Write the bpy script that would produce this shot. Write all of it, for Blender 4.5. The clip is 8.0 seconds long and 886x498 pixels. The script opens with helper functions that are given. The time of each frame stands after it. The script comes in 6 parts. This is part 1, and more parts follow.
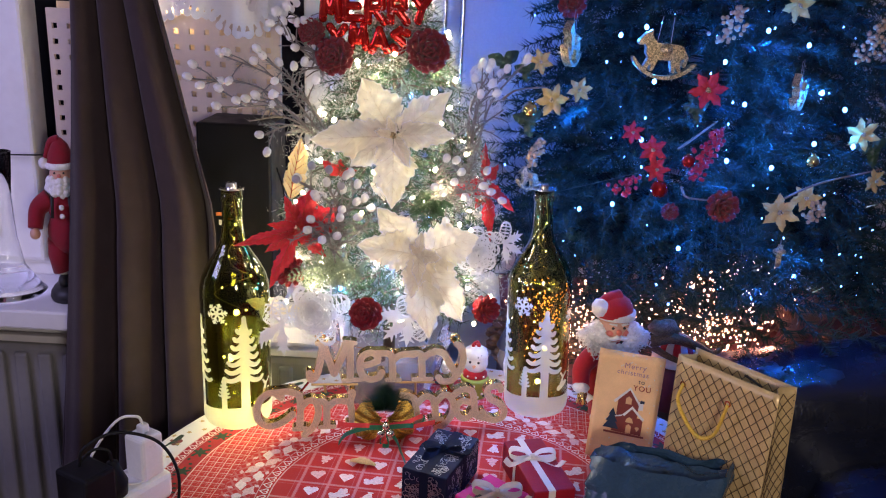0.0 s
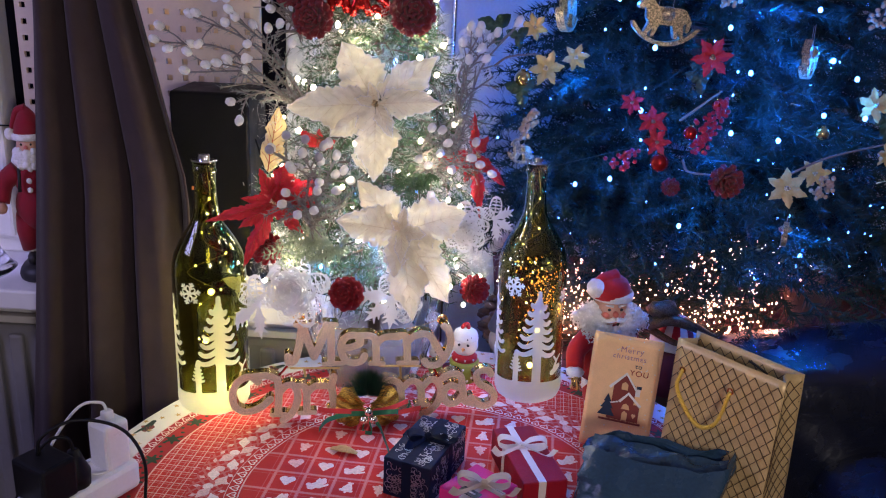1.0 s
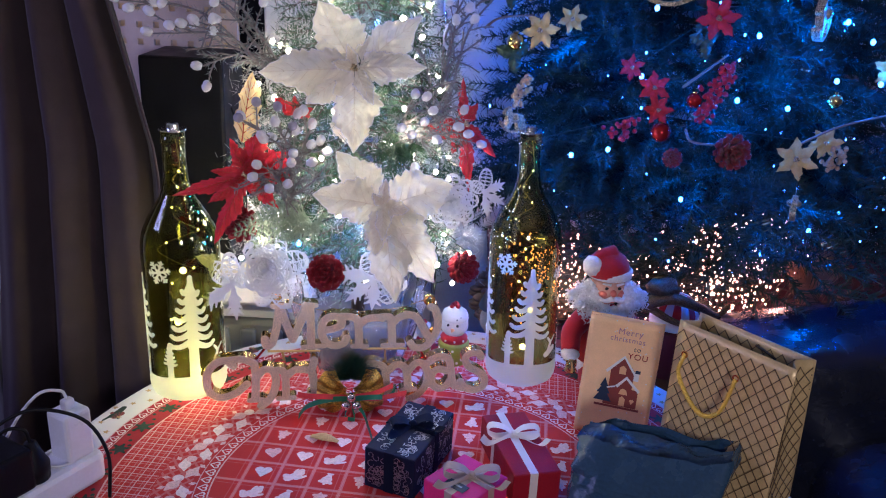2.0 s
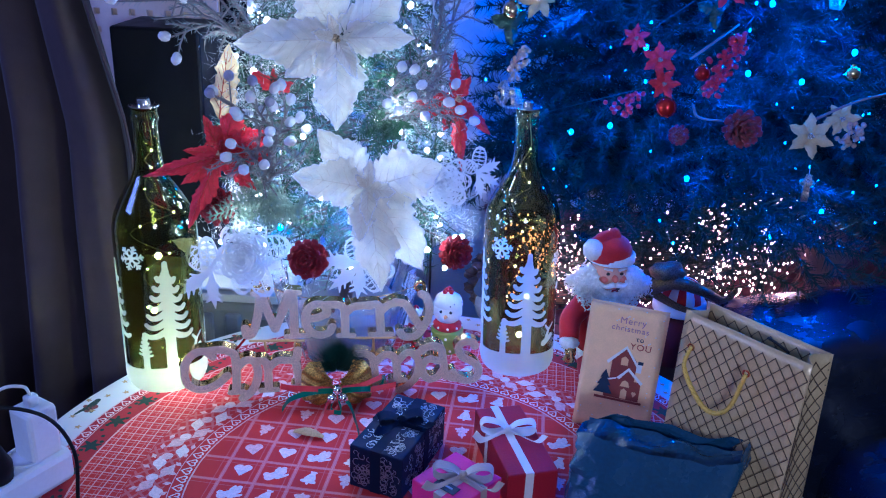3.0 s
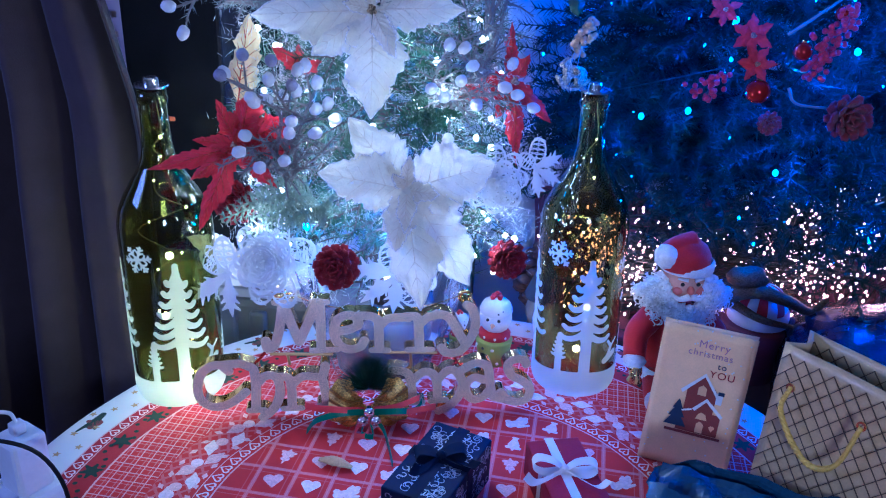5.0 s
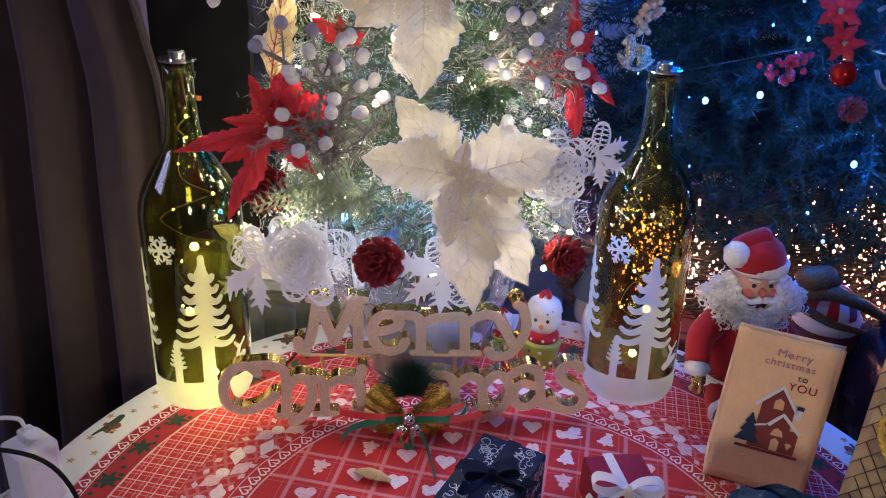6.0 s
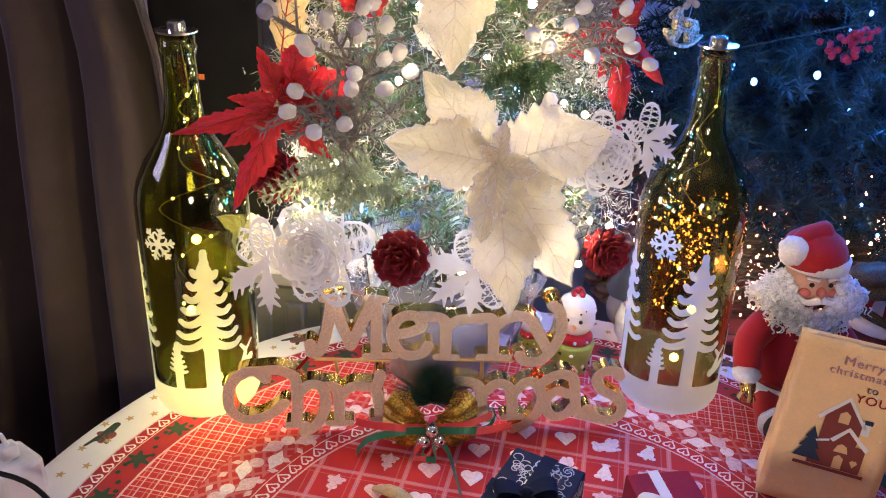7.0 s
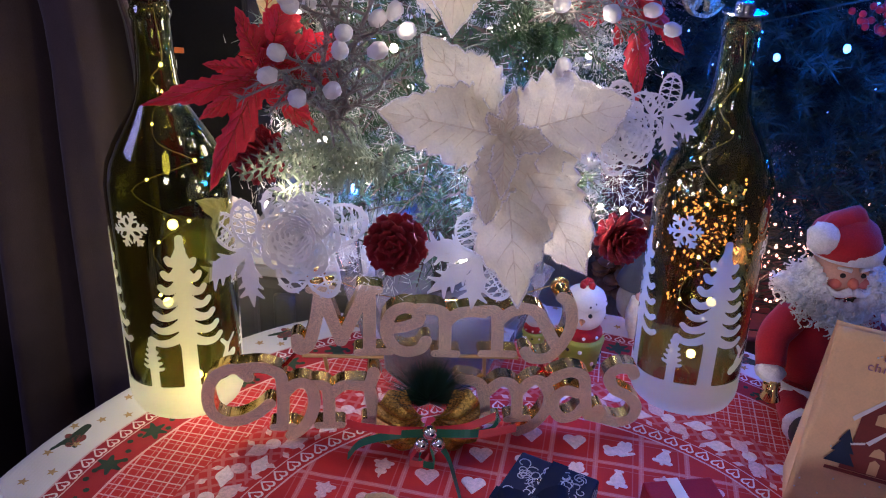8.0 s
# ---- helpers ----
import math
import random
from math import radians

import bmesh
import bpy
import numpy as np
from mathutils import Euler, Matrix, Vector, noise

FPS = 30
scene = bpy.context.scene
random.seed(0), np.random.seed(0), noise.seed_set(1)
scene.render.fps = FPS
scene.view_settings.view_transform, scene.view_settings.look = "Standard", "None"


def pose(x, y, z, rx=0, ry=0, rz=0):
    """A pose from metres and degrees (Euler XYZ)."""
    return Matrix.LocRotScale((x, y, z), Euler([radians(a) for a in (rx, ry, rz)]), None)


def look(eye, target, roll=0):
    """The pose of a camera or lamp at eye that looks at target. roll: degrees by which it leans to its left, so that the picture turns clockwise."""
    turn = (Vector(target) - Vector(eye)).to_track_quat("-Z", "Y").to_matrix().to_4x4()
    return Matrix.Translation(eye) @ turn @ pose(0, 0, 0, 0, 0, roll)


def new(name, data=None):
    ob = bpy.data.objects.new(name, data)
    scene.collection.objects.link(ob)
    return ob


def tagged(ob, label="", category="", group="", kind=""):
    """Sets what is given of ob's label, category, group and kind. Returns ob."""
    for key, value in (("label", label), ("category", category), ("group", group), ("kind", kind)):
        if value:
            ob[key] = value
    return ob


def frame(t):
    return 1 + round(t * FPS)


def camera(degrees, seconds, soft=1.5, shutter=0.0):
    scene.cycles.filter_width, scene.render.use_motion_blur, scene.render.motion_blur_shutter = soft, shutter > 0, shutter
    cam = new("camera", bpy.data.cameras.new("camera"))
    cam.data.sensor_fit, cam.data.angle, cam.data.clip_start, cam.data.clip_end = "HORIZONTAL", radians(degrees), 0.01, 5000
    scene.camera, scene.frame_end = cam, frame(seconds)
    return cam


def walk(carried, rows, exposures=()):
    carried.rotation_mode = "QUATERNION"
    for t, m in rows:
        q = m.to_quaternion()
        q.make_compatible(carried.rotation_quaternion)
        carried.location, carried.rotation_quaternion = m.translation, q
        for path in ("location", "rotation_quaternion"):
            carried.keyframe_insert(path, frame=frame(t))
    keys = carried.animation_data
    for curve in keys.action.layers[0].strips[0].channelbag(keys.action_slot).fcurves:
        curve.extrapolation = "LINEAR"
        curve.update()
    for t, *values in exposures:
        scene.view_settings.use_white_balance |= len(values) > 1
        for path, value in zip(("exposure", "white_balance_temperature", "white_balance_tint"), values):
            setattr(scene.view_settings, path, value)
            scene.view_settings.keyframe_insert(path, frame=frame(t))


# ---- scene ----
import itertools

cam = camera(55.4, 8.0, soft=1.1)
PATH = [
    (0, (0.064, 0.104, 1.365), (0.012, 2.015, 0.778), 2.5),
    (0.5, (0.071, 0.131, 1.352), (0.018, 2.034, 0.741), 2.6),
    (1, (0.08, 0.167, 1.343), (0.031, 2.063, 0.709), 2.7),
    (1.5, (0.087, 0.205, 1.334), (0.043, 2.09, 0.668), 2.7),
    (3, (0.104, 0.297, 1.315), (0.06, 2.149, 0.562), 2.6),
    (3.5, (0.106, 0.341, 1.311), (0.05, 2.182, 0.529), 2.6),
    (4, (0.106, 0.37, 1.308), (0.019, 2.2, 0.505), 2.4),
    (5.5, (0.073, 0.47, 1.295), (-0.083, 2.274, 0.446), 2.7),
    (6, (0.054, 0.503, 1.275), (-0.12, 2.299, 0.413), 2.8),
    (6.5, (0.04, 0.539, 1.26), (-0.141, 2.325, 0.378), 2.9),
    (7, (0.028, 0.57, 1.246), (-0.155, 2.353, 0.36), 2.9),
    (7.5, (0.02, 0.594, 1.231), (-0.164, 2.376, 0.343), 3.0),
    (8, (0.021, 0.621, 1.212), (-0.153, 2.401, 0.318), 3.1),
]
walk(cam, [(t, look(eye, target, roll)) for t, eye, target, roll in PATH],
     exposures=[(0, .16, 6300, 12), (1.0, -.06, 6000, 15), (1.7, -.18, 5800, 18), (2.6, -.14, 3900, 16), (3.2, -.10, 3750, 14), (4.2, -.05, 3450, 7), (5.4, -.36, 4050, 21), (5.75, -.44, 5400, 16), (6.0, -.32, 6000, 14), (6.25, -.02, 6600, 14), (6.6, .07, 6900, 14), (7.0, .12, 7000, 13), (7.5, -.24, 6700, 18), (7.8, -.58, 6000, 23), (8.0, -.72, 5450, 30)])

# ---------------------------------------------------------------- world and large lights
world = bpy.data.worlds.new("world")
scene.world = world
world.use_nodes = True
sky = world.node_tree.nodes.new("ShaderNodeTexSky")
sky.sky_type, sky.sun_disc, sky.sun_elevation = "NISHITA", False, radians(-4)
world.node_tree.links.new(sky.outputs[0], world.node_tree.nodes["Background"].inputs[0])
world.node_tree.nodes["Background"].inputs[1].default_value = 0.05


def lamp(name, place, power, colour, radius=0.01):
    data = bpy.data.lights.new(name, "POINT")
    data.energy, data.color, data.shadow_soft_size = power, colour, radius
    ob = new(name, data)
    ob.location = place
    return ob


def panel_lamp(name, m, power, colour, w, h):
    data = bpy.data.lights.new(name, "AREA")
    data.shape, data.size, data.size_y, data.energy, data.color = "RECTANGLE", w, h, power, colour
    ob = new(name, data)
    ob.matrix_world = m
    return ob


WARM, BLUE, PINK, YELLOW = (1.0, 0.81, 0.50), (0.012, 0.17, 1.0), (1.0, 0.36, 0.22), (1.0, 0.82, 0.25)
TREE = Vector((-0.045, 1.30, 0.75))
BIG = Vector((0.52, 1.78, 0.70))
# warm fairy lights of the small tree
rng = random.Random(5)
for a, r, z, p in ((-150, .11, .96, .8), (-110, .11, .97, .9), (-60, .11, .97, .9), (-20, .12, .97, .8), (-130, .10, 1.05, 1), (-80, .11, 1.03, 1.2), (-30, .10, 1.07, 1),
                   (-140, .08, 1.16, .8), (-60, .08, 1.15, .8), (-100, .08, 1.25, .8), (-40, .07, 1.26, 1), (100, .08, 1.1, .8), (170, .1, 1.02, .8),
                   (-125, .165, .955, .3), (-40, .165, .96, .3), (-112, .165, 1.09, .45), (-62, .16, 1.12, .45), (-150, .15, 1.0, .4),
                   # last row: bulbless lamps added before the branches to brighten the flowers
                   (-112, .215, 1.005, .30), (-62, .205, .985, .30), (-92, .215, 1.115, .12), (-128, .17, 1.175, .12), (-66, .215, 1.115, .2)):
    lamp("fairy_glow", (TREE.x + r * math.cos(radians(a)), TREE.y + r * math.sin(radians(a)), z), 0.265 * p, WARM, 0.008)
# blue lamps added deep in the tree for the blue its string turns to
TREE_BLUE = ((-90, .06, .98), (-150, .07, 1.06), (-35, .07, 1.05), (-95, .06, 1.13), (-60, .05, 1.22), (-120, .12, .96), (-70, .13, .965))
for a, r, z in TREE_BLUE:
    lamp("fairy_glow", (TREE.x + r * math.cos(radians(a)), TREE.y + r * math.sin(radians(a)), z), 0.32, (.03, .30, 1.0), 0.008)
# blue lights of the big tree: one small glow behind each large bulb, and the wall behind
BLUE_BULBS = ((0.291, 1.400, 1.055), (0.320, 1.330, 1.253), (0.273, 1.370, 1.313), (0.307, 1.360, 1.326), (0.523, 1.330, 1.238), (0.569, 1.360, 1.245), (0.610, 1.370, 1.221), (0.446, 1.360, 1.139), (0.430, 1.380, 1.281), (0.486, 1.380, 1.328),
              (0.547, 1.380, 1.310), (0.627, 1.360, 1.169), (0.402, 1.400, 0.988), (0.517, 1.370, 1.130), (0.536, 1.420, 0.904), (0.319, 1.370, 1.163), (0.467, 1.380, 1.221), (0.247, 1.450, 1.032), (0.574, 1.370, 1.169), (0.590, 1.400, 0.951))
for x, y, z in BLUE_BULBS:
    lamp("blue_glow", (x, y + .012, z + .008), .75, BLUE, 0.004)
for x, y, z, p in ((.24, 1.55, 1.18, 1), (.15, 1.86, 1.15, .6), (.25, 1.92, 1.42, .6), (.12, 1.80, .95, .4), (.48, 1.55, 1.08, .7)):
    lamp("blue_glow", (x, y, z), 1.3 * p, BLUE, 0.01)
# orange-pink fairy lights heaped below the big tree
for x, y, z, p in ((.50, 1.56, .80, 1), (.36, 1.54, .82, .8), (.62, 1.60, .84, .9), (.28, 1.50, .80, .5)):
    lamp("heap_glow", (x, y, z), 0.85 * p, PINK, 0.012)
# unseen room light behind and beside the viewer, placed to light the fronts, and an added pale violet light at the
# window side
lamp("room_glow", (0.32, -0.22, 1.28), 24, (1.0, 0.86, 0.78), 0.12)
# no known source: added for the lavender cast on window frame and sill
panel_lamp("violet_glow", look((-1.25, 0.75, 1.45), (-0.65, 1.45, 1.0)), 5.2, (0.54, 0.49, 1.0), 0.5, 0.3)

# ---------------------------------------------------------------- materials
MATS = {}


def mat(name, colour, rough=0.5, metal=0.0, var=0.15, scale=30.0, bump=0.0, fine=None, emit=None, power=0.0, trans=0.0, ior=1.45, sheen=0.0, coat=0.0, sub=0.0, island=0.0, spec=0.5):
    """A principled material: colour varied at two scales, with relief."""
    if name in MATS:
        return MATS[name]
    m = bpy.data.materials.new(name)
    m.use_nodes = True
    nt, b = m.node_tree, m.node_tree.nodes["Principled BSDF"]
    L, nd = nt.links.new, nt.nodes.new
    b.inputs["Roughness"].default_value, b.inputs["Metallic"].default_value = rough, metal
    b.inputs["Transmission Weight"].default_value, b.inputs["IOR"].default_value = trans, ior
    b.inputs["Sheen Weight"].default_value, b.inputs["Coat Weight"].default_value = sheen, coat
    if sub:
        b.inputs["Subsurface Weight"].default_value = sub
        b.inputs["Subsurface Radius"].default_value = (0.006, 0.005, 0.004)
    b.inputs["Base Color"].default_value, b.inputs["Specular IOR Level"].default_value = (*colour, 1), spec
    if emit:
        b.inputs["Emission Color"].default_value, b.inputs["Emission Strength"].default_value = (*emit, 1), power
    if var or bump:
        tc = nd("ShaderNodeTexCoord")
        n1, n2 = nd("ShaderNodeTexNoise"), nd("ShaderNodeTexNoise")
        n1.inputs["Scale"].default_value, n2.inputs["Scale"].default_value = scale, (fine or scale * 9)
        n1.inputs["Detail"].default_value, n2.inputs["Detail"].default_value = 4, 3
        L(tc.outputs["Object"], n1.inputs["Vector"]), L(tc.outputs["Object"], n2.inputs["Vector"])
        mx = nd("ShaderNodeMath")
        mx.operation = "ADD"
        L(n1.outputs[0], mx.inputs[0]), L(n2.outputs[0], mx.inputs[1])
        val = mx.outputs[0]
        if island:
            geo, mi = nd("ShaderNodeNewGeometry"), nd("ShaderNodeMath")
            mi.operation, mi.inputs[1].default_value = "MULTIPLY_ADD", island
            L(geo.outputs["Random Per Island"], mi.inputs[0]), L(val, mi.inputs[2])
            val = mi.outputs[0]
        mr = nd("ShaderNodeMapRange")
        mr.inputs["From Min"].default_value, mr.inputs["From Max"].default_value = 0.6, 1.4 + island
        mr.inputs["To Min"].default_value, mr.inputs["To Max"].default_value = 1 - var, 1 + var
        L(val, mr.inputs["Value"])
        mul = nd("ShaderNodeMix")
        mul.data_type, mul.blend_type = "RGBA", "MULTIPLY"
        mul.inputs[0].default_value, mul.inputs[6].default_value = 1, (*colour, 1)
        L(mr.outputs[0], mul.inputs[7]), L(mul.outputs[2], b.inputs["Base Color"])
        rr = nd("ShaderNodeMapRange")
        rr.inputs["From Min"].default_value, rr.inputs["From Max"].default_value = 0.3, 0.7
        rr.inputs["To Min"].default_value, rr.inputs["To Max"].default_value = max(0, rough - 0.08), min(1, rough + 0.08)
        L(n1.outputs[0], rr.inputs["Value"]), L(rr.outputs[0], b.inputs["Roughness"])
        if bump:
            bp = nd("ShaderNodeBump")
            bp.inputs["Strength"].default_value, bp.inputs["Distance"].default_value = 0.6, bump
            L(mx.outputs[0], bp.inputs["Height"]), L(bp.outputs[0], b.inputs["Normal"])
    MATS[name] = m
    return m


def glitter(name, colour, rough=0.35, grain=900.0, metal=0.7, dark=0.45):
    """Glued glitter: tiny facets, each with its own tilt and shade."""
    if name in MATS:
        return MATS[name]
    m = mat(name, colour, rough, metal, var=0)
    nt, b = m.node_tree, m.node_tree.nodes["Principled BSDF"]
    L, nd = nt.links.new, nt.nodes.new
    tc, vo = nd("ShaderNodeTexCoord"), nd("ShaderNodeTexVoronoi")
    vo.inputs["Scale"].default_value = grain
    L(tc.outputs["Object"], vo.inputs["Vector"])
    mul, mr = nd("ShaderNodeMix"), nd("ShaderNodeMapRange")
    mul.data_type, mul.blend_type = "RGBA", "MULTIPLY"
    mul.inputs[0].default_value, mul.inputs[6].default_value = 1, (*colour, 1)
    mr.inputs["To Min"].default_value, mr.inputs["To Max"].default_value = dark, 1.35
    sx = nd("ShaderNodeSeparateXYZ")
    L(vo.outputs["Color"], sx.inputs[0]), L(sx.outputs[0], mr.inputs["Value"]), L(mr.outputs[0], mul.inputs[7]), L(mul.outputs[2], b.inputs["Base Color"])
    bp = nd("ShaderNodeBump")
    bp.inputs["Strength"].default_value, bp.inputs["Distance"].default_value = 0.7, 0.0006
    L(sx.outputs[1], bp.inputs["Height"]), L(bp.outputs[0], b.inputs["Normal"])
    return m


def two_sided(name, colour, share=0.45, rough=0.6, var=0.12, scale=60.0, bump=0.0004, gloss=0.3):
    """Thin cloth or paper through which some light passes."""
    if name in MATS:
        return MATS[name]
    m = mat(name, colour, rough, 0, var, scale, bump)
    nt, b = m.node_tree, m.node_tree.nodes["Principled BSDF"]
    b.inputs["Specular IOR Level"].default_value = gloss
    tr, mx = nt.nodes.new("ShaderNodeBsdfTranslucent"), nt.nodes.new("ShaderNodeMixShader")
    tr.inputs[0].default_value = (*colour, 1)
    mx.inputs[0].default_value = share
    out = nt.nodes["Material Output"]
    nt.links.new(b.outputs[0], mx.inputs[1]), nt.links.new(tr.outputs[0], mx.inputs[2]), nt.links.new(mx.outputs[0], out.inputs[0])
    return m


class Num:
    """Arithmetic on shader sockets."""

    def __init__(self, nt, s):
        self.nt, self.s = nt, s

    def op(self, kind, *others):
        n = self.nt.nodes.new("ShaderNodeMath")
        n.operation = kind
        for i, v in enumerate((self, *others)):
            if isinstance(v, Num):
                self.nt.links.new(v.s, n.inputs[i])
            else:
                n.inputs[i].default_value = v
        return Num(self.nt, n.outputs[0])

    def __add__(self, o): return self.op("ADD", o)
    def __sub__(self, o): return self.op("SUBTRACT", o)
    def __mul__(self, o): return self.op("MULTIPLY", o)
    def __truediv__(self, o): return self.op("DIVIDE", o)
    def lt(self, o): return self.op("LESS_THAN", o)
    def gt(self, o): return self.op("GREATER_THAN", o)
    def between(self, a, b): return self.gt(a) * self.lt(b)
    def most(self, o): return self.op("MAXIMUM", o)
    def line(self, step, width, shift=0.0):
        """1 on lines of that width, a step apart."""
        return ((self + shift) / step).op("FRACT").lt(width / step)


white_paint = mat("white_paint", (.74, .73, .74), .45, var=.06, scale=6, bump=.0003)
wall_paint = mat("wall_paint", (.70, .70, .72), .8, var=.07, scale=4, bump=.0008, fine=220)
# unseen walls and ceiling: darkened to cut bounced light, not their own colour
wall_low_bounce = mat("wall_low_bounce", (.22, .20, .19), .85, var=.1, scale=4, bump=.0008, fine=220)
ceiling_low_bounce = mat("ceiling_low_bounce", (.42, .41, .40), .9, var=.05, scale=5)
floor_wood = mat("floor_wood", (.22, .13, .07), .4, var=.3, scale=5, bump=.0004)
dark_wood = mat("dark_wood", (.08, .05, .035), .45, var=.3, scale=14, bump=.0004)
curtain_cloth = mat("curtain_cloth", (.049, .035, .039), .9, var=.2, scale=40, bump=.0006, fine=900, sheen=.12, spec=.1)
black_plastic = mat("black_plastic", (.006, .006, .008), .5, spec=.2, var=.2, scale=40, bump=.0002)
# blue in the leather's black puts the blue lights' sheen into its colour
black_leather = mat("black_leather", (.008, .010, .020), .24, spec=.7, var=.25, scale=30, bump=.0012, fine=160)
panel_board = mat("panel_board", (.62, .50, .40), .6, var=.06, scale=12)
needle_green = mat("needle_green", (.032, .080, .030), .5, var=.3, scale=60, island=.6)
needle_frost = mat("needle_frost", (.22, .29, .24), .6, var=.25, scale=60, island=.6)
needle_dark = mat("needle_dark", (.013, .036, .028), .6, spec=.25, var=.3, scale=30, island=.8)
tinsel_white = mat("tinsel_white", (.78, .77, .73), .28, .05, var=.1, scale=90, island=.3)
twig_frost = mat("twig_frost", (.21, .185, .18), .75, var=.4, scale=160, bump=.0006)
twig_dark = mat("twig_dark", (.09, .06, .05), .7, var=.3, scale=100, bump=.0005)
berry_white = mat("berry_white", (.90, .89, .90), .8, var=.10, scale=300, bump=.0014, sub=.25)
berry_dusk = mat("berry_dusk", (.36, .34, .44), .7, var=.3, scale=200, bump=.0006)
petal_white = two_sided("petal_white", (.90, .84, .68), .22, .36, .12, 70, .0016, .65)
# raised veins, tinted darker to carry crease shade the front light flattens
vein_white = mat("vein_white", (.82, .73, .56), .3, var=.1, scale=200)
vein_red = glitter("vein_red", (.50, .05, .02), .3, 1300, .5)
petal_edge = glitter("petal_edge", (.90, .86, .84), .35, 1400, .1, .6)
# cream leaf: the golden light on it is put into this colour
petal_golden_lit = two_sided("petal_golden_lit", (.84, .66, .34), .5, .45, .1, 90, .0006)
petal_red = two_sided("petal_red", (.58, .024, .036), .16, .42, .30, 120, .0012, .5)
petal_gold = two_sided("petal_gold", (.62, .42, .14), .2, .4, .2, 80, .0005)
lace_white = two_sided("lace_white", (.82, .82, .84), .35, .55, .06, 90, .0003)
red_glitter = glitter("red_glitter", (.30, .012, .022), .35, 1300, .35)
dark_rose = mat("dark_rose", (.19, .012, .022), .55, var=.35, scale=90, bump=.0006, sheen=.2)
gold_glitter = glitter("gold_glitter", (.74, .58, .34), .3, 700, .75, .25)
champagne = glitter("champagne", (.77, .62, .43), .45, 1900, .2, .75)
gold_metal = mat("gold_metal", (.80, .56, .22), .18, 1.0, var=.08, scale=60)
gold_satin = mat("gold_satin", (.50, .33, .13), .45, .6, var=.15, scale=200)
rope_gold = mat("rope_gold", (.78, .52, .08), .35, .25, var=.2, scale=300, bump=.0004)
gold_mesh = glitter("gold_mesh", (.55, .34, .06), .35, 700, .8)
silver_ball = mat("silver_ball", (.85, .82, .80), .10, 1.0, var=0)
chrome = mat("chrome", (.75, .75, .78), .16, 1.0, var=0)
red_foil = mat("red_foil", (.60, .03, .025), .16, .75, var=.06, scale=60, bump=.0006, fine=60)
ribbon_red = mat("ribbon_red", (.55, .03, .03), .4, var=.1, scale=150, sheen=.2)
ribbon_green = mat("ribbon_green", (.015, .12, .055), .4, var=.1, scale=150, sheen=.2)
ribbon_white = two_sided("ribbon_white", (.80, .74, .68), .15, .4, .05, 200, .0001)
ribbon_taupe = two_sided("ribbon_taupe", (.45, .36, .29), .12, .35, .08, 200, .0001)
ribbon_navy = mat("ribbon_navy", (.006, .009, .024), .6, spec=.08, var=.1, scale=150)
paper_red = mat("paper_red", (.28, .010, .022), .5, spec=.15, var=.1, scale=50, bump=.0003)
paper_pink = mat("paper_pink", (.62, .03, .19), .5, spec=.2, var=.1, scale=50, bump=.0003)
paper_navy = mat("paper_navy", (.008, .012, .034), .5, spec=.10, var=.15, scale=50)
navy_bag_paper = mat("navy_bag_paper", (.026, .058, .100), .24, var=.25, scale=30, bump=.0008)
kraft = mat("kraft", (.93, .61, .31), .7, var=.08, scale=70, bump=.0002)
gold_paper = mat("gold_paper", (.64, .47, .22), .38, .25, var=.12, scale=60, bump=.0002)
gold_line = mat("gold_line", (.10, .065, .035), .4, var=.2, scale=90)
foil_line = mat("foil_line", (.40, .40, .44), .35, .9, var=.1, scale=90)
frost = two_sided("frost", (.74, .73, .66), .62, .75, .06, 60, .0002)
# etched glass lets part of the view through
_nt = frost.node_tree
_clear, _mix = _nt.nodes.new("ShaderNodeBsdfTransparent"), _nt.nodes.new("ShaderNodeMixShader")
_mix.inputs[0].default_value = .20
_nt.links.new(_nt.nodes["Material Output"].inputs[0].links[0].from_socket, _mix.inputs[1])
_nt.links.new(_clear.outputs[0], _mix.inputs[2])
_nt.links.new(_mix.outputs[0], _nt.nodes["Material Output"].inputs[0])
white_plastic = mat("white_plastic", (.74, .74, .74), .35, var=.05, scale=30)
wax = mat("wax", (.78, .75, .70), .6, var=.08, scale=60, sub=.2)
fur = mat("fur", (.86, .84, .84), .95, var=.18, scale=120, bump=.0016, fine=600)
felt_red = mat("felt_red", (.42, .012, .020), .92, var=.2, scale=80, bump=.0008, fine=700, sheen=.18)
felt_crimson = mat("felt_crimson", (.26, .010, .024), .92, var=.2, scale=80, bump=.0008, fine=700, sheen=.1)
skin = mat("skin", (.66, .36, .26), .5, var=.12, scale=60)
rosy = mat("rosy", (.66, .18, .14), .5, var=.1, scale=60)
ink = mat("ink", (.02, .018, .02), .5, var=.1, scale=60)
print_white = mat("print_white", (.76, .60, .57), .8, var=.30, scale=320)
print_pink = mat("print_pink", (.68, .42, .40), .8, var=.38, scale=420)
print_green = mat("print_green", (.018, .042, .022), .8, var=.3, scale=200)
print_gold = mat("print_gold", (.42, .27, .10), .7, var=.2, scale=200)
print_plum = mat("print_plum", (.40, .20, .30), .8, var=.1, scale=200)
print_brick = mat("print_brick", (.22, .045, .035), .8, var=.15, scale=200)
print_navy = mat("print_navy", (.02, .035, .07), .8, var=.2, scale=200)
print_snow = mat("print_snow", (.80, .78, .76), .8, var=.05, scale=200)
print_cream = mat("print_cream", (.75, .45, .22), .8, var=.05, scale=200)
leaf_dry = mat("leaf_dry", (.52, .36, .16), .7, var=.3, scale=60, bump=.0008)
polka_green = mat("polka_green", (.30, .34, .05), .6, var=.1, scale=60)
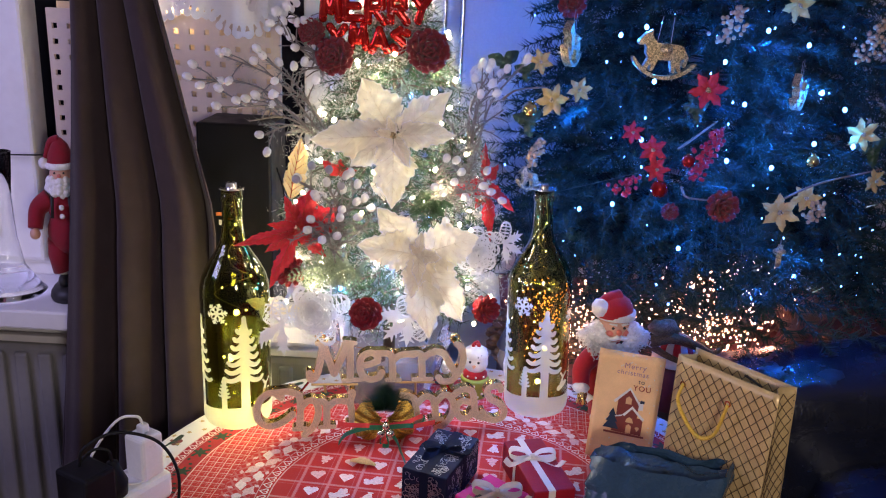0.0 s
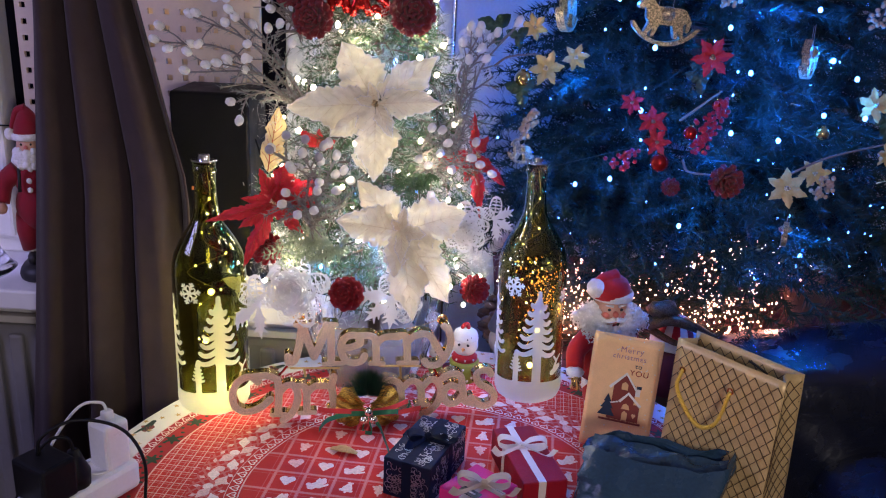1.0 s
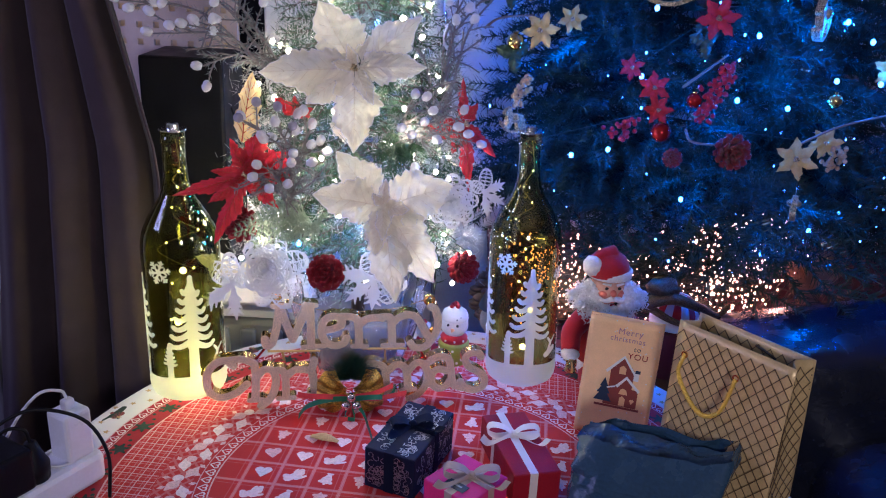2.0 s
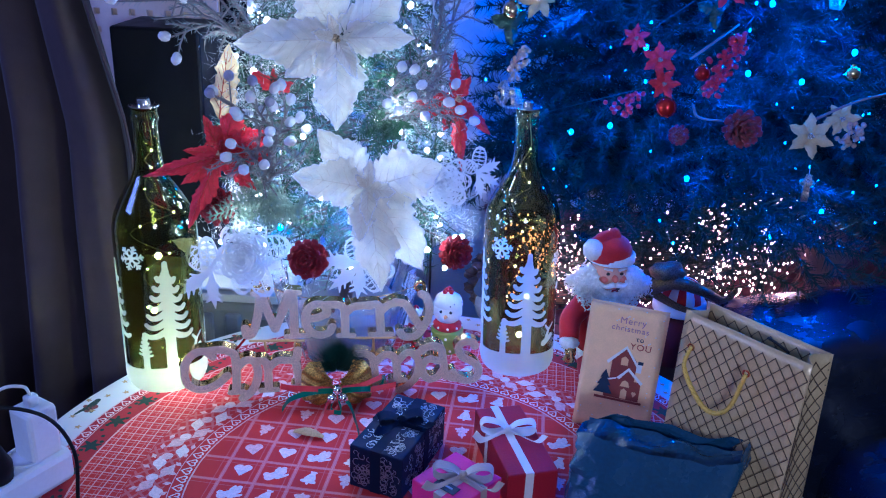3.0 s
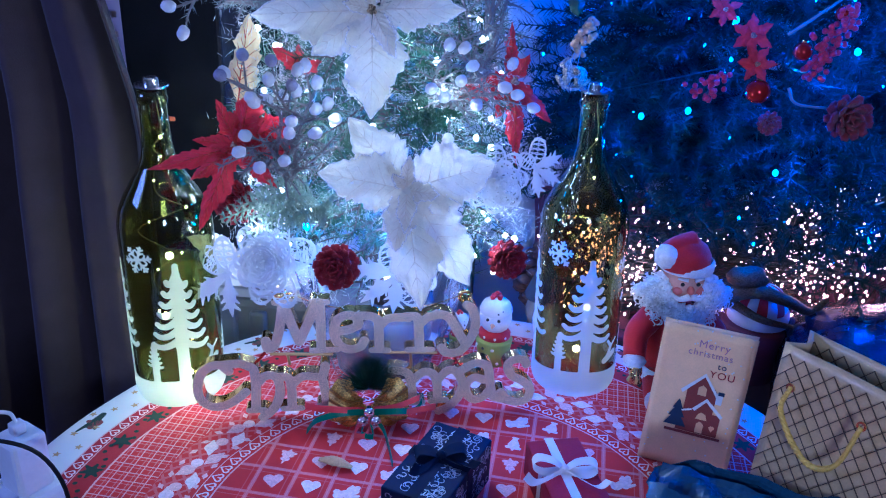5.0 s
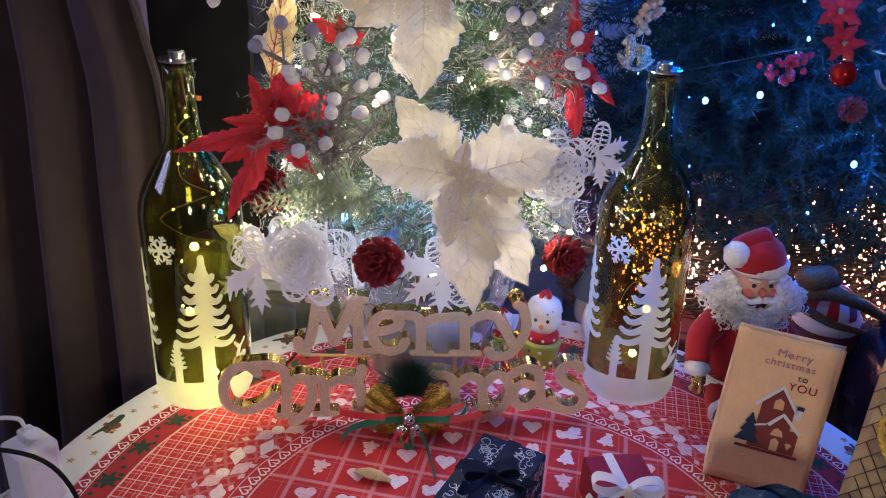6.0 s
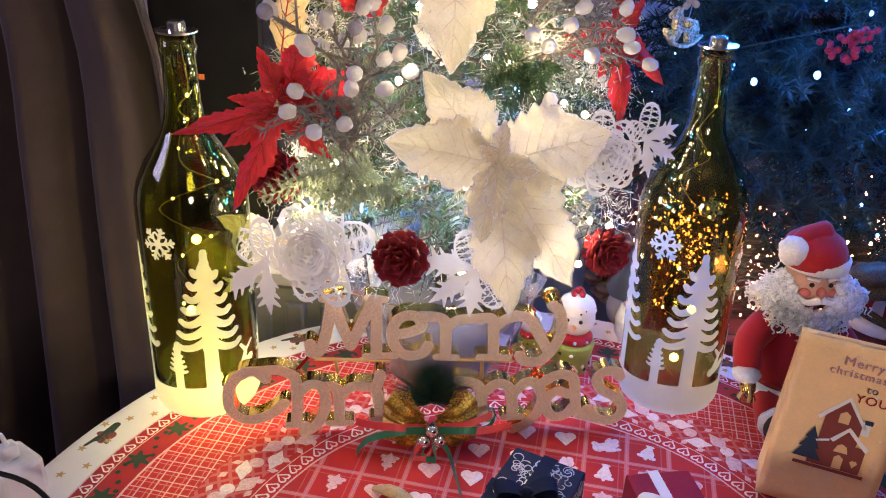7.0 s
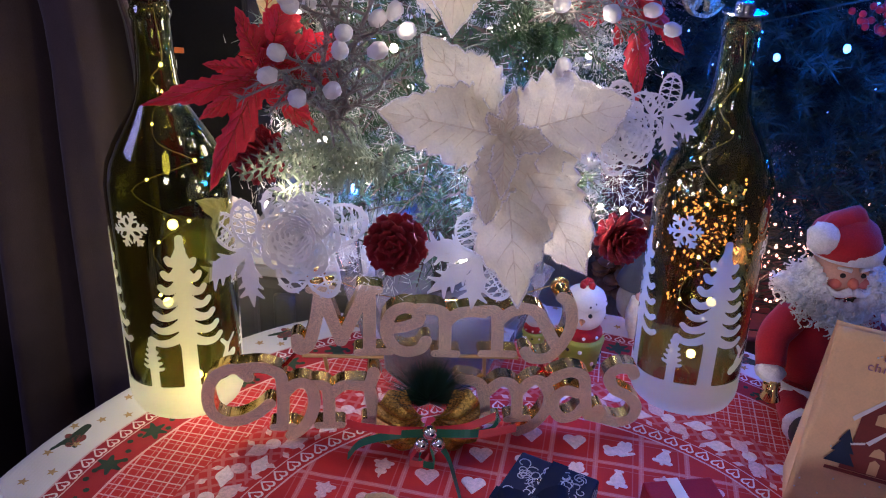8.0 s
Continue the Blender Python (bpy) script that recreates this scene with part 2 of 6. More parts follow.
maroon = mat("maroon", (.10, .012, .02), .6, var=.2, scale=60)
clear_wrap = mat("clear_wrap", (.95, .95, .97), .12, trans=.9, ior=1.2, var=0)
clear_glass = mat("clear_glass", (.97, .98, 1), .02, trans=1, ior=1.45, var=0)
green_glass = mat("green_glass", (.41, .42, .11), .02, trans=1, ior=1.5, var=0)
olive_glass = mat("olive_glass", (.52, .49, .22), .02, trans=1, ior=1.5, var=0)
night_glass = mat("night_glass", (.012, .012, .02), .06, var=0)
bulb_warm = mat("bulb_warm", (1, .9, .6), .4, var=0, emit=(1, .82, .46), power=60)
bulb_yellow = mat("bulb_yellow", (1, .9, .4), .4, var=0, emit=(1, .80, .25), power=70)
bulb_blue = mat("bulb_blue", (.3, .6, 1), .4, var=0, emit=(.15, .36, 1), power=7.5)
bulb_pink = mat("bulb_pink", (1, .7, .5), .4, var=0, emit=(1, .38, .22), power=13)
wire_copper = mat("wire_copper", (.62, .50, .16), .3, .9, var=0)
wire_green = mat("wire_green", (.01, .025, .018), .5, var=0)

# ---------------------------------------------------------------- mesh tools
class Geo:
    """Collects vertices and faces, each face with the slot of its material."""

    def __init__(self):
        self.v, self.f, self.m = [], [], []

    def add(self, verts, faces, slot=0, mx=None):
        k = len(self.v)
        self.v += [tuple(mx @ Vector(p)) for p in verts] if mx is not None else [tuple(p) for p in verts]
        self.f += [tuple(i + k for i in f) for f in faces]
        self.m += [slot] * len(faces)
        return self

    def box(self, lo, hi, c=0.0, slot=0, mx=None):
        """A box with chamfered edges."""
        c = min(c, *[(b - a) * .45 for a, b in zip(lo, hi)])
        if c <= 0:
            v = [(x, y, z) for x in (lo[0], hi[0]) for y in (lo[1], hi[1]) for z in (lo[2], hi[2])]
            return self.add(v, [(0, 1, 3, 2), (4, 6, 7, 5), (0, 4, 5, 1), (2, 3, 7, 6), (0, 2, 6, 4), (1, 5, 7, 3)], slot, mx)
        bm = bmesh.new()
        bmesh.ops.create_cube(bm, size=1)
        for p in bm.verts:
            p.co = Vector([lo[i] + (p.co[i] + .5) * (hi[i] - lo[i]) for i in range(3)])
        bmesh.ops.bevel(bm, geom=bm.edges[:], offset=c, segments=2, affect="EDGES", profile=.5)
        bm.verts.index_update()
        self.add([p.co.copy() for p in bm.verts], [[p.index for p in f.verts] for f in bm.faces], slot, mx)
        bm.free()
        return self

    def lathe(self, prof, n=32, slot=0, mx=None, close=False, squash=1.0):
        """Profile of (radius, z), turned about z. Ends on the axis close themselves."""
        v, f, k = [], [], len(prof)
        for i in range(n):
            a = 2 * math.pi * i / n
            v += [(r * math.cos(a), r * math.sin(a) * squash, z) for r, z in prof]
        for i in range(n):
            j = (i + 1) % n
            for q in range(k - 1 + close):
                w = (q + 1) % k
                f.append((i * k + q, j * k + q, j * k + w, i * k + w))
        return self.add(v, f, slot, mx)

    def ball(self, c, r, slot=0, nu=14, nv=9, rough=0.0, seed=0, mx=None):
        """An ellipsoid, roughened if asked."""
        r = (r, r, r) if isinstance(r, (int, float)) else r
        v, f = [], []
        for j in range(nv + 1):
            for i in range(nu):
                a, b = 2 * math.pi * i / nu, math.pi * j / nv
                d = Vector((math.sin(b) * math.cos(a), math.sin(b) * math.sin(a), math.cos(b)))
                s = 1 + rough * noise.noise(d * 2.7 + Vector((seed, seed * 1.7, 3))) if rough else 1
                v.append((c[0] + d.x * r[0] * s, c[1] + d.y * r[1] * s, c[2] + d.z * r[2] * s))
        for j in range(nv):
            for i in range(nu):
                k = (i + 1) % nu
                f.append((j * nu + i, (j + 1) * nu + i, (j + 1) * nu + k, j * nu + k))
        return self.add(v, f, slot, mx)

    def tube(self, pts, r, n=8, slot=0, mx=None):
        """A tube along points; r is one radius or (first, last). Capped."""
        pts = [Vector(p) for p in pts]
        r0, r1 = r if isinstance(r, tuple) else (r, r)
        v, f, last = [], [], None
        for i, p in enumerate(pts):
            t = (pts[min(i + 1, len(pts) - 1)] - pts[max(i - 1, 0)]).normalized()
            a = (last - t * last.dot(t)) if last is not None else t.orthogonal()
            a = a.normalized() if a.length > 1e-6 else t.orthogonal().normalized()
            last, b = a, t.cross(a)
            rr = r0 + (r1 - r0) * i / max(1, len(pts) - 1)
            v += [p + (a * math.cos(2 * math.pi * k / n) + b * math.sin(2 * math.pi * k / n)) * rr for k in range(n)]
        for i in range(len(pts) - 1):
            for k in range(n):
                w = (k + 1) % n
                f.append((i * n + k, i * n + w, (i + 1) * n + w, (i + 1) * n + k))
        f += [tuple(range(n - 1, -1, -1)), tuple(range((len(pts) - 1) * n, len(pts) * n))]
        return self.add(v, f, slot, mx)

    def band(self, pts, side, w, t=0.0005, slot=0, mx=None):
        """A ribbon of width w along points; side(i) or one vector gives its breadth."""
        pts, v, f = [Vector(p) for p in pts], [], []
        for i, p in enumerate(pts):
            s = Vector(side[i] if isinstance(side, list) else side).normalized()
            tg = (pts[min(i + 1, len(pts) - 1)] - pts[max(i - 1, 0)]).normalized()
            nn = tg.cross(s).normalized() * t
            v += [p - s * w / 2 - nn, p + s * w / 2 - nn, p + s * w / 2 + nn, p - s * w / 2 + nn]
        for i in range(len(pts) - 1):
            for k in range(4):
                q = (k + 1) % 4
                f.append((i * 4 + k, i * 4 + q, i * 4 + 4 + q, i * 4 + 4 + k))
        k = len(pts) * 4 - 4
        f += [(3, 2, 1, 0), (k, k + 1, k + 2, k + 3)]
        return self.add(v, f, slot, mx)

    def sheet(self, fn, nu, nv, slot=0, mx=None, thick=0.0, wrap=False):
        """A grid of fn(u, v), u and v from 0 to 1, with a back face if thick."""
        g = [[Vector(fn(i / nu, j / nv)) for i in range(nu + 1)] for j in range(nv + 1)]
        v = [p for row in g for p in row]
        w = nu + 1
        f = [(j * w + i, j * w + i + 1, (j + 1) * w + i + 1, (j + 1) * w + i) for j in range(nv) for i in range(nu)]
        if thick:
            nrm = []
            for j in range(nv + 1):
                for i in range(nu + 1):
                    a = g[j][min(i + 1, nu)] - g[j][max(i - 1, 0)]
                    b = g[min(j + 1, nv)][i] - g[max(j - 1, 0)][i]
                    c = a.cross(b)
                    nrm.append(c.normalized() if c.length > 1e-12 else Vector((0, 0, 1)))
            k = len(v)
            v += [p - q * thick for p, q in zip(v, nrm)]
            f += [tuple(i + k for i in reversed(q)) for q in f]
            rim = [i for i in range(w)] + [j * w + nu for j in range(1, nv + 1)] + [nv * w + i for i in range(nu - 1, -1, -1)] + [j * w for j in range(nv - 1, 0, -1)]
            f += [(rim[(i + 1) % len(rim)], rim[i], rim[i] + k, rim[(i + 1) % len(rim)] + k) for i in range(len(rim))]
        return self.add(v, f, slot, mx)

    def spikes(self, base, tip, width, slot=0):
        """Needles: three-sided spikes from arrays of base and tip points."""
        base, tip = np.asarray(base, float), np.asarray(tip, float)
        d = tip - base
        d /= np.linalg.norm(d, axis=1, keepdims=True) + 1e-9
        a = np.cross(d, np.array([.31, .87, .39]))
        a /= np.linalg.norm(a, axis=1, keepdims=True) + 1e-9
        b = np.cross(d, a)
        w, k = np.asarray(width).reshape(-1, 1), len(self.v)
        q = np.stack([base + a * w, base + (-.5 * a + .87 * b) * w, base + (-.5 * a - .87 * b) * w, tip], 1).reshape(-1, 3)
        self.v += [tuple(p) for p in q.tolist()]
        for i in range(len(base)):
            o = k + 4 * i
            self.f += [(o, o + 1, o + 3), (o + 1, o + 2, o + 3), (o + 2, o, o + 3)]
        self.m += [slot] * (3 * len(base))
        return self

    def mesh(self, name, mats, smooth=True):
        me = bpy.data.meshes.new(name)
        me.from_pydata(self.v, [], self.f)
        for q in mats if isinstance(mats, (list, tuple)) else [mats]:
            me.materials.append(q)
        me.polygons.foreach_set("material_index", self.m)
        me.polygons.foreach_set("use_smooth", [smooth] * len(self.f))
        me.update()
        return me


def thing(name, label, category, m=None, group="", kind=""):
    ob = tagged(new(name), label, category, group, kind)
    ob.empty_display_size = 0.02
    if m is not None:
        ob.matrix_basis = m
    return ob


def part(name, g, mats, parent, label="", smooth=False, m=None):
    ob = new(name, g.mesh(name, mats, smooth) if isinstance(g, Geo) else g)
    ob.parent = parent
    if m is not None:
        ob.matrix_basis = m
    return tagged(ob, label)


def solid(name, g, mats, label, category, m=None, group="", kind="", smooth=False):
    ob = tagged(new(name, g.mesh(name, mats, smooth)), label, category, group, kind)
    if m is not None:
        ob.matrix_basis = m
    return ob


def facing(place, normal, spin=0):
    """A pose at place whose z looks along normal."""
    return Matrix.Translation(place) @ Vector(normal).to_track_quat("Z", "Y").to_matrix().to_4x4() @ pose(0, 0, 0, 0, 0, spin)


def smooth_line(pts, n=6):
    """Points along a Catmull-Rom line."""
    p = [Vector(q).to_3d() if len(q) == 2 else Vector(q) for q in pts]
    p = [p[0] * 2 - p[1]] + p + [p[-1] * 2 - p[-2]]
    out = []
    for i in range(1, len(p) - 2):
        for k in range(n):
            t = k / n
            out.append(.5 * ((2 * p[i]) + (p[i + 1] - p[i - 1]) * t + (2 * p[i - 1] - 5 * p[i] + 4 * p[i + 1] - p[i + 2]) * t * t + (3 * p[i] - p[i - 1] - 3 * p[i + 1] + p[i + 2]) * t ** 3))
    return out + [p[-2]]


def field(strokes, x0, x1, y0, y1, h, cuts=()):
    """Signed inside-ness of round-ended strokes [(points, r0, r1)], less the cuts."""
    xs, ys = np.arange(x0, x1 + h, h), np.arange(y0, y1 + h, h)
    X, Y = np.meshgrid(xs, ys)

    def union(list_):
        best = np.full(X.shape, -1e9)
        for pts, r0, r1 in list_:
            n = max(1, len(pts) - 1)
            for i in range(n):
                ax, ay = pts[i][0], pts[i][1]
                bx, by = pts[min(i + 1, len(pts) - 1)][:2]
                dx, dy = bx - ax, by - ay
                t = np.clip(((X - ax) * dx + (Y - ay) * dy) / (dx * dx + dy * dy + 1e-12), 0, 1)
                r = r0 + (r1 - r0) * (i + t) / n
                best = np.maximum(best, r - np.hypot(X - ax - t * dx, Y - ay - t * dy))
        return best
    F = union(strokes)
    if cuts:
        F = np.minimum(F, -union(cuts))
    return F, x0, y0, h


def outline_plate(F, x0, y0, h):
    """Faces that fill the inside of a field, and its rim."""
    ny, nx = F.shape
    vid, verts, faces = {}, [], []

    def corner(j, i):
        k = (j, i)
        if k not in vid:
            vid[k] = len(verts)
            verts.append((x0 + i * h, y0 + j * h))
        return vid[k]

    def cross(j, i, q, p):
        k = (j, i, q, p) if (j, i) < (q, p) else (q, p, j, i)
        if k not in vid:
            a, b = F[k[0], k[1]], F[k[2], k[3]]
            t = min(.97, max(.03, a / (a - b)))
            vid[k] = len(verts)
            verts.append((x0 + (k[1] + t * (k[3] - k[1])) * h, y0 + (k[0] + t * (k[2] - k[0])) * h))
        return vid[k]
    I = F > 0
    some = I[:-1, :-1] | I[1:, :-1] | I[:-1, 1:] | I[1:, 1:]
    for j, i in zip(*np.nonzero(some)):
        cs, poly = [(j, i), (j, i + 1), (j + 1, i + 1), (j + 1, i)], []
        for a in range(4):
            p, q = cs[a], cs[(a + 1) % 4]
            if I[p]:
                poly.append(corner(*p))
            if I[p] != I[q]:
                poly.append(cross(*p, *q))
        if len(poly) > 2:
            faces.append(tuple(poly))
    seen = {}
    for f in faces:
        for a, b in zip(f, f[1:] + f[:1]):
            seen[(a, b)] = 1
    rim = [(a, b) for a, b in seen if (b, a) not in seen]
    return verts, faces, rim


def plate(F, depth, place=None, side_slot=0, back=True):
    """A cut-out of that depth. place(x, y, d) sets its points in space (d from 0 front to depth)."""
    place = place or (lambda x, y, d: (x, d, y))
    verts, faces, rim = outline_plate(*F)
    g, k = Geo(), len(verts)
    g.add([place(x, y, 0) for x, y in verts], faces, 0)
    if depth:
        g.v += [tuple(place(x, y, depth)) for x, y in verts]
        if back:
            g.f += [tuple(i + k for i in reversed(f)) for f in faces]
            g.m += [0] * len(faces)
        g.f += [(b, a, a + k, b + k) for a, b in rim]
        g.m += [side_slot] * len(rim)
    return g


def arc(cx, cy, r, a0, a1, n=14, ry=None):
    return [(cx + r * math.cos(radians(a0 + (a1 - a0) * i / n)), cy + (ry or r) * math.sin(radians(a0 + (a1 - a0) * i / n))) for i in range(n + 1)]


# ---------------------------------------------------------------- the room
def structure(name, g, mats, label, category, smooth=False):
    return solid(name, g, mats, label, category, kind="structure", smooth=smooth)


structure("floor", Geo().box((-2.6, -2.2, -.1), (2.6, 2.4, 0)), floor_wood, "dark wooden floor of a dim living room", "floor")
# ceiling and three walls out of view, dark to keep stray bounce down
structure("ceiling", Geo().box((-2.6, -2.2, 2.45), (2.6, 2.4, 2.55)), ceiling_low_bounce, "unseen ceiling, greyed to cut bounced light", "ceiling")
structure("wall_right", Geo().box((2.6, -2.2, 0), (2.7, 2.4, 2.45)), wall_low_bounce, "unseen side wall, darkened to cut bounced light", "wall")
structure("wall_left", Geo().box((-2.7, -2.2, 0), (-2.6, 2.4, 2.45)), wall_low_bounce, "unseen side wall, darkened to cut bounced light", "wall")
structure("wall_front", Geo().box((-2.6, -2.3, 0), (2.6, -2.2, 2.45)), wall_low_bounce, "unseen wall behind the viewer, darkened to cut bounced light", "wall")
structure("wall_north", Geo().box((-.12, 2.12, 0), (2.6, 2.24, 2.45)), wall_paint, "white wall tinted blue by fairy lights", "wall")
structure("wall_return", Geo().box((-.17, 1.52, 0), (-.12, 2.24, 2.45)), wall_paint, "side of the recess beside the window", "wall")
structure("wall_window", Geo().box((-2.6, 1.52, 0), (-.17, 1.64, .85)).box((-2.6, 1.52, 2.1), (-.17, 1.64, 2.45)).box((-2.6, 1.52, .85), (-1.5, 1.64, 2.1)),
          wall_paint, "white wall below and over the window", "wall")
structure("window_sill", Geo().box((-1.6, 1.33, .818), (-.12, 1.53, .85), .004), white_paint, "white painted window sill", "window sill")
win = tagged(thing("window_1", "white framed window with dark night glass", "window"), kind="structure")
part("frame", Geo().box((-1.5, 1.50, .85), (-.17, 1.56, .91), .004).box((-1.5, 1.50, 2.04), (-.17, 1.56, 2.1), .004).box((-1.5, 1.50, .91), (-1.44, 1.56, 2.04), .004)
     .box((-.215, 1.505, .91), (-.17, 1.56, 2.04), .004), white_paint, win)
part("sash", Geo().box((-.80, 1.475, .885), (-.665, 1.53, 2.04), .006).box((-.80, 1.488, .875), (-.62, 1.54, .945), .006).box((-.765, 1.468, .93), (-.74, 1.48, 2.0), .003), white_paint, win)
part("pane", Geo().box((-1.45, 1.565, .90), (-.21, 1.571, 2.05)), night_glass, win)
for x in (.012, .052):
    structure("pipe", Geo().lathe([(.006, .2), (.006, 2.4)], 14).add([], []), chrome, "thin chromed heating pipe on the wall", "pipe", True).location = (x - .02, 2.085, 0)
# the radiator's greyish white is darkened here for the shade under the sill
rad_shade_paint = mat("radiator_shade_paint", (.24, .235, .235), .5, var=.08, scale=8)
rad = thing("radiator", "greyish white ribbed radiator under the window sill, its paint darkened for shade", "radiator", pose(-.55, 1.46, .12))
part("body", Geo().box((-.42, -.035, 0), (.42, .045, .63), .012), rad_shade_paint, rad)
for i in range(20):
    part("rib", Geo().box((-.41 + i * .042, -.045, .03), (-.385 + i * .042, -.034, .615), .005), rad_shade_paint, rad)
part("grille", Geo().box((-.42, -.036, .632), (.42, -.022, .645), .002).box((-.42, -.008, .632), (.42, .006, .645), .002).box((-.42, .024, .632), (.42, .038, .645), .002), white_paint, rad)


# perforated board on the sill
def perforated_board():
    w, h, s = .375, .46, .0245
    g = Geo()
    xs, zs = [0], [0]
    for i in range(15):
        xs += [.008 + i * s, .008 + i * s + .0085]
    for j in range(18):
        zs += [.012 + j * s, .012 + j * s + .0085]
    xs, zs = xs + [w], zs + [h]
    for a in range(len(xs) - 1):
        for b in range(len(zs) - 1):
            if not (a % 2 and b % 2):
                g.box((xs[a], 0, zs[b]), (xs[a + 1], .006, zs[b + 1]))
    ob = thing("perforated_board", "beige board with rows of small square holes on the sill", "board", pose(-.620, 1.468, .852))
    part("board", g, panel_board, ob)
    # sheet added behind the holes to catch the lamp's glow
    part("glow_backing", Geo().box((.005, .028, .0), (w - .005, .030, h + .01)), mat("glow_backing", (.68, .50, .30), .7, var=.1, scale=8), ob)


perforated_board()
lamp("board_glow", (-.42, 1.484, 1.315), .14, WARM, .004)
lights_top = thing("fairy_lights", "warm fairy lights above the perforated board", "fairy lights", pose(-.5, 1.475, 1.325))
part("cable", Geo().tube([(-.13, 0, 0), (0, -.004, .004), (.1, 0, 0)], .001, 6), wire_green, lights_top)
for x in (-.11, -.06, -.012, .03, .07):
    part("bulb", Geo().ball((x, -.004, .003), (.003, .003, .004), nu=8, nv=6), bulb_warm, lights_top, smooth=True)

# crocheted lace valance hanging over the board
lg = Geo()
for cx, cz, r in ((-.435, 1.355, .052), (-.365, 1.365, .055), (-.300, 1.345, .062), (-.255, 1.365, .05)):
    st = [([(0, 0), p], .010, .0022) for p in arc(0, 0, r, 190, 350, 12)] + [(arc(0, 0, q, 185, 355, 24), .0022, .0022) for q in (r * .45, r * .72)] + [([p], .0062, .0062) for p in arc(0, 0, r * .99, 186, 354, 11)]
    F = field(st, -r - .01, r + .01, -r - .01, .012, .0016)
    q = plate(F, .0012, lambda x, y, d, cx=cx, cz=cz: (cx + x, 1.452 + d + .004 * math.sin(x * 90), cz + y))
    lg.add(q.v, q.f)
solid("lace_valance", lg, lace_white, "white crocheted lace hanging over the window board", "lace")

# tall black case on the sill
case = thing("black_case", "tall matt black case with a small printed label", "case", pose(-.295, 1.415, .85))
part("body", Geo().box((-.057, -.055, 0), (.057, .05, .309), .004), black_plastic, case)
part("label", Geo().box((-.030, -.0562, .165), (-.004, -.0552, .170)), mat("orange_label", (.75, .20, .05), .6, var=.05), case, "orange strip label")
part("label", Geo().box((-.026, -.0562, .150), (-.012, -.0552, .158)), white_plastic, case, "small white letter bars")
part("loop", Geo().tube(smooth_line([(.060, -.03, .24), (.072, -.035, .20), (.068, -.04, .16), (.078, -.03, .12)]), .0015, 6), black_plastic, case, "thin black cable")


# curtain
def curtain():
    def edge(z):
        t = (1.34 - z) / .72
        return -.50 - .075 * t - .01 * max(0, t) ** 2, -.368 + .072 * max(-1.5, min(1, (1.34 - z) / .30)) + .02 * max(0, t - .5)

    def fn(u, v):
        z = .02 + v * 2.3
        a, b = edge(z)
        t = max(0, min(1.5, (1.6 - z)))
        fold = math.sin(u * 2 * math.pi * 3.5 + .7 + .25 * math.sin(z * 2.3)) * .026 + math.sin(u * 2 * math.pi * 8.2 + z * 1.1) * .005 * (.6 + t)
        return (a + (b - a) * u + .008 * math.sin(u * 2 * math.pi * 3.5 + 2.2), 1.285 + fold * (.65 + .45 * t) + .004 * noise.noise((u * 9, z * 5, 1)), z)
    solid("curtain", Geo().sheet(fn, 120, 60, thick=.003), curtain_cloth, "long dark brown curtain hanging in folds", "curtain", smooth=True)


curtain()

# ---------------------------------------------------------------- table and cloth
TC, TR = Vector((.06, 1.01, .75)), .43
tab = thing("round_table", "round wooden table under a festive cloth", "table", pose(TC.x, TC.y, 0))
part("tabletop", Geo().lathe([(0, .715), (.418, .715), (.424, .72), (.424, .738), (.418, .744), (0, .744)], 64), dark_wood, tab, smooth=False)
for sx in (-1, 1):
    for sy in (-1, 1):
        part("leg", Geo().lathe([(0, 0), (.018, 0), (.022, .3), (.026, .70), (.026, .715), (0, .715)], 16, mx=pose(sx * .24, sy * .24, 0)), dark_wood, tab, smooth=True)


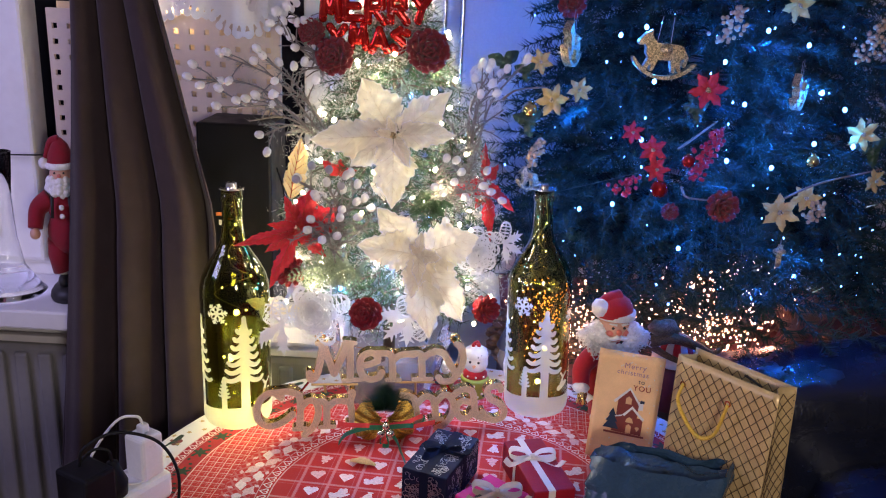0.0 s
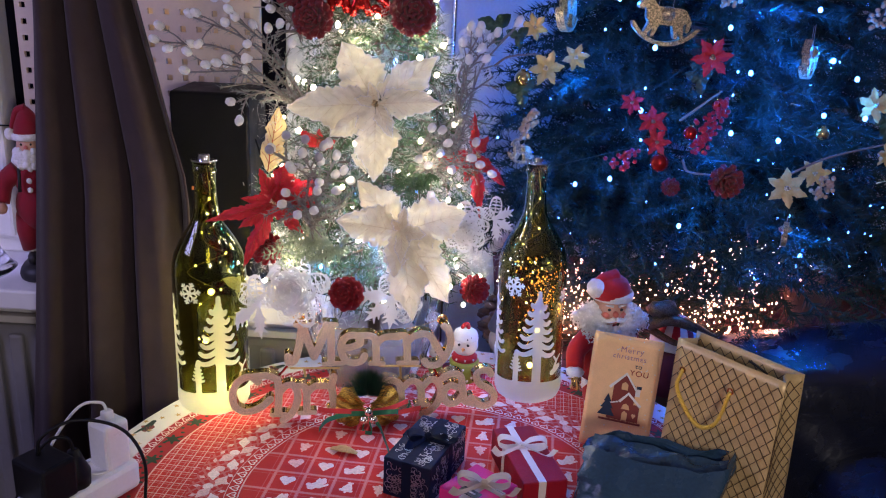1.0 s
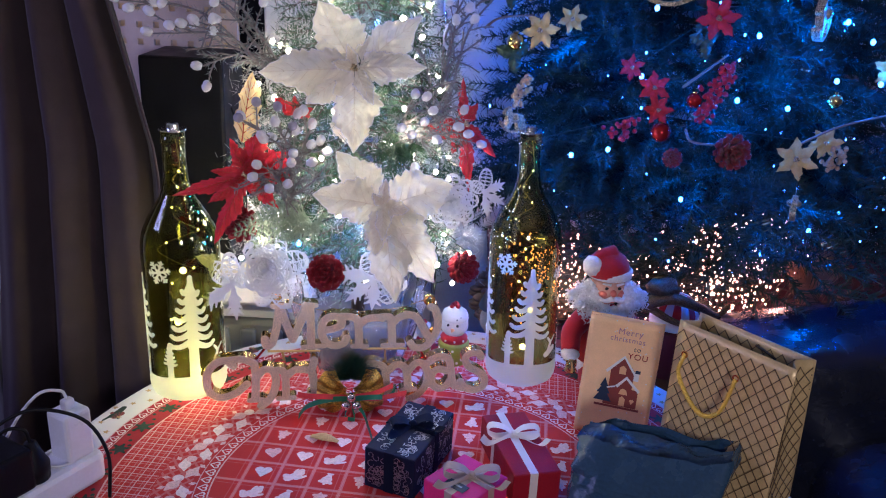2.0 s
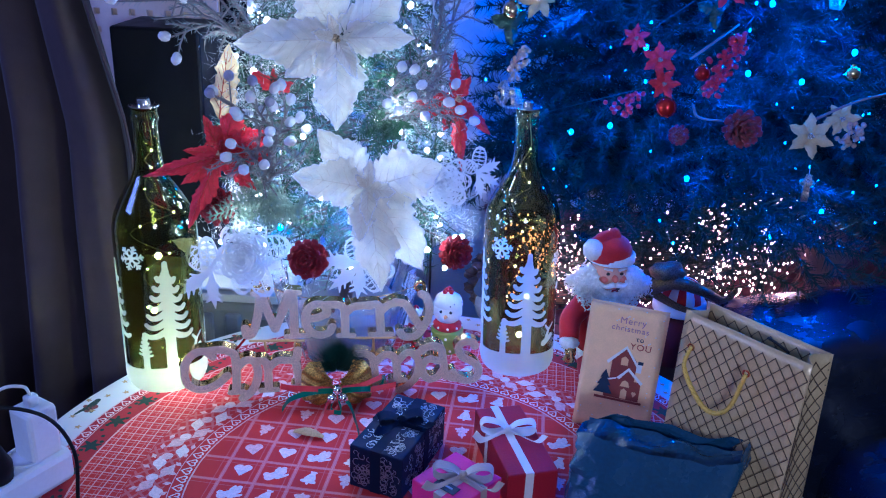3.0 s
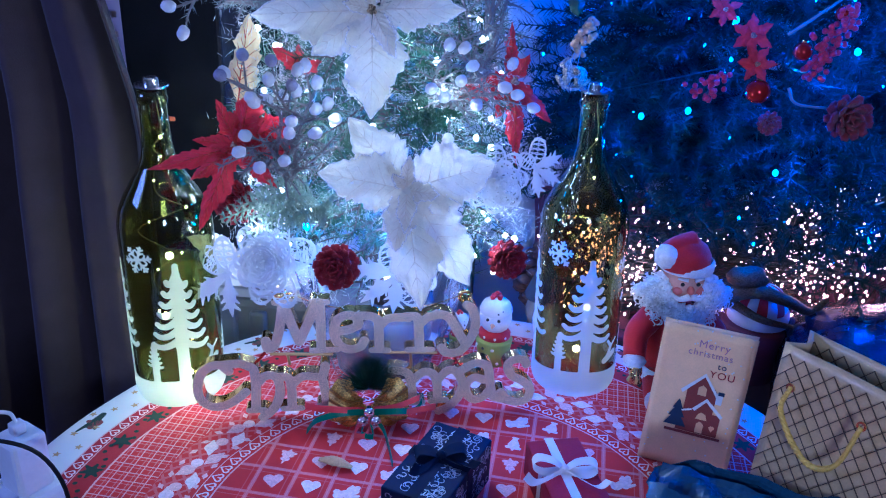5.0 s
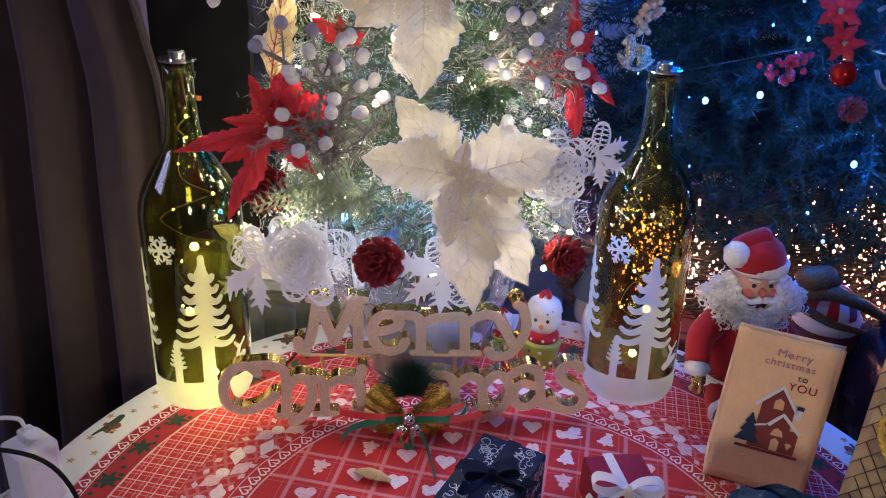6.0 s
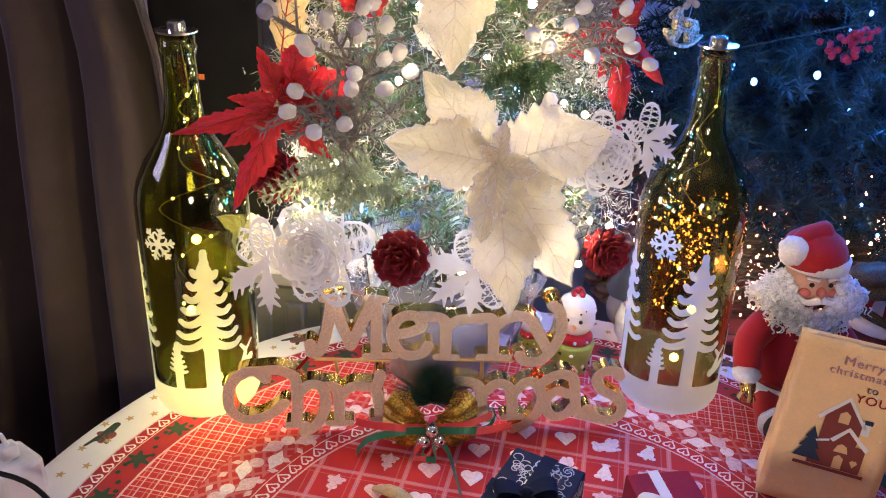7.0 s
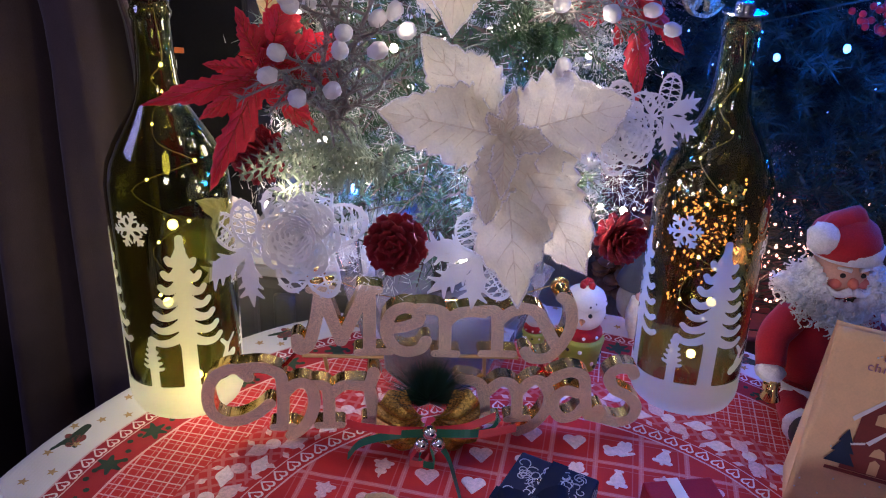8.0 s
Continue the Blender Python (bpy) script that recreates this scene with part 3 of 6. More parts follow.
def cloth_material():
    m = mat("cloth_print", (.62, .03, .025), .85, var=0)
    nt, b = m.node_tree, m.node_tree.nodes["Principled BSDF"]
    L, nd = nt.links.new, nt.nodes.new
    tc, sx = nd("ShaderNodeTexCoord"), nd("ShaderNodeSeparateXYZ")
    L(tc.outputs["Object"], sx.inputs[0])
    X, Y, Z = (Num(nt, s) for s in sx.outputs)
    R = (X * X + Y * Y).op("SQRT") + (Num(nt, Z.s) * -1.0).most(0.0)
    ca, sa = math.cos(radians(-5)), math.sin(radians(-5))
    U, V = X * ca + Y * sa, Y * ca - X * sa
    c = .0372
    inner = R.lt(.226)
    wide = U.line(c, .0042, .0120).most(V.line(c, .0042, .0150)) * .30
    thin = U.line(c, .0009, .0104).most(U.line(c, .0009, .0172)).most(V.line(c, .0009, .0134)).most(V.line(c, .0009, .0202)) * .16
    plaid = R.between(.288, .341)
    # fine check outside the wreath
    fine = (U.line(.0118, .0012).most(V.line(.0118, .0012)) * .75).most(U.line(.0118, .0007, .004).most(V.line(.0118, .0007, .004)) * .45) * plaid
    rings = R.between(.2255, .2272).most(R.between(.2415, .2425)).most(R.between(.3405, .3425)).most(R.between(.3650, .3662)).most(R.between(.3775, .379)) * .8
    wreath = R.between(.248, .287)
    ang = nd("ShaderNodeMath")
    ang.operation = "ARCTAN2"
    L(Y.s, ang.inputs[0]), L(X.s, ang.inputs[1])
    A = Num(nt, ang.outputs[0])
    lace = ((A * 120.0 + R * 500.0).op("SINE").gt(.55)).most((A * 120.0 - R * 500.0).op("SINE").gt(.55)) * wreath * .2
    white = (((wide + thin) * inner).most(fine).most(rings).most(lace))
    border = R.gt(.379)
    n = nd("ShaderNodeTexNoise")
    n.inputs["Scale"].default_value, n.inputs["Detail"].default_value = 700, 3
    L(tc.outputs["Object"], n.inputs["Vector"])
    white = (white * (Num(nt, n.outputs[0]) + .5)).op("MINIMUM", 1.0)

    def blend(f, a, bb):
        k = nd("ShaderNodeMix")
        k.data_type = "RGBA"
        L(f.s, k.inputs[0])
        for i, q in ((6, a), (7, bb)):
            if isinstance(q, tuple):
                k.inputs[i].default_value = (*q, 1)
            else:
                L(q, k.inputs[i])
        return k.outputs[2]
    base = blend(R.between(.3425, .379), (.50, .019, .016), (.34, .014, .019))
    base = blend(white, base, (.72, .49, .46))
    base = blend(border, base, (.68, .66, .62))
    big = nd("ShaderNodeTexNoise")
    big.inputs["Scale"].default_value = 14
    L(tc.outputs["Object"], big.inputs["Vector"])
    mr = nd("ShaderNodeMapRange")
    mr.inputs["To Min"].default_value, mr.inputs["To Max"].default_value = .82, 1.16
    L(big.outputs[0], mr.inputs["Value"])
    mul = nd("ShaderNodeMix")
    mul.data_type, mul.blend_type = "RGBA", "MULTIPLY"
    mul.inputs[0].default_value = 1
    L(base, mul.inputs[6]), L(mr.outputs[0], mul.inputs[7]), L(mul.outputs[2], b.inputs["Base Color"])
    weave = U.op("MULTIPLY", 5200.0).op("SINE") * V.op("MULTIPLY", 5200.0).op("SINE") * .25 + Num(nt, n.outputs[0])
    bp = nd("ShaderNodeBump")
    bp.inputs["Strength"].default_value, bp.inputs["Distance"].default_value = .4, .0004
    L(weave.s, bp.inputs["Height"]), L(bp.outputs[0], b.inputs["Normal"])
    return m


def cloth_z(x, y):
    """Height of the cloth, with faint wrinkles, above the table's centre."""
    r = math.hypot(x, y)
    return .0010 * noise.noise((x * 14, y * 14, 0)) * min(1, r / .1) + .0005 * noise.noise((x * 45, y * 45, 4)) - (.012 * ((r - .415) / .015) ** 2 if r > .415 else 0)


def cloth():
    g, n, rings = Geo(), 160, [i * .012 for i in range(1, 35)] + [.415, .420, .4255, .430]
    v, f = [(0, 0, 0)], []
    for r in rings:
        for i in range(n):
            a = 2 * math.pi * i / n
            x, y = r * math.cos(a), r * math.sin(a)
            v.append((x, y, cloth_z(x, y)))
    for k in range(1, 9):
        for i in range(n):
            a = 2 * math.pi * i / n
            r = .432 + .010 * k / 8 + .010 * (k / 8) * math.sin(a * 22 + math.sin(a * 3) * 2)
            v.append((r * math.cos(a), r * math.sin(a), -.012 - .022 * k))
    tot = len(rings) + 8
    f += [(0, 1 + i, 1 + (i + 1) % n) for i in range(n)]
    for k in range(tot - 1):
        for i in range(n):
            j = (i + 1) % n
            f.append((1 + k * n + i, 1 + (k + 1) * n + i, 1 + (k + 1) * n + j, 1 + k * n + j))
    g.add(v, f)
    ob = thing("tablecloth", "red and white printed festive tablecloth with plaid rings", "tablecloth", pose(*TC))
    part("cloth", g, cloth_material(), ob, smooth=True)
    return ob


table_cloth = cloth()


def motif(strokes, size, cuts=()):
    """A printed motif lying flat on the cloth, as a template mesh."""
    F = field(strokes, -.62, .62, -.62, .62, .05, cuts)
    verts, faces, rim = outline_plate(*F)
    return [(x * size, y * size) for x, y in verts], faces


HEART = [([(-.22, .2), (0, -.42)], .27, .05), ([(.22, .2), (0, -.42)], .27, .05), ([(0, .0)], .2, .2)]
HEART_CUT = [([(-.2, .18), (0, -.28)], .15, .02), ([(.2, .18), (0, -.28)], .15, .02)]
FIR = [([(0, .5), (0, -.30)], .02, .20), ([(-.08, .12), (.08, .12)], .14, .14), ([(-.2, -.15), (.2, -.15)], .10, .10), ([(-.3, -.35), (.3, -.35)], .09, .09), ([(0, -.35), (0, -.55)], .05, .05)]
LUMP = [([(-.32, -.12), (.28, .08)], .20, .18), ([(.38, .26)], .12, .12), ([(-.38, .1)], .13, .13), ([(0, -.26), (.42, -.2)], .09, .07), ([(.1, .2), (.2, .36)], .12, .07)]
LEAF = [([(-.5, 0), (0, 0)], .04, .30), ([(.5, 0), (0, 0)], .04, .30)]
STAR = [([(0, 0), p], .2, .03) for p in arc(0, 0, .5, 90, 378, 4)]
STOCK = [([(0, .42), (0, -.05)], .09, .30), ([(-.3, -.3), (.3, -.3)], .11, .11), ([(0, -.46)], .08, .08), ([(-.12, .46), (.12, .46)], .07, .07)]


def print_on_cloth(name, shapes, material, label=""):
    """Printed shapes [(motif, x, y, turn)], joined, a hair above the cloth."""
    g = Geo()
    for (vv, ff), x, y, turn in shapes:
        c, s = math.cos(turn), math.sin(turn)
        pts = [(x + c * p - s * q, y + s * p + c * q) for p, q in vv]
        g.add([(p, q, cloth_z(p, q) + .0006) for p, q in pts], ff)
    ob = part(name, g, material, table_cloth, label)
    tagged(ob, kind="stuff")


rng = random.Random(3)
heart, fir, lump, stock = motif(HEART, .020), motif(FIR, .022), motif(LUMP, .026), motif(STOCK, .021)
cells = {0: [], 1: []}
ca, sa, c0 = math.cos(radians(-5)), math.sin(radians(-5)), .0372
for i in range(-8, 9):
    for j in range(-8, 9):
        u, v = (i + .5) * c0 - .0120 + .0021, (j + .5) * c0 - .0150 + .0021
        x, y = u * ca - v * sa, u * sa + v * ca
        if math.hypot(x, y) < .212:
            k = (i * 2 + j * 3) % 5
            cells[k % 2].append(((heart, fir, lump, heart, stock)[k], x, y, radians(-5) + (0, math.pi, .35, .2, -.2)[k] + rng.uniform(-.12, .12)))
print_on_cloth("printed_motif", cells[0], print_white, "pale printed hearts and firs")
print_on_cloth("printed_motif", cells[1], print_pink, "pale printed figures")
ringheart = motif(HEART, .0125, HEART_CUT)
print_on_cloth("printed_heart", [(ringheart, .2345 * math.cos(a), .2345 * math.sin(a), a + math.pi / 2) for a in [2 * math.pi * i / 104 for i in range(104)]], print_white)
print_on_cloth("printed_heart", [(motif(HEART, .0115, HEART_CUT), .3718 * math.cos(a), .3718 * math.sin(a), a + math.pi / 2) for a in [2 * math.pi * i / 170 for i in range(170)]], print_white)
wl, wl2 = motif(LEAF, .0235), motif([([(0, 0)], .5, .5)], .0125)
wreath = []
for i in range(132):
    a = 2 * math.pi * i / 132
    rr = .262 + .0085 * math.sin(i * 2.1)
    wreath.append((wl if i % 3 else wl2, rr * math.cos(a), rr * math.sin(a), a + math.pi / 2 + .45 * (-1) ** i + rng.uniform(-.2, .2)))
print_on_cloth("printed_wreath", wreath[::2], print_white, "pale printed leaf wreath")
print_on_cloth("printed_wreath", wreath[1::2], print_pink, "pale printed leaf wreath")
fleck = motif(LEAF, .009)
print_on_cloth("printed_fleck", [(fleck, (.262 + (.0165 if i % 2 else -.0155)) * math.cos(a), (.262 + (.0165 if i % 2 else -.0155)) * math.sin(a), a * 7) for i, a in enumerate([2 * math.pi * k / 190 for k in range(190)])], print_pink)
holly = motif([([(0, 0), p], .16, .06) for p in arc(0, 0, .42, 0, 300, 5)], .024)
print_on_cloth("printed_holly", [(holly, .3535 * math.cos(a), .3535 * math.sin(a), a * 5) for a in [2 * math.pi * i / 46 for i in range(46)]], print_green, "dark green printed holly")
dotm = motif([([(0, 0)], .4, .4)], .006)
print_on_cloth("printed_leaf", [(dotm, (.3535 + .007 * math.sin(i * 5.0)) * math.cos(a), (.3535 + .007 * math.sin(i * 5.0)) * math.sin(a), 0) for i, a in enumerate([2 * math.pi * i / 230 for i in range(230)])], print_green)
stm = motif(STAR, .0085)
print_on_cloth("printed_star", [(stm, (.388 + .026 * ((i * 7) % 5) / 4) * math.cos(a), (.388 + .026 * ((i * 7) % 5) / 4) * math.sin(a), a * 3) for i, a in enumerate([2 * math.pi * i / 150 for i in range(150)])], print_gold, "small gold printed stars")
for a in (162.5, 130, 60, 30, 195):
    a = radians(a)
    x, y = .404 * math.cos(a), .404 * math.sin(a)
    print_on_cloth("printed_posy", [(motif([([(-.45, 0), (.1, .05)], .10, .16), ([(-.1, .0), (.5, -.1)], .09, .04), ([(0, 0), (.2, .3)], .1, .05)], .036), x, y, a + math.pi / 2)], print_green, "green printed posy")
    print_on_cloth("printed_posy", [(motif([([(.05, .15), (.30, .12)], .16, .12), ([(.1, -.15)], .09, .09)], .034), x * .995, y * .995 + .004, a + math.pi / 2)], print_brick)

# ---------------------------------------------------------------- glass bottles with lights
def bottle_print(theta):
    """Frosted print: fir trees, snowflakes and a frosted foot, wrapped round the glass."""
    R = .0484

    def fir(u, z0, z1, w, tiers):
        """A fir of separate rounded boughs that sag and then turn up at their ends."""
        h = z1 - z0
        s = [([(u, z1), (u, z0 + h * .30)], .0022 + w * .03, .0030 + w * .14), ([(u, z0 + h * .4), (u, z0 - .008)], .0030 + w * .10, .0030 + w * .12)]
        for k in range(tiers):
            t = k / (tiers - 1)
            ww = w * (.34 + .66 * t ** .9)
            for d in (-1, 1):
                z = z1 - h * (.13 + .55 * t + (.025 if d > 0 else 0))
                q = ww * (1 if d < 0 else .94)
                s.append((smooth_line([(u, z + .004 + .1 * w), (u + d * q * .45, z - .05 * w), (u + d * q * .8, z - .10 * w), (u + d * q, z + .02 * w)], 4), .0012 + w * .105, .0006 + w * .070))
        return s

    def flake(u, z, r):
        s = []
        for k in range(6):
            a = math.pi * k / 3 + .2
            dx, dz = math.cos(a), math.sin(a)
            s.append(([(u, z), (u + dx * r, z + dz * r)], r * .10, r * .085))
            for q, l in ((.45, .36), (.74, .28)):
                for e in (-.95, .95):
                    s.append(([(u + dx * r * q, z + dz * r * q), (u + dx * r * q + math.cos(a + e) * r * l, z + dz * r * q + math.sin(a + e) * r * l)], r * .07, r * .06))
        return s + [([(u, z)], r * .2, r * .2)]
    s = fir(0, .042, .174, .029, 7) + fir(-.074, .042, .168, .025, 6) + fir(-.030, .046, .084, .0085, 5) + fir(.094, .042, .160, .024, 6) + fir(.062, .046, .080, .009, 4)
    s += flake(-.037, .180, .0150) + flake(.043, .163, .0095) + flake(.052, .122, .007) + flake(.115, .185, .011) + flake(-.11, .19, .010)
    s += [([(.030, .055), (.034, .066), (.028, .074)], .003, .0015), ([(.034, .066), (.043, .073)], .0018, .0012), ([(.026, .050), (.040, .056)], .0045, .004)]
    up = [(-.152 + .304 * i / 40, .0285 + .0022 * math.sin(i * .42)) for i in range(41)]
    s += [(up, .0085, .0085)]
    F = field(s, -.151, .151, .0225, .20, .00125)
    verts, faces, rim = outline_plate(*F)
    g = Geo()
    g.add([(R * math.sin(u / R + theta), -R * math.cos(u / R + theta), z) for u, z in verts], faces)
    # frosted foot
    g.lathe([(.030, -.0004), (.040, .0012), (.0455, .005), (.0480, .011), (.0486, .016), (.0486, .0235)], 64)
    return g


def bottle(name, x, y, theta, seed, label, glow, glass_mat, lean=0.0):
    ob = thing(name, label, "bottle", pose(x, y, .7512 + .045 * math.sin(radians(abs(lean))), 0, lean, 0), "bottles with lights")
    out = [(0, .004), (.020, .003), (.036, .001), (.0445, .006), (.0478, .014), (.0480, .05), (.0480, .195), (.0472, .208), (.0440, .222), (.0372, .237), (.0288, .251), (.0218, .262), (.0174, .273), (.0150, .286), (.0140, .302),
           (.0138, .328), (.0150, .329), (.0152, .334), (.0139, .336), (.0139, .3445)]
    inn = [(.0105, .3445), (.0105, .328), (.0107, .302), (.0118, .286), (.0142, .273), (.0186, .262), (.0256, .250), (.0340, .236), (.0409, .221), (.0441, .207), (.0450, .195), (.0450, .05), (.0440, .016), (.038, .010), (.020, .014), (0, .016)]
    glass = part("glass", Geo().lathe(out + inn, 72), glass_mat, ob, smooth=True)
    glass.visible_shadow = False
    pr = part("frosted_print", bottle_print(theta), frost, ob, "frosted white fir trees and snowflakes", smooth=True)
    pr.visible_shadow = False
    part("stopper", Geo().lathe([(0, .345), (.0165, .345), (.0165, .3466), (.0075, .3468), (.0072, .352), (.006, .3535), (0, .3535)], 28), chrome, ob, "chrome stopper")
    r = random.Random(seed)
    pts, z, a = [(.002, 0, .340), (.006, -.002, .30), (-.002, -.006, .285)], .27, r.uniform(0, 6)
    while z > .03:
        rad_ = min(.030, .007 + (.275 - z) * .42) * r.uniform(.55, 1)
        pts.append((rad_ * math.cos(a), rad_ * math.sin(a), z))
        z, a = z - r.uniform(.010, .022), a + r.uniform(1.1, 2.3)
    line = smooth_line(pts, 5)
    w = part("light_wire", Geo().tube(line, .00028, 5), wire_copper, ob, smooth=True)
    w.visible_shadow = False
    bulb = Geo().ball((0, 0, 0), (.0012, .0012, .0014), nu=10, nv=7).mesh("bulb", bulb_yellow, True)
    for i in range(6, len(line), 8):
        part("bulb", bulb, None, ob, m=Matrix.Translation(line[i]) @ Matrix.Scale(r.uniform(.75, 1.2), 4)).visible_shadow = False
    for px, py, pz, e in glow:
        lamp("bottle_glow", (x + px, y + py, .75 + pz), e, YELLOW, .004)


bottle("light_bottle", -.256, 1.208, radians(29), 4, "green glass bottle with frosted fir print, lit by yellow wire lights", ((.022, -.028, .042, .21), (-.005, -.012, .10, .16), (.004, -.008, .17, .10)), green_glass)
bottle("light_bottle", .185, 1.292, radians(10), 9, "dark green glass bottle with frosted print and a few lights", ((.0, -.01, .05, .016), (.005, -.02, .11, .012)), olive_glass, -1.9)


# ---------------------------------------------------------------- standing gold sign
def sign():
    ob = thing("tabletop_sign", "champagne glitter sign with gold edges standing on the cloth", "sign", pose(-.15, 1.164, .7505, 0, 0, 11.5))
    W = 5.0

    step = itertools.count()

    def letter(*lines):
        """One letter of rounded strokes, lines in millimetres; every other one a hair further back."""
        st, back = [], .0005 * (next(step) % 2)
        for ln in lines:
            flat = len(ln) == 2 and abs(ln[0][1] - ln[1][1]) < 3
            st.append(([(p[0] / 1000, p[1] / 1000) for p in (smooth_line(ln, 5) if len(ln) > 1 else ln)], .0034 if flat else W / 1000, .0034 if flat else W / 1000))
        us, vs = [p[0] for q in st for p in q[0]], [p[1] for q in st for p in q[0]]
        F = field(st, min(us) - .008, max(us) + .008, min(vs) - .008, max(vs) + .008, .0009)
        part("letter", plate(F, .014 - back * 2, lambda x, y, d: (x, d - .0065 + back, y), 1), [champagne, gold_metal], ob)

    letter(((26.1, 145.1), (22.2, 117.6), (16.3, 95.9), (9, 91.8), (7.5, 101.1)), ((27.1, 143.5), (33.5, 121.8), (41.4, 99.3)), ((41.4, 99.3), (50.9, 121.7), (60.3, 143.8)), ((62.8, 143.9), (63.4, 116.6), (63.4, 89.8)), ((18.2, 145), (34, 146.2)), ((55.9, 146.3), (69.9, 144.7)), ((54.4, 88.4), (80, 89.2)))
    letter(((101.9, 119.7), (98.4, 126.9), (89.2, 129), (80, 123.4), (76.5, 109.9), (81, 95.3), (91.7, 88.7), (103.5, 91.4), (107.6, 98.7)), ((78.5, 110.1), (90.1, 111.8), (100.9, 116.3)))
    letter(((100.3, 128.3), (113.7, 127.7), (121.1, 122.6), (122.7, 106.2), (123.1, 88.9)), ((115.3, 87.3), (132.4, 86.7)), ((123.1, 116.2), (131.4, 124), (143.5, 125.9), (152, 124.9)))
    letter(((149.3, 126.2), (160.9, 125.8), (163.5, 115.6), (165.1, 89.5)), ((153, 86.7), (178.4, 86.1)), ((164.1, 116.6), (173.1, 125.1), (183.4, 128.2)))
    letter(((181.7, 129.4), (194.1, 125.3), (203.2, 110.3), (212, 95.2)), ((212.6, 138.8), (219.1, 133.1), (222.8, 115.6), (218.1, 97.8), (207.6, 83.5), (194.1, 82.5), (188.1, 88.6)))
    letter(((-31.9, 65.1), (-40.4, 72.8), (-51.8, 70.4), (-61.1, 60.3), (-64.9, 45.9), (-62.1, 30.1), (-51.3, 22), (-37.6, 23.4), (-25.2, 30.5), (-16.1, 39.2)), ((-39.5, 72.7), (-22.9, 74.4), (-12.3, 71.4)))
    letter(((-12.8, 71.5), (-6.5, 66.6), (-5.1, 47.2), (-6.5, 17.1)), ((-13.8, 15.7), (2.2, 16.3)), ((-4.1, 49.6), (5.5, 58.9), (15.8, 56.9), (19.7, 42.1), (15.8, 24.4), (7.5, 12.4), (0.3, 7.5)))
    letter(((16.3, 56.8), (27.1, 56.3), (31, 46.6), (31.5, 18.9)), ((22.2, 16.8), (41.4, 17)), ((31.5, 46.5), (42.4, 56.2), (54.4, 56.6)))
    letter(((53.4, 56.7), (62.8, 54.4), (65.9, 41.1), (67.8, 21.7)), ((60.9, 20.2), (75, 20.6)), ((63.8, 55.8), (66.9, 67.2)), ((66.9, 69.8),))
    letter(((136.6, 62), (148.7, 59.8), (156.2, 51.9), (159.9, 21.8)), ((153, 19.2), (170.1, 19.7)), ((158.9, 47.9), (170.1, 58.5), (180.7, 55.5), (185.4, 43.2), (186.4, 23.9)), ((179.1, 21), (195.8, 21.9)), ((185.4, 46.9), (195.8, 59.4), (205.5, 58.1), (212.6, 44.2), (209.9, 27.5), (200.5, 14.3), (188.7, 8)))
    letter(((215.4, 64.1), (228, 68.5), (238.9, 63.4), (242.4, 47.1), (246.2, 27.8), (255.5, 22.1)), ((236.2, 47), (225.2, 50.1), (217.4, 42.5), (217.4, 31.2), (225.6, 22), (236.2, 24.8), (241.7, 32.8)), ((208.2, 57.7), (216.4, 63)))
    letter(((281.3, 65), (277.5, 70.9), (266.3, 70.6), (260.7, 63.3), (266.3, 51), (278.2, 44), (287.4, 33.9), (285.9, 21.5), (274.7, 16.7), (261.8, 21.2), (255.2, 30.2)), ((247.9, 24.2), (258.3, 21)))
    # gold rods that tie the two words together
    for a, b, q in (((.010, .004, .079), (.075, .004, .077), gold_metal), ((.028, .003, .079), (.030, .003, .066), gold_metal), ((.128, .004, .078), (.185, .004, .076), gold_metal), ((.157, .003, .078), (.158, .003, .056), gold_metal),
                    ((-.005, .004, .068), (.008, .004, .085), red_foil), ((.20, .004, .078), (.208, .004, .062), red_foil)):
        part("rod", Geo().tube([a, b], .0016, 8), gold_satin if q is gold_metal else q, ob)
    for u, v in ((.0225, .154), (.211, .146)):
        ring = [(u + .0055 * math.cos(a), 0, v + .0055 * math.sin(a)) for a in [2 * math.pi * i / 20 for i in range(21)]]
        part("hanging_ring", Geo().tube(ring, .0022, 8), gold_metal, ob, smooth=True)
    # gold cable between the rings
    part("string", Geo().tube(smooth_line([(.0225, .002, .155), (.07, .004, .135), (.115, .006, .129), (.17, .004, .133), (.211, .002, .147)]), .0005, 5), gold_metal, ob)
    # green bristle tuft, gold gauze, ribbons and three silver balls
    r = np.random.RandomState(2)
    n = 1500
    a, e = r.uniform(0, 2 * np.pi, n), r.uniform(.02, 1.5, n)
    d = np.stack([np.sin(e) * np.cos(a), np.sin(e) * np.sin(a) * .7, np.cos(e)], 1)
    tip = np.array([.112, -.014, .048]) + d * r.uniform(.030, .046, (n, 1))
    part("bristle_tuft", Geo().spikes(np.array([.112, -.014, .046]) + d * .004, tip, np.full(n, .00035)), mat("bristle_green", (.014, .045, .026), .5, var=.2, scale=200, island=.5), ob, "dark green bristle tuft")
    for sx in (-1, 1):
        def fan(u, v, sx=sx):
            q = (u - .5) * 2.3
            rr = .006 + .040 * v * (1 + .10 * math.sin(u * 9))
            return (.112 + sx * rr * math.cos(q), -.014 - .012 * math.sin(math.pi * v) - .003 * math.sin(u * 34) * v, .028 + rr * .72 * math.sin(q))
        part("gauze_bow", Geo().sheet(fan, 40, 6, thick=.0004), gold_mesh, ob, "gold gauze bow loop")
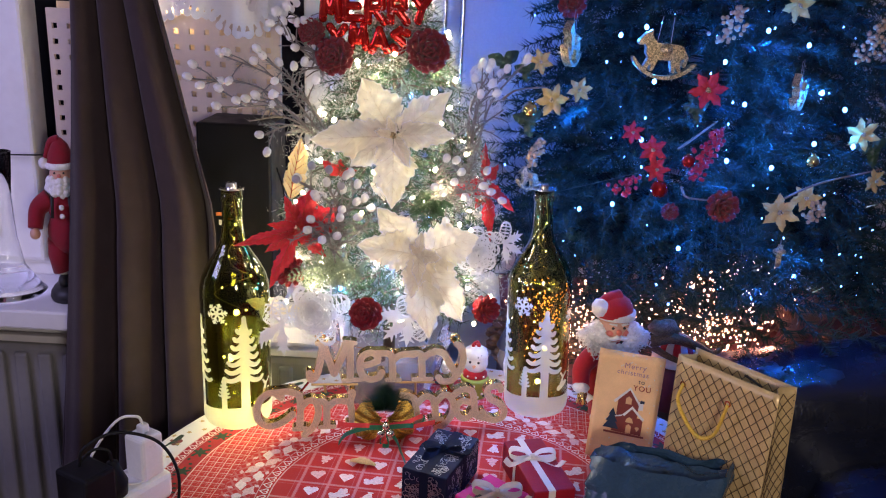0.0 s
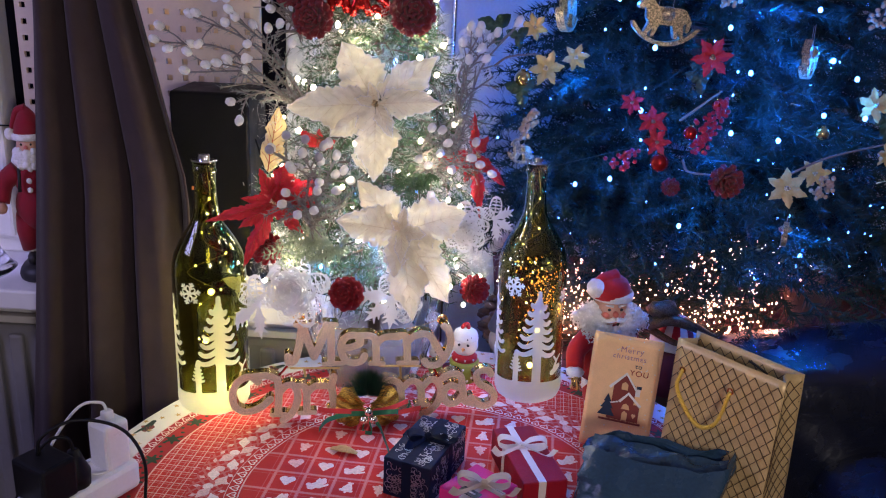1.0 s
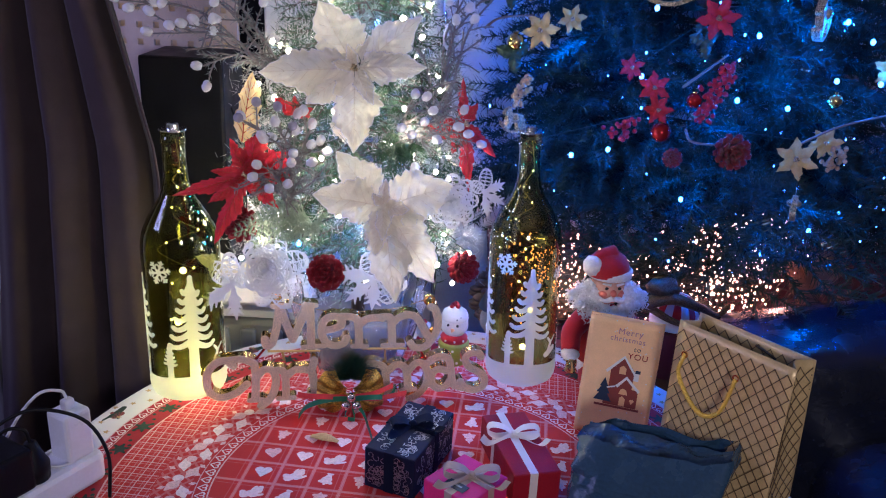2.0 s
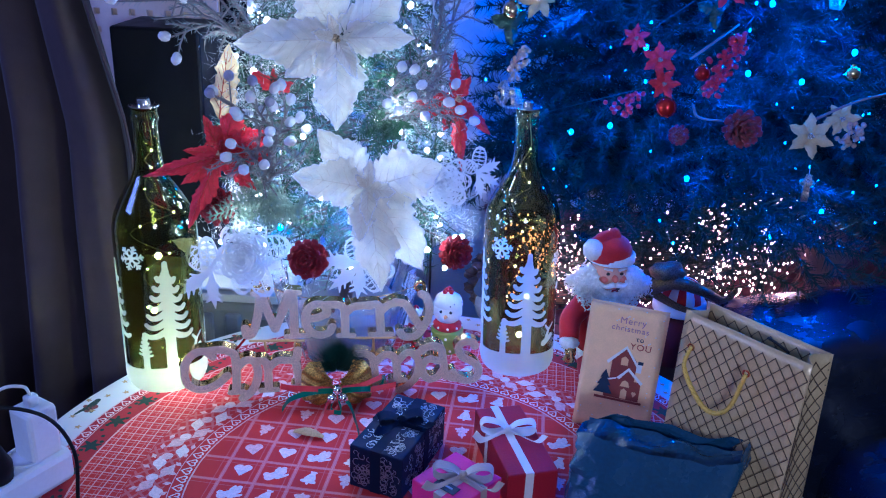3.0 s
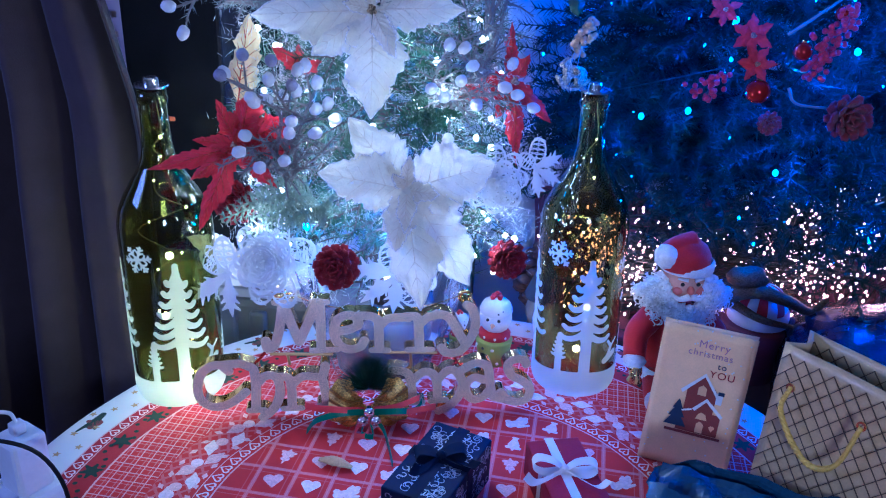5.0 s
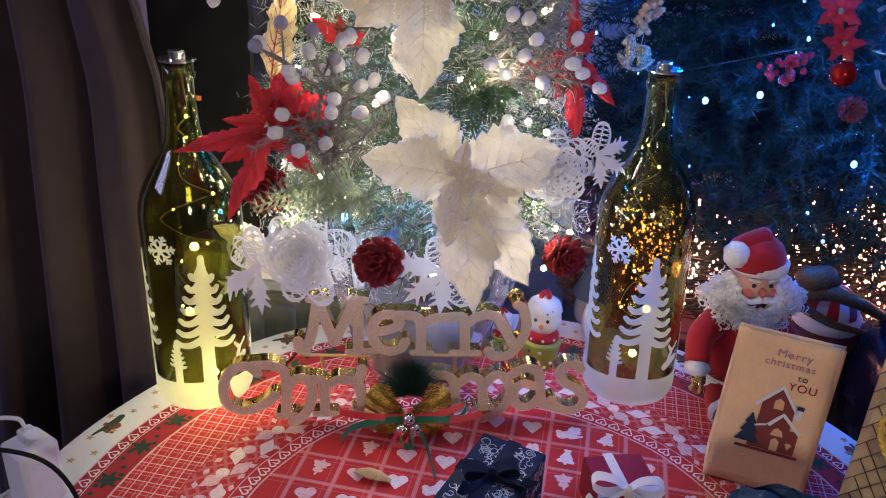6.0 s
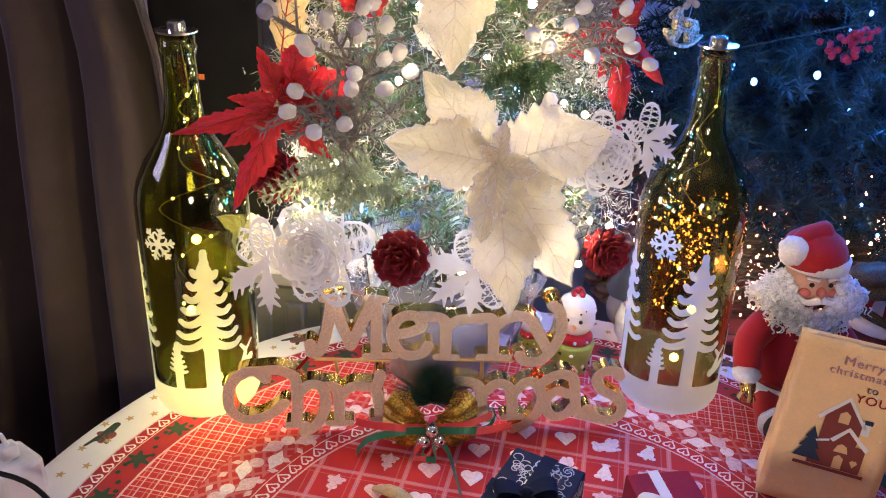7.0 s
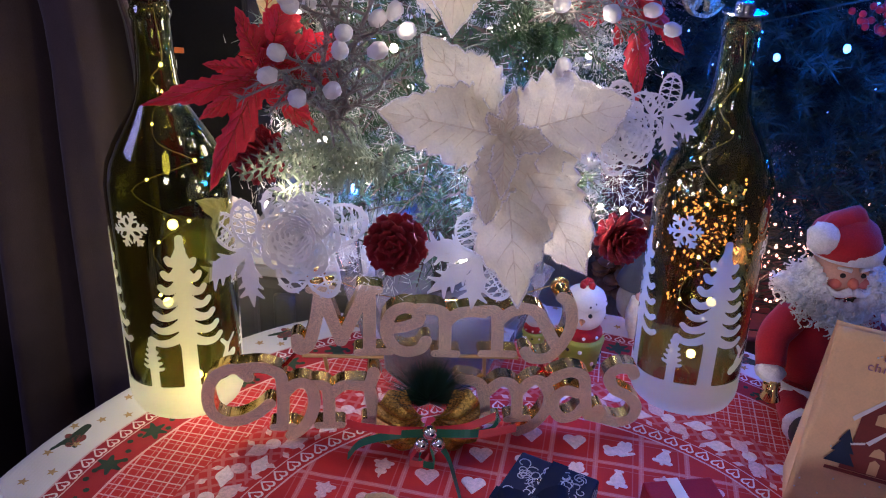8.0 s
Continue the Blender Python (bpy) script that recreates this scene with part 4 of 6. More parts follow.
    rb = [(ribbon_red, [(.112, -.024, .024), (.085, -.030, .030), (.058, -.024, .029), (.046, -.020, .030)]), (ribbon_red, [(.112, -.024, .024), (.140, -.030, .032), (.165, -.026, .040)]),
          (ribbon_red, [(.112, -.024, .024), (.145, -.032, .026), (.182, -.030, .031)]), (ribbon_green, [(.112, -.025, .023), (.085, -.032, .027), (.058, -.030, .018), (.047, -.028, .003)]),
          (ribbon_green, [(.112, -.025, .023), (.140, -.034, .029), (.160, -.028, .026), (.168, -.024, .034)]), (ribbon_green, [(.112, -.026, .022), (.126, -.036, .010), (.131, -.052, .002), (.134, -.085, .0012)]),
          (ribbon_red, [(.112, -.026, .022), (.100, -.033, .010), (.097, -.036, .002), (.106, -.038, .001), (.112, -.034, .006)]), (ribbon_green, [(.112, -.026, .022), (.104, -.035, .004), (.116, -.040, .002), (.113, -.030, .016)])]
    for q, pts in rb:
        part("ribbon", Geo().band(smooth_line(pts, 6), (0.1, .55, .75), .0065, .0003), q, ob)
    for dx, dz in ((0, .030), (-.0068, .0185), (.0068, .0185)):
        part("ball", Geo().ball((.112 + dx, -.034, dz), .0062, nu=18, nv=12), silver_ball, ob, "shiny silver ball", smooth=True)


sign()


# ---------------------------------------------------------------- gifts
def bow(g, c, size, w, up=(0, 0, 1), turn=0.0, tails=True, slot=0, seed=0):
    """Two loops, a knot and two tails, lying on a lid at c."""
    r = random.Random(seed)
    m = Matrix.Translation(c) @ pose(0, 0, 0, 0, 0, turn)
    for sx in (-1, 1):
        loop = [(0, 0, .002), (sx * size * .35, .10 * size, size * .30), (sx * size * .85, .16 * size, size * .34), (sx * size, .0, size * .16), (sx * size * .7, -.14 * size, size * .05), (sx * size * .3, -.06 * size, size * .04), (0, 0, .003)]
        g.band(smooth_line(loop, 6), (.12 * sx, 1, .25), w, .00025, slot, m)
        if tails:
            g.band(smooth_line([(0, 0, .003), (sx * size * .4, -.45 * size, size * .16), (sx * size * .95, -.75 * size, size * .10), (sx * size * 1.25, -.8 * size, size * .18 + .01 * r.random())], 6), (.5, .75 * -sx, .3), w, .00025, slot, m)
    g.ball((0, 0, .004), (w * .42, w * .36, w * .36), slot, 10, 7, mx=m)
    return g


def gift(name, label, m, sx, sy, h, paper, ribbon, ribbon_w, bow_at, bow_size, bow_turn, seed, lines=None):
    ob = thing(name, label, "gift box", m, "gifts on the table")
    part("box", Geo().box((-sx / 2, -sy / 2, 0), (sx / 2, sy / 2, h), .0015), paper, ob)
    g, t = Geo(), .0006
    bx, by = bow_at
    g.band([(bx, -sy / 2 - t, .0005), (bx, -sy / 2 - t, h + t), (bx, sy / 2 + t, h + t), (bx, sy / 2 + t, .0005)], (1, 0, 0), ribbon_w, .0002)
    part("ribbon", g, ribbon, ob)
    part("ribbon", Geo().band([(-sx / 2 - t, by, .0005), (-sx / 2 - t, by, h + t * 2), (sx / 2 + t, by, h + t * 2), (sx / 2 + t, by, .0005)], (0, 1, 0), ribbon_w, .0002), ribbon, ob)
    part("bow", bow(Geo(), (bx, by or 0, h + .001), bow_size, ribbon_w, turn=bow_turn, seed=seed), ribbon, ob)
    if lines:
        rr, g = random.Random(seed), Geo()
        for side in range(3):
            for _ in range(120 if side == 0 else 70):
                lim = ((sx, sy), (sx, h), (sy, h))[side]
                a, b, r, a0 = rr.uniform(-.5, .5) * (lim[0] - .012), rr.uniform(-.5, .5) * (lim[1] - .012), rr.uniform(.003, .0055), rr.uniform(0, 6)
                pts = []
                for k in range(13):
                    q = a0 + k * .42
                    u, v = a + r * math.cos(q) * (1 - k * .04), b + r * math.sin(q) * (1 - k * .04)
                    pts.append(((u, v, h + .0002), (u, -sy / 2 - .0002, h / 2 + v), (sx / 2 + .0002, u, h / 2 + v))[side])
                g.tube(pts, .00035, 4)
        tagged(part("foil_pattern", g, lines, ob, "silver foil scrolls"), kind="stuff")
    return ob


def corner_pose(a, b):
    """A pose at the middle of a and b on the table, x along from a to b."""
    d = Vector(b) - Vector(a)
    return pose((a[0] + b[0]) / 2, (a[1] + b[1]) / 2, .7505, 0, 0, math.degrees(math.atan2(d.y, d.x)))


gift("gift_box", "navy gift box with silver scrolls and a dark bow", pose(.048, 1.058, .7508, 0, 0, -21), .060, .110, .050, paper_navy, ribbon_navy, .012, (.000, .004), .024, 35, 3, foil_line)
gift("gift_box", "dark red gift box tied with a white satin ribbon", pose(.172, 1.064, .7508, 0, 0, 16), .054, .124, .038, paper_red, ribbon_white, .009, (-.004, .012), .030, -14, 5)
gift("gift_box", "pink gift box tied with a taupe satin ribbon", pose(.112, .992, .7508, 0, 0, -40), .062, .066, .036, paper_pink, ribbon_taupe, .010, (.004, .004), .030, 40, 8)
tag_thing = thing("gift_tag", "small black gift tag lying on the pink box", "tag", pose(.102, .975, .7885, 0, 0, -38))
part("card", Geo().box((-.013, -.006, 0), (.013, .006, .0006)), ink, tag_thing)
part("letter_bars", Geo().box((-.008, -.001, .0006), (.007, .0015, .0009)), foil_line, tag_thing)


def paper_bag(ob, w, h, d0, d1, material, lean=0.0, gap=0.0):
    """Front, back and folded sides; d0 deep at the foot, d1 at the top."""
    t = .0005

    def wall(p, q, dpt, crease=0.0):
        def fn(u, v):
            x, y = p(v)[0] + (q(v)[0] - p(v)[0]) * u, p(v)[1] + (q(v)[1] - p(v)[1]) * u
            k = crease * math.sin(math.pi * u) * v
            return (x + k, y + .0012 * noise.noise((u * 4, v * 4, dpt)) + lean * v * v * h, v * h)
        return Geo().sheet(fn, 14, 16, thick=t)
    f = lambda v: -(d0 + (d1 - d0) * v) / 2
    part("front_panel", wall(lambda v: (-w / 2, f(v)), lambda v: (w / 2, f(v)), 1), material, ob, smooth=True)
    part("back_panel", wall(lambda v: (w / 2 - gap * v, -f(v)), lambda v: (-w / 2, -f(v)), 2), material, ob, smooth=True)
    part("side_panel", wall(lambda v: (w / 2, f(v)), lambda v: (w / 2, -f(v)), 3, -.012), material, ob, smooth=True)
    part("side_panel", wall(lambda v: (-w / 2, -f(v)), lambda v: (-w / 2, f(v)), 4, .012), material, ob, smooth=True)
    part("base", Geo().box((-w / 2, -d0 / 2, 0), (w / 2, d0 / 2, .001)), material, ob)


def gold_bag():
    w, h = .136, .198
    ob = thing("gift_bag", "gold paper gift bag with dark diamond lattice and rope handles", "gift bag", pose(.392, 1.032, .7508, 0, 0, -49), "paper bags on the table")
    paper_bag(ob, w, h, .055, .036, gold_paper, 0, .0)
    g, s = Geo(), .0135
    f = lambda z: -(.055 + (.036 - .055) * z / h) / 2
    for face in (0, 1, 2):
        W = w if face < 2 else .05
        for sg in (-1, 1):
            k = -30
            while k < 60:
                pts, c = [], k * s
                k += 1
                for i in range(25):
                    z = h * i / 24
                    x = -W / 2 + c + sg * z * .82
                    if -W / 2 <= x <= W / 2 and .002 < z < h - .001:
                        if face == 0:
                            pts.append((x, f(z) - .0007, z))
                        elif face == 1:
                            pts.append((x, -f(z) - .0012, z))
                        else:
                            q = x / (W / 2) * abs(f(z))
                            pts.append((w / 2 + .0008 - .012 * math.cos(math.pi * x / W) * z / h, q, z))
                if len(pts) > 1:
                    g.tube(pts, .0005, 4)
    tagged(part("lattice", g, gold_line, ob, "dark diagonal lattice lines"), kind="stuff")
    for sy, x0, x1 in ((-1, -.046, .016), (1, -.034, .034)):
        y = sy * (.0335 if sy < 0 else .0195)
        drop = -.046 if sy < 0 else .0
        pts = smooth_line([(x0, y + sy * .001, h - .028), (x0 - .002, y + sy * .004, h - .05 + .02 * (sy > 0)), (x0 + .018, y + sy * .006, h - .028 + drop), ((x0 + x1) / 2 + .006, y + sy * .006, h - .036 + drop), (x1 - .008, y + sy * .005, h - .022 + drop), (x1, y + sy * .001, h - .030)], 14)
        if sy < 0:
            g = Geo()
            for ph in range(3):
                g.tube([p + Vector((0, .0012 * math.sin(i * .9 + ph * 2.1), .0011 * math.cos(i * .9 + ph * 2.1))) for i, p in enumerate(pts)], .0018, 6)
            part("rope_handle", g, rope_gold, ob, "twisted gold rope handle", smooth=True)
        for x in (x0, x1):
            part("eyelet", Geo().lathe([(.0022, -.0006), (.0040, -.0006), (.0040, .0006), (.0022, .0006)], 14, close=True, mx=facing((x, y + sy * .0006, h - .028), (0, 1, 0))), gold_metal, ob)
    part("rope_handle", Geo().tube(smooth_line([(.030, .012, h - .014), (.020, .006, h - .007), (.010, .004, h - .004)]), .0014, 6), ink, ob, "dark end of the inner handle")


gold_bag()


def small_bag():
    w, h = .088, .152
    ob = thing("gift_bag", "brown kraft paper bag printed with a snowy gingerbread house", "gift bag", pose(.294, 1.166, .7520, 0, 1.8, -14), "paper bags on the table")
    paper_bag(ob, w, h, .042, .008, kraft, .0)
    y = lambda z: -(.042 - .034 * z / h) / 2

    def put(name, boxes, q, label="", lift=.0012):
        g = Geo()
        for poly in boxes:
            g.add([(a / 1000, y(b / 1000) - lift, b / 1000) for a, b in poly], [tuple(range(len(poly)))])
        part(name, g, q, ob, label)
    put("printed_house", [[(-14, 42), (26, 42), (26, 66), (-14, 66)], [(-10, 66), (18, 66), (18, 90), (4, 106), (-10, 90)]], print_brick, "printed brown gingerbread house")
    put("printed_snow", [[(-16, 86), (4, 108), (4, 104), (-14, 83)], [(4, 108), (22, 84), (20, 82), (4, 104)], [(-2, 68), (10, 82), (10, 78), (1, 66)], [(10, 82), (28, 66), (26, 63), (10, 78)], [(18, 78), (24, 78), (24, 90), (18, 90)], [(-14, 64), (-2, 68), (-2, 66), (-14, 62)]], print_snow, "white printed snow", .0016)
    put("printed_window", [[(0, 84), (8, 84), (8, 92), (4, 95), (0, 92)], [(3, 58), (14, 58), (12, 64), (8, 66), (5, 64)], [(5, 43), (12, 43), (12, 53), (8, 56), (5, 53)], [(17, 52), (20, 47), (23, 52), (21, 54), (20, 53), (19, 54)]], print_cream, "", .0016)
    put("printed_fir", [[(-26, 46), (-4, 46), (-10, 56), (-7, 56), (-12, 65), (-10, 65), (-15, 76), (-20, 65), (-18, 65), (-23, 56), (-20, 56)]], print_navy, "dark printed fir", .0019)
    put("printed_hat", [[(19, 88), (25, 88), (25, 92), (19, 92)]], print_navy, "", .0019)
    put("printed_ground", [[(-24, 39), (30, 39), (30, 42), (-24, 42)]], print_brick, "", .0019)
    g = Geo()
    rr = random.Random(2)
    for _ in range(44):
        a, b = rr.uniform(-.042, .042), rr.uniform(.012, .152)
        if not (-.02 < a < .03 and .036 < b < .11):
            g.lathe([(0, 0), (.0008, 0), (.0008, .0004), (0, .0004)], 8, mx=facing((a, y(b) - .0009, b), (0, -1, 0)))
    tagged(part("printed_snowflakes", g, print_snow, ob), kind="stuff")
    for text, u, v, size, q in (("Merry", 6, 134, .0105, print_plum), ("christmas", 4, 125, .0095, print_plum), ("to", 17, 115, .009, print_navy), ("YOU", 19, 105, .0105, paper_red)):
        cu = bpy.data.curves.new("lettering", "FONT")
        cu.body, cu.size, cu.align_x, cu.extrude, cu.space_character = text, size, "CENTER", .0001, 1.15
        t = new("lettering", cu)
        t.parent, t.matrix_basis = ob, Matrix.Translation((u / 1000, y(v / 1000) - .0016, v / 1000)) @ pose(0, 0, 0, 90 - 6.4, 0, 0)
        cu.materials.append(q)


small_bag()


def navy_bag():
    ob = thing("gift_bag", "crumpled dark navy paper bag with its top folded over", "gift bag", pose(.300, .985, .7508, 0, 0, -24), "paper bags on the table")

    def fn(u, v):
        a = u * 2 * math.pi
        k = 1 - .35 * max(0, v - .7) / .3
        sx, sy = .074 * (1 + .05 * v), .052 * (1 - .35 * v) * k
        c, s = math.cos(a), math.sin(a)
        x = sx * math.copysign(abs(c) ** .35, c)
        yy = sy * math.copysign(abs(s) ** .35, s)
        q = noise.noise((x * 32, yy * 32, v * 3.0)) * .013 * v + noise.noise((x * 80, yy * 80, v * 8)) * .005 * v
        return (x + q, yy + .026 * v * v + q, .084 * v * (1 + .10 * c * v) + q * .8)
    part("bag", Geo().sheet(fn, 72, 22, thick=.0006), navy_bag_paper, ob, smooth=False)

    def top(u, v):
        x, yy = (u - .5) * .152, .026 + (v - .5) * .05
        return (x, yy - .01 * v, .078 + .016 * (u - .2) * .5 + noise.noise((x * 45, yy * 60, 2)) * .010 - .014 * (1 - v))
    part("folded_flap", Geo().sheet(top, 26, 10, thick=.0006), navy_bag_paper, ob, smooth=False)


navy_bag()

leaf = Geo().sheet(lambda u, v: ((u - .5) * .036, (v - .5) * .014 * math.sin(math.pi * (.08 + .84 * u)), .003 + .007 * math.cos((v - .5) * 2.6) * math.sin(math.pi * u) + .0015 * noise.noise((u * 9, v * 9, 3))), 18, 8, thick=.0012)
solid("dried_leaf", leaf, leaf_dry, "curled dry tan leaf lying on the cloth", "leaf", pose(-.058, 1.099, .7512, 0, 0, -12), smooth=True)


# ---------------------------------------------------------------- dolls
def seated_doll():
    """A seated doll with a red coat, beard and cap, one plain shape."""
    g, H = Geo(), Vector((0, -.004, .148))
    g.ball((0, .006, .062), (.034, .030, .060), 0, 22, 14, .06, 1)
    g.lathe([(.034, .020), (.037, .026), (.036, .034), (.032, .036)], 24, 1)
    for s in (-1, 1):
        g.tube(smooth_line([(s * .026, .002, .098), (s * .046, -.010, .082), (s * .052, -.028, .062)]), (.016, .013), 12, 0)
        g.ball((s * .052, -.030, .058), (.0135, .0135, .009), 1, 14, 9, .18, 3 + s)
        g.ball((s * .051, -.036, .047), (.008, .008, .010), 4, 10, 7)
        g.tube(smooth_line([(s * .016, -.01, .022), (s * .022, -.036, .018), (s * .024, -.050, .016)]), .0155, 12, 0)
        g.ball((s * .024, -.052, .016), (.0165, .010, .016), 1, 14, 9, .15, 7 + s)
        g.ball((s * .025, -.066, .016), (.014, .019, .016), 5, 14, 9)
    g.ball(H, (.024, .024, .026), 2, 22, 16)
    g.ball(H + Vector((0, -.025, -.001)), (.0045, .006, .005), 3, 10, 8)
    for s in (-1, 1):
        g.ball(H + Vector((s * .012, -.019, -.004)), (.006, .005, .005), 3, 10, 8)
        g.ball(H + Vector((s * .009, -.0222, .005)), (.0026, .002, .0022), 5, 8, 6)
        g.tube([H + Vector((s * .004, -.0245, .011)), H + Vector((s * .015, -.0215, .012))], (.0022, .0012), 6, 1)
        g.tube(smooth_line([H + Vector((s * .001, -.027, -.008)), H + Vector((s * .012, -.026, -.011)), H + Vector((s * .020, -.021, -.006))]), (.0042, .0015), 8, 1)
    g.ball(H + Vector((0, -.0235, -.013)), (.004, .003, .002), 3, 8, 6)
    r = random.Random(4)
    for i in range(150):
        a, e = r.uniform(-1.75, 1.75), r.uniform(0, 1)
        e = max(e, .42) if abs(a) < .75 else e
        rad_ = .026 + .010 * e
        p = H + Vector((rad_ * math.sin(a) * (1 + .45 * abs(math.sin(a)) * e), -rad_ * math.cos(a) * .85, -.011 - .034 * e * (1 - .35 * abs(math.sin(a))) + .018 * abs(math.sin(a)) ** 2))
        g.ball(p, r.uniform(.004, .0062), 1, 8, 6, .35, i)
        out = (p - H).normalized()
        for _ in range(6):
            o = p + Vector((r.gauss(0, .004), r.gauss(0, .003), r.gauss(0, .004))) + out * .003
            ax = Vector((r.gauss(0, .5), r.gauss(0, .3), -1)).normalized()
            e1 = ax.orthogonal().normalized()
            e2, ph, rc = ax.cross(e1), r.uniform(0, 6), r.uniform(.0014, .0026)
            g.tube([o + ax * .0013 * k + (e1 * math.cos(ph + k * .95) + e2 * math.sin(ph + k * .95)) * rc for k in range(8)], (.0009, .0005), 5, 1)
    g.lathe([(.0275, .016), (.0310, .017), (.0315, .026), (.0285, .029)], 26, 1, Matrix.Translation(H))
    g.lathe([(.0285, .024), (.0295, .032), (.026, .041), (.017, .049), (.006, .052), (0, .0525)], 26, 0, Matrix.Translation(H) @ pose(0, 0, 0, 4, -8, 0))
    g.tube(smooth_line([H + Vector((.004, 0, .048)), H + Vector((-.018, -.006, .046)), H + Vector((-.026, -.010, .038))]), (.012, .006), 10, 0)
    g.ball(H + Vector((-.029, -.012, .035)), .0135, 1, 16, 11, .16, 5)
    g.lathe([(0, .012), (.003, .012), (.005, .004), (.009, -.004), (.0085, -.005), (0, -.004)], 16, 4, Matrix.Translation((-.054, -.044, .044)))
    return g


solid("doll", seated_doll(), [felt_red, fur, skin, rosy, gold_metal, ink], "seated doll in red felt coat and cap with curly white beard", "doll", pose(.292, 1.293, .7508, 0, 0, 10) @ Matrix.Scale(.97, 4), smooth=True)


def standing_doll():
    g = Geo()
    g.lathe([(0, 0), (.036, 0), (.038, .006), (.036, .014), (.030, .022), (0, .024)], 26, 5)
    for s in (-1, 1):
        g.ball((s * .011, -.004, .030), (.011, .018, .012), 5, 12, 8)
        g.ball((s * .012, 0, .044), (.0115, .0115, .006), 1, 12, 8, .15, 2)
        g.tube([(s * .012, 0, .046), (s * .018, 0, .075), (s * .016, 0, .100)], .018, 12, 0)
        g.tube(smooth_line([(s * .024, 0, .165), (s * .044, -.006, .150), (s * .048, -.020, .122)]), (.017, .012), 12, 0)
        g.ball((s * .048, -.023, .114), .009, 2, 10, 8)
    g.ball((0, 0, .112), (.033, .027, .038), 0, 20, 12)
    g.ball((0, 0, .150), (.029, .023, .030), 0, 20, 12)
    g.tube([(-.014, -.025, .175), (-.016, -.027, .140)], .003, 6, 5).tube([(.014, -.025, .175), (.016, -.027, .140)], .003, 6, 5)
    for z in (.142, .156):
        g.ball((0, -.0255, z), (.0045, .002, .0045), 1, 12, 7)
    H = Vector((0, -.004, .205))
    g.ball(H, (.020, .020, .022), 2, 18, 12).ball(H + Vector((0, -.020, 0)), .004, 3, 8, 6)
    for s in (-1, 1):
        g.ball(H + Vector((s * .0075, -.0185, .005)), .0018, 5, 8, 6)
    r = random.Random(8)
    for i in range(60):
        a, e = r.uniform(-1.7, 1.7), r.uniform(0, 1)
        g.ball(H + Vector(((.020 + .004 * e) * math.sin(a), -(.020 + .003 * e) * math.cos(a), -.006 - .026 * e * (1 - .4 * abs(math.sin(a))))), r.uniform(.004, .007), 1, 8, 6, .3, i)
    g.lathe([(.022, .010), (.0255, .011), (.0255, .018), (.022, .020)], 22, 1, Matrix.Translation(H))
    g.lathe([(.0225, .016), (.020, .032), (.013, .048), (.004, .057), (0, .058)], 20, 0, Matrix.Translation(H))
    g.tube(smooth_line([H + Vector((0, 0, .054)), H + Vector((-.014, 0, .050)), H + Vector((-.024, -.002, .026))]), (.008, .004), 8, 0)
    g.ball(H + Vector((-.027, -.002, .018)), .009, 1, 12, 8, .15, 2)
    return g


solid("doll", standing_doll(), [felt_crimson, fur, skin, rosy, gold_metal, ink], "standing doll in a red suit on a black foot", "doll", pose(-.584, 1.402, .8505, 0, 0, 14) @ Matrix.Scale(1.02, 4) @ Matrix.Scale(.88, 4, (1, 0, 0)), smooth=True)


def snowman(name, m, label):
    g = Geo()
    g.lathe([(0, 0), (.0165, 0), (.019, .020), (.0205, .028), (.0195, .030), (0, .030)], 24, 2)
    for i in range(22):
        a, z = i * 2.4, .005 + .018 * ((i * 7) % 5) / 4
        r = .0170 + .0035 * z / .028
        g.lathe([(0, .0004), (.0018, .0003), (.0018, -.0004)], 8, 4 if i % 2 else 0, facing((r * math.cos(a), r * math.sin(a), z), (math.cos(a), math.sin(a), 0)))
    g.ball((0, 0, .034), (.0185, .017, .009), 1, 18, 10)
    for i in range(9):
        a = i * .7
        g.ball((.0175 * math.cos(a), .0165 * math.sin(a), .035), .0016, 0, 6, 5)
    g.ball((0, 0, .054), (.018, .017, .018), 0, 22, 14)
    g.lathe([(.0175, .062), (.0182, .064), (.0150, .072), (.008, .077), (0, .078)], 22, 0)
    for i in range(12):
        a, e = i * 2.2, .3 + .5 * ((i * 3) % 4) / 3
        g.ball((.0172 * math.cos(a) * math.cos(e), .0172 * math.sin(a) * math.cos(e), .062 + .014 * math.sin(e)), .0013, 4, 6, 5)
    for i in range(10):
        g.ball((.004 * math.cos(i), .004 * math.sin(i * 1.7), .079 + .001 * (i % 3)), .0028, 1, 8, 6, .3, i)
    for s in (-1, 1):
        g.ball((s * .006, -.0158, .058), .0019, 4, 8, 6)
    g.lathe([(0, .006), (.0028, 0), (0, -.001)], 10, 3, facing((0, -.0165, .052), (0, -1, -.2)))
    return solid(name, g, [wax, felt_red, polka_green, mat("carrot", (.62, .30, .14), .6, var=.1), ink], label, "figurine", m, smooth=True)


snowman("snowman_figurine", pose(.090, 1.322, .7508, 0, 0, -8) @ Matrix.Scale(1.10, 4), "small snowman figurine in a green polka-dot pot")
snowman("snowman_figurine", pose(.046, 1.345, .7508, 0, 0, 20) @ Matrix.Scale(.62, 4), "smaller pale snowman figurine behind the sign")

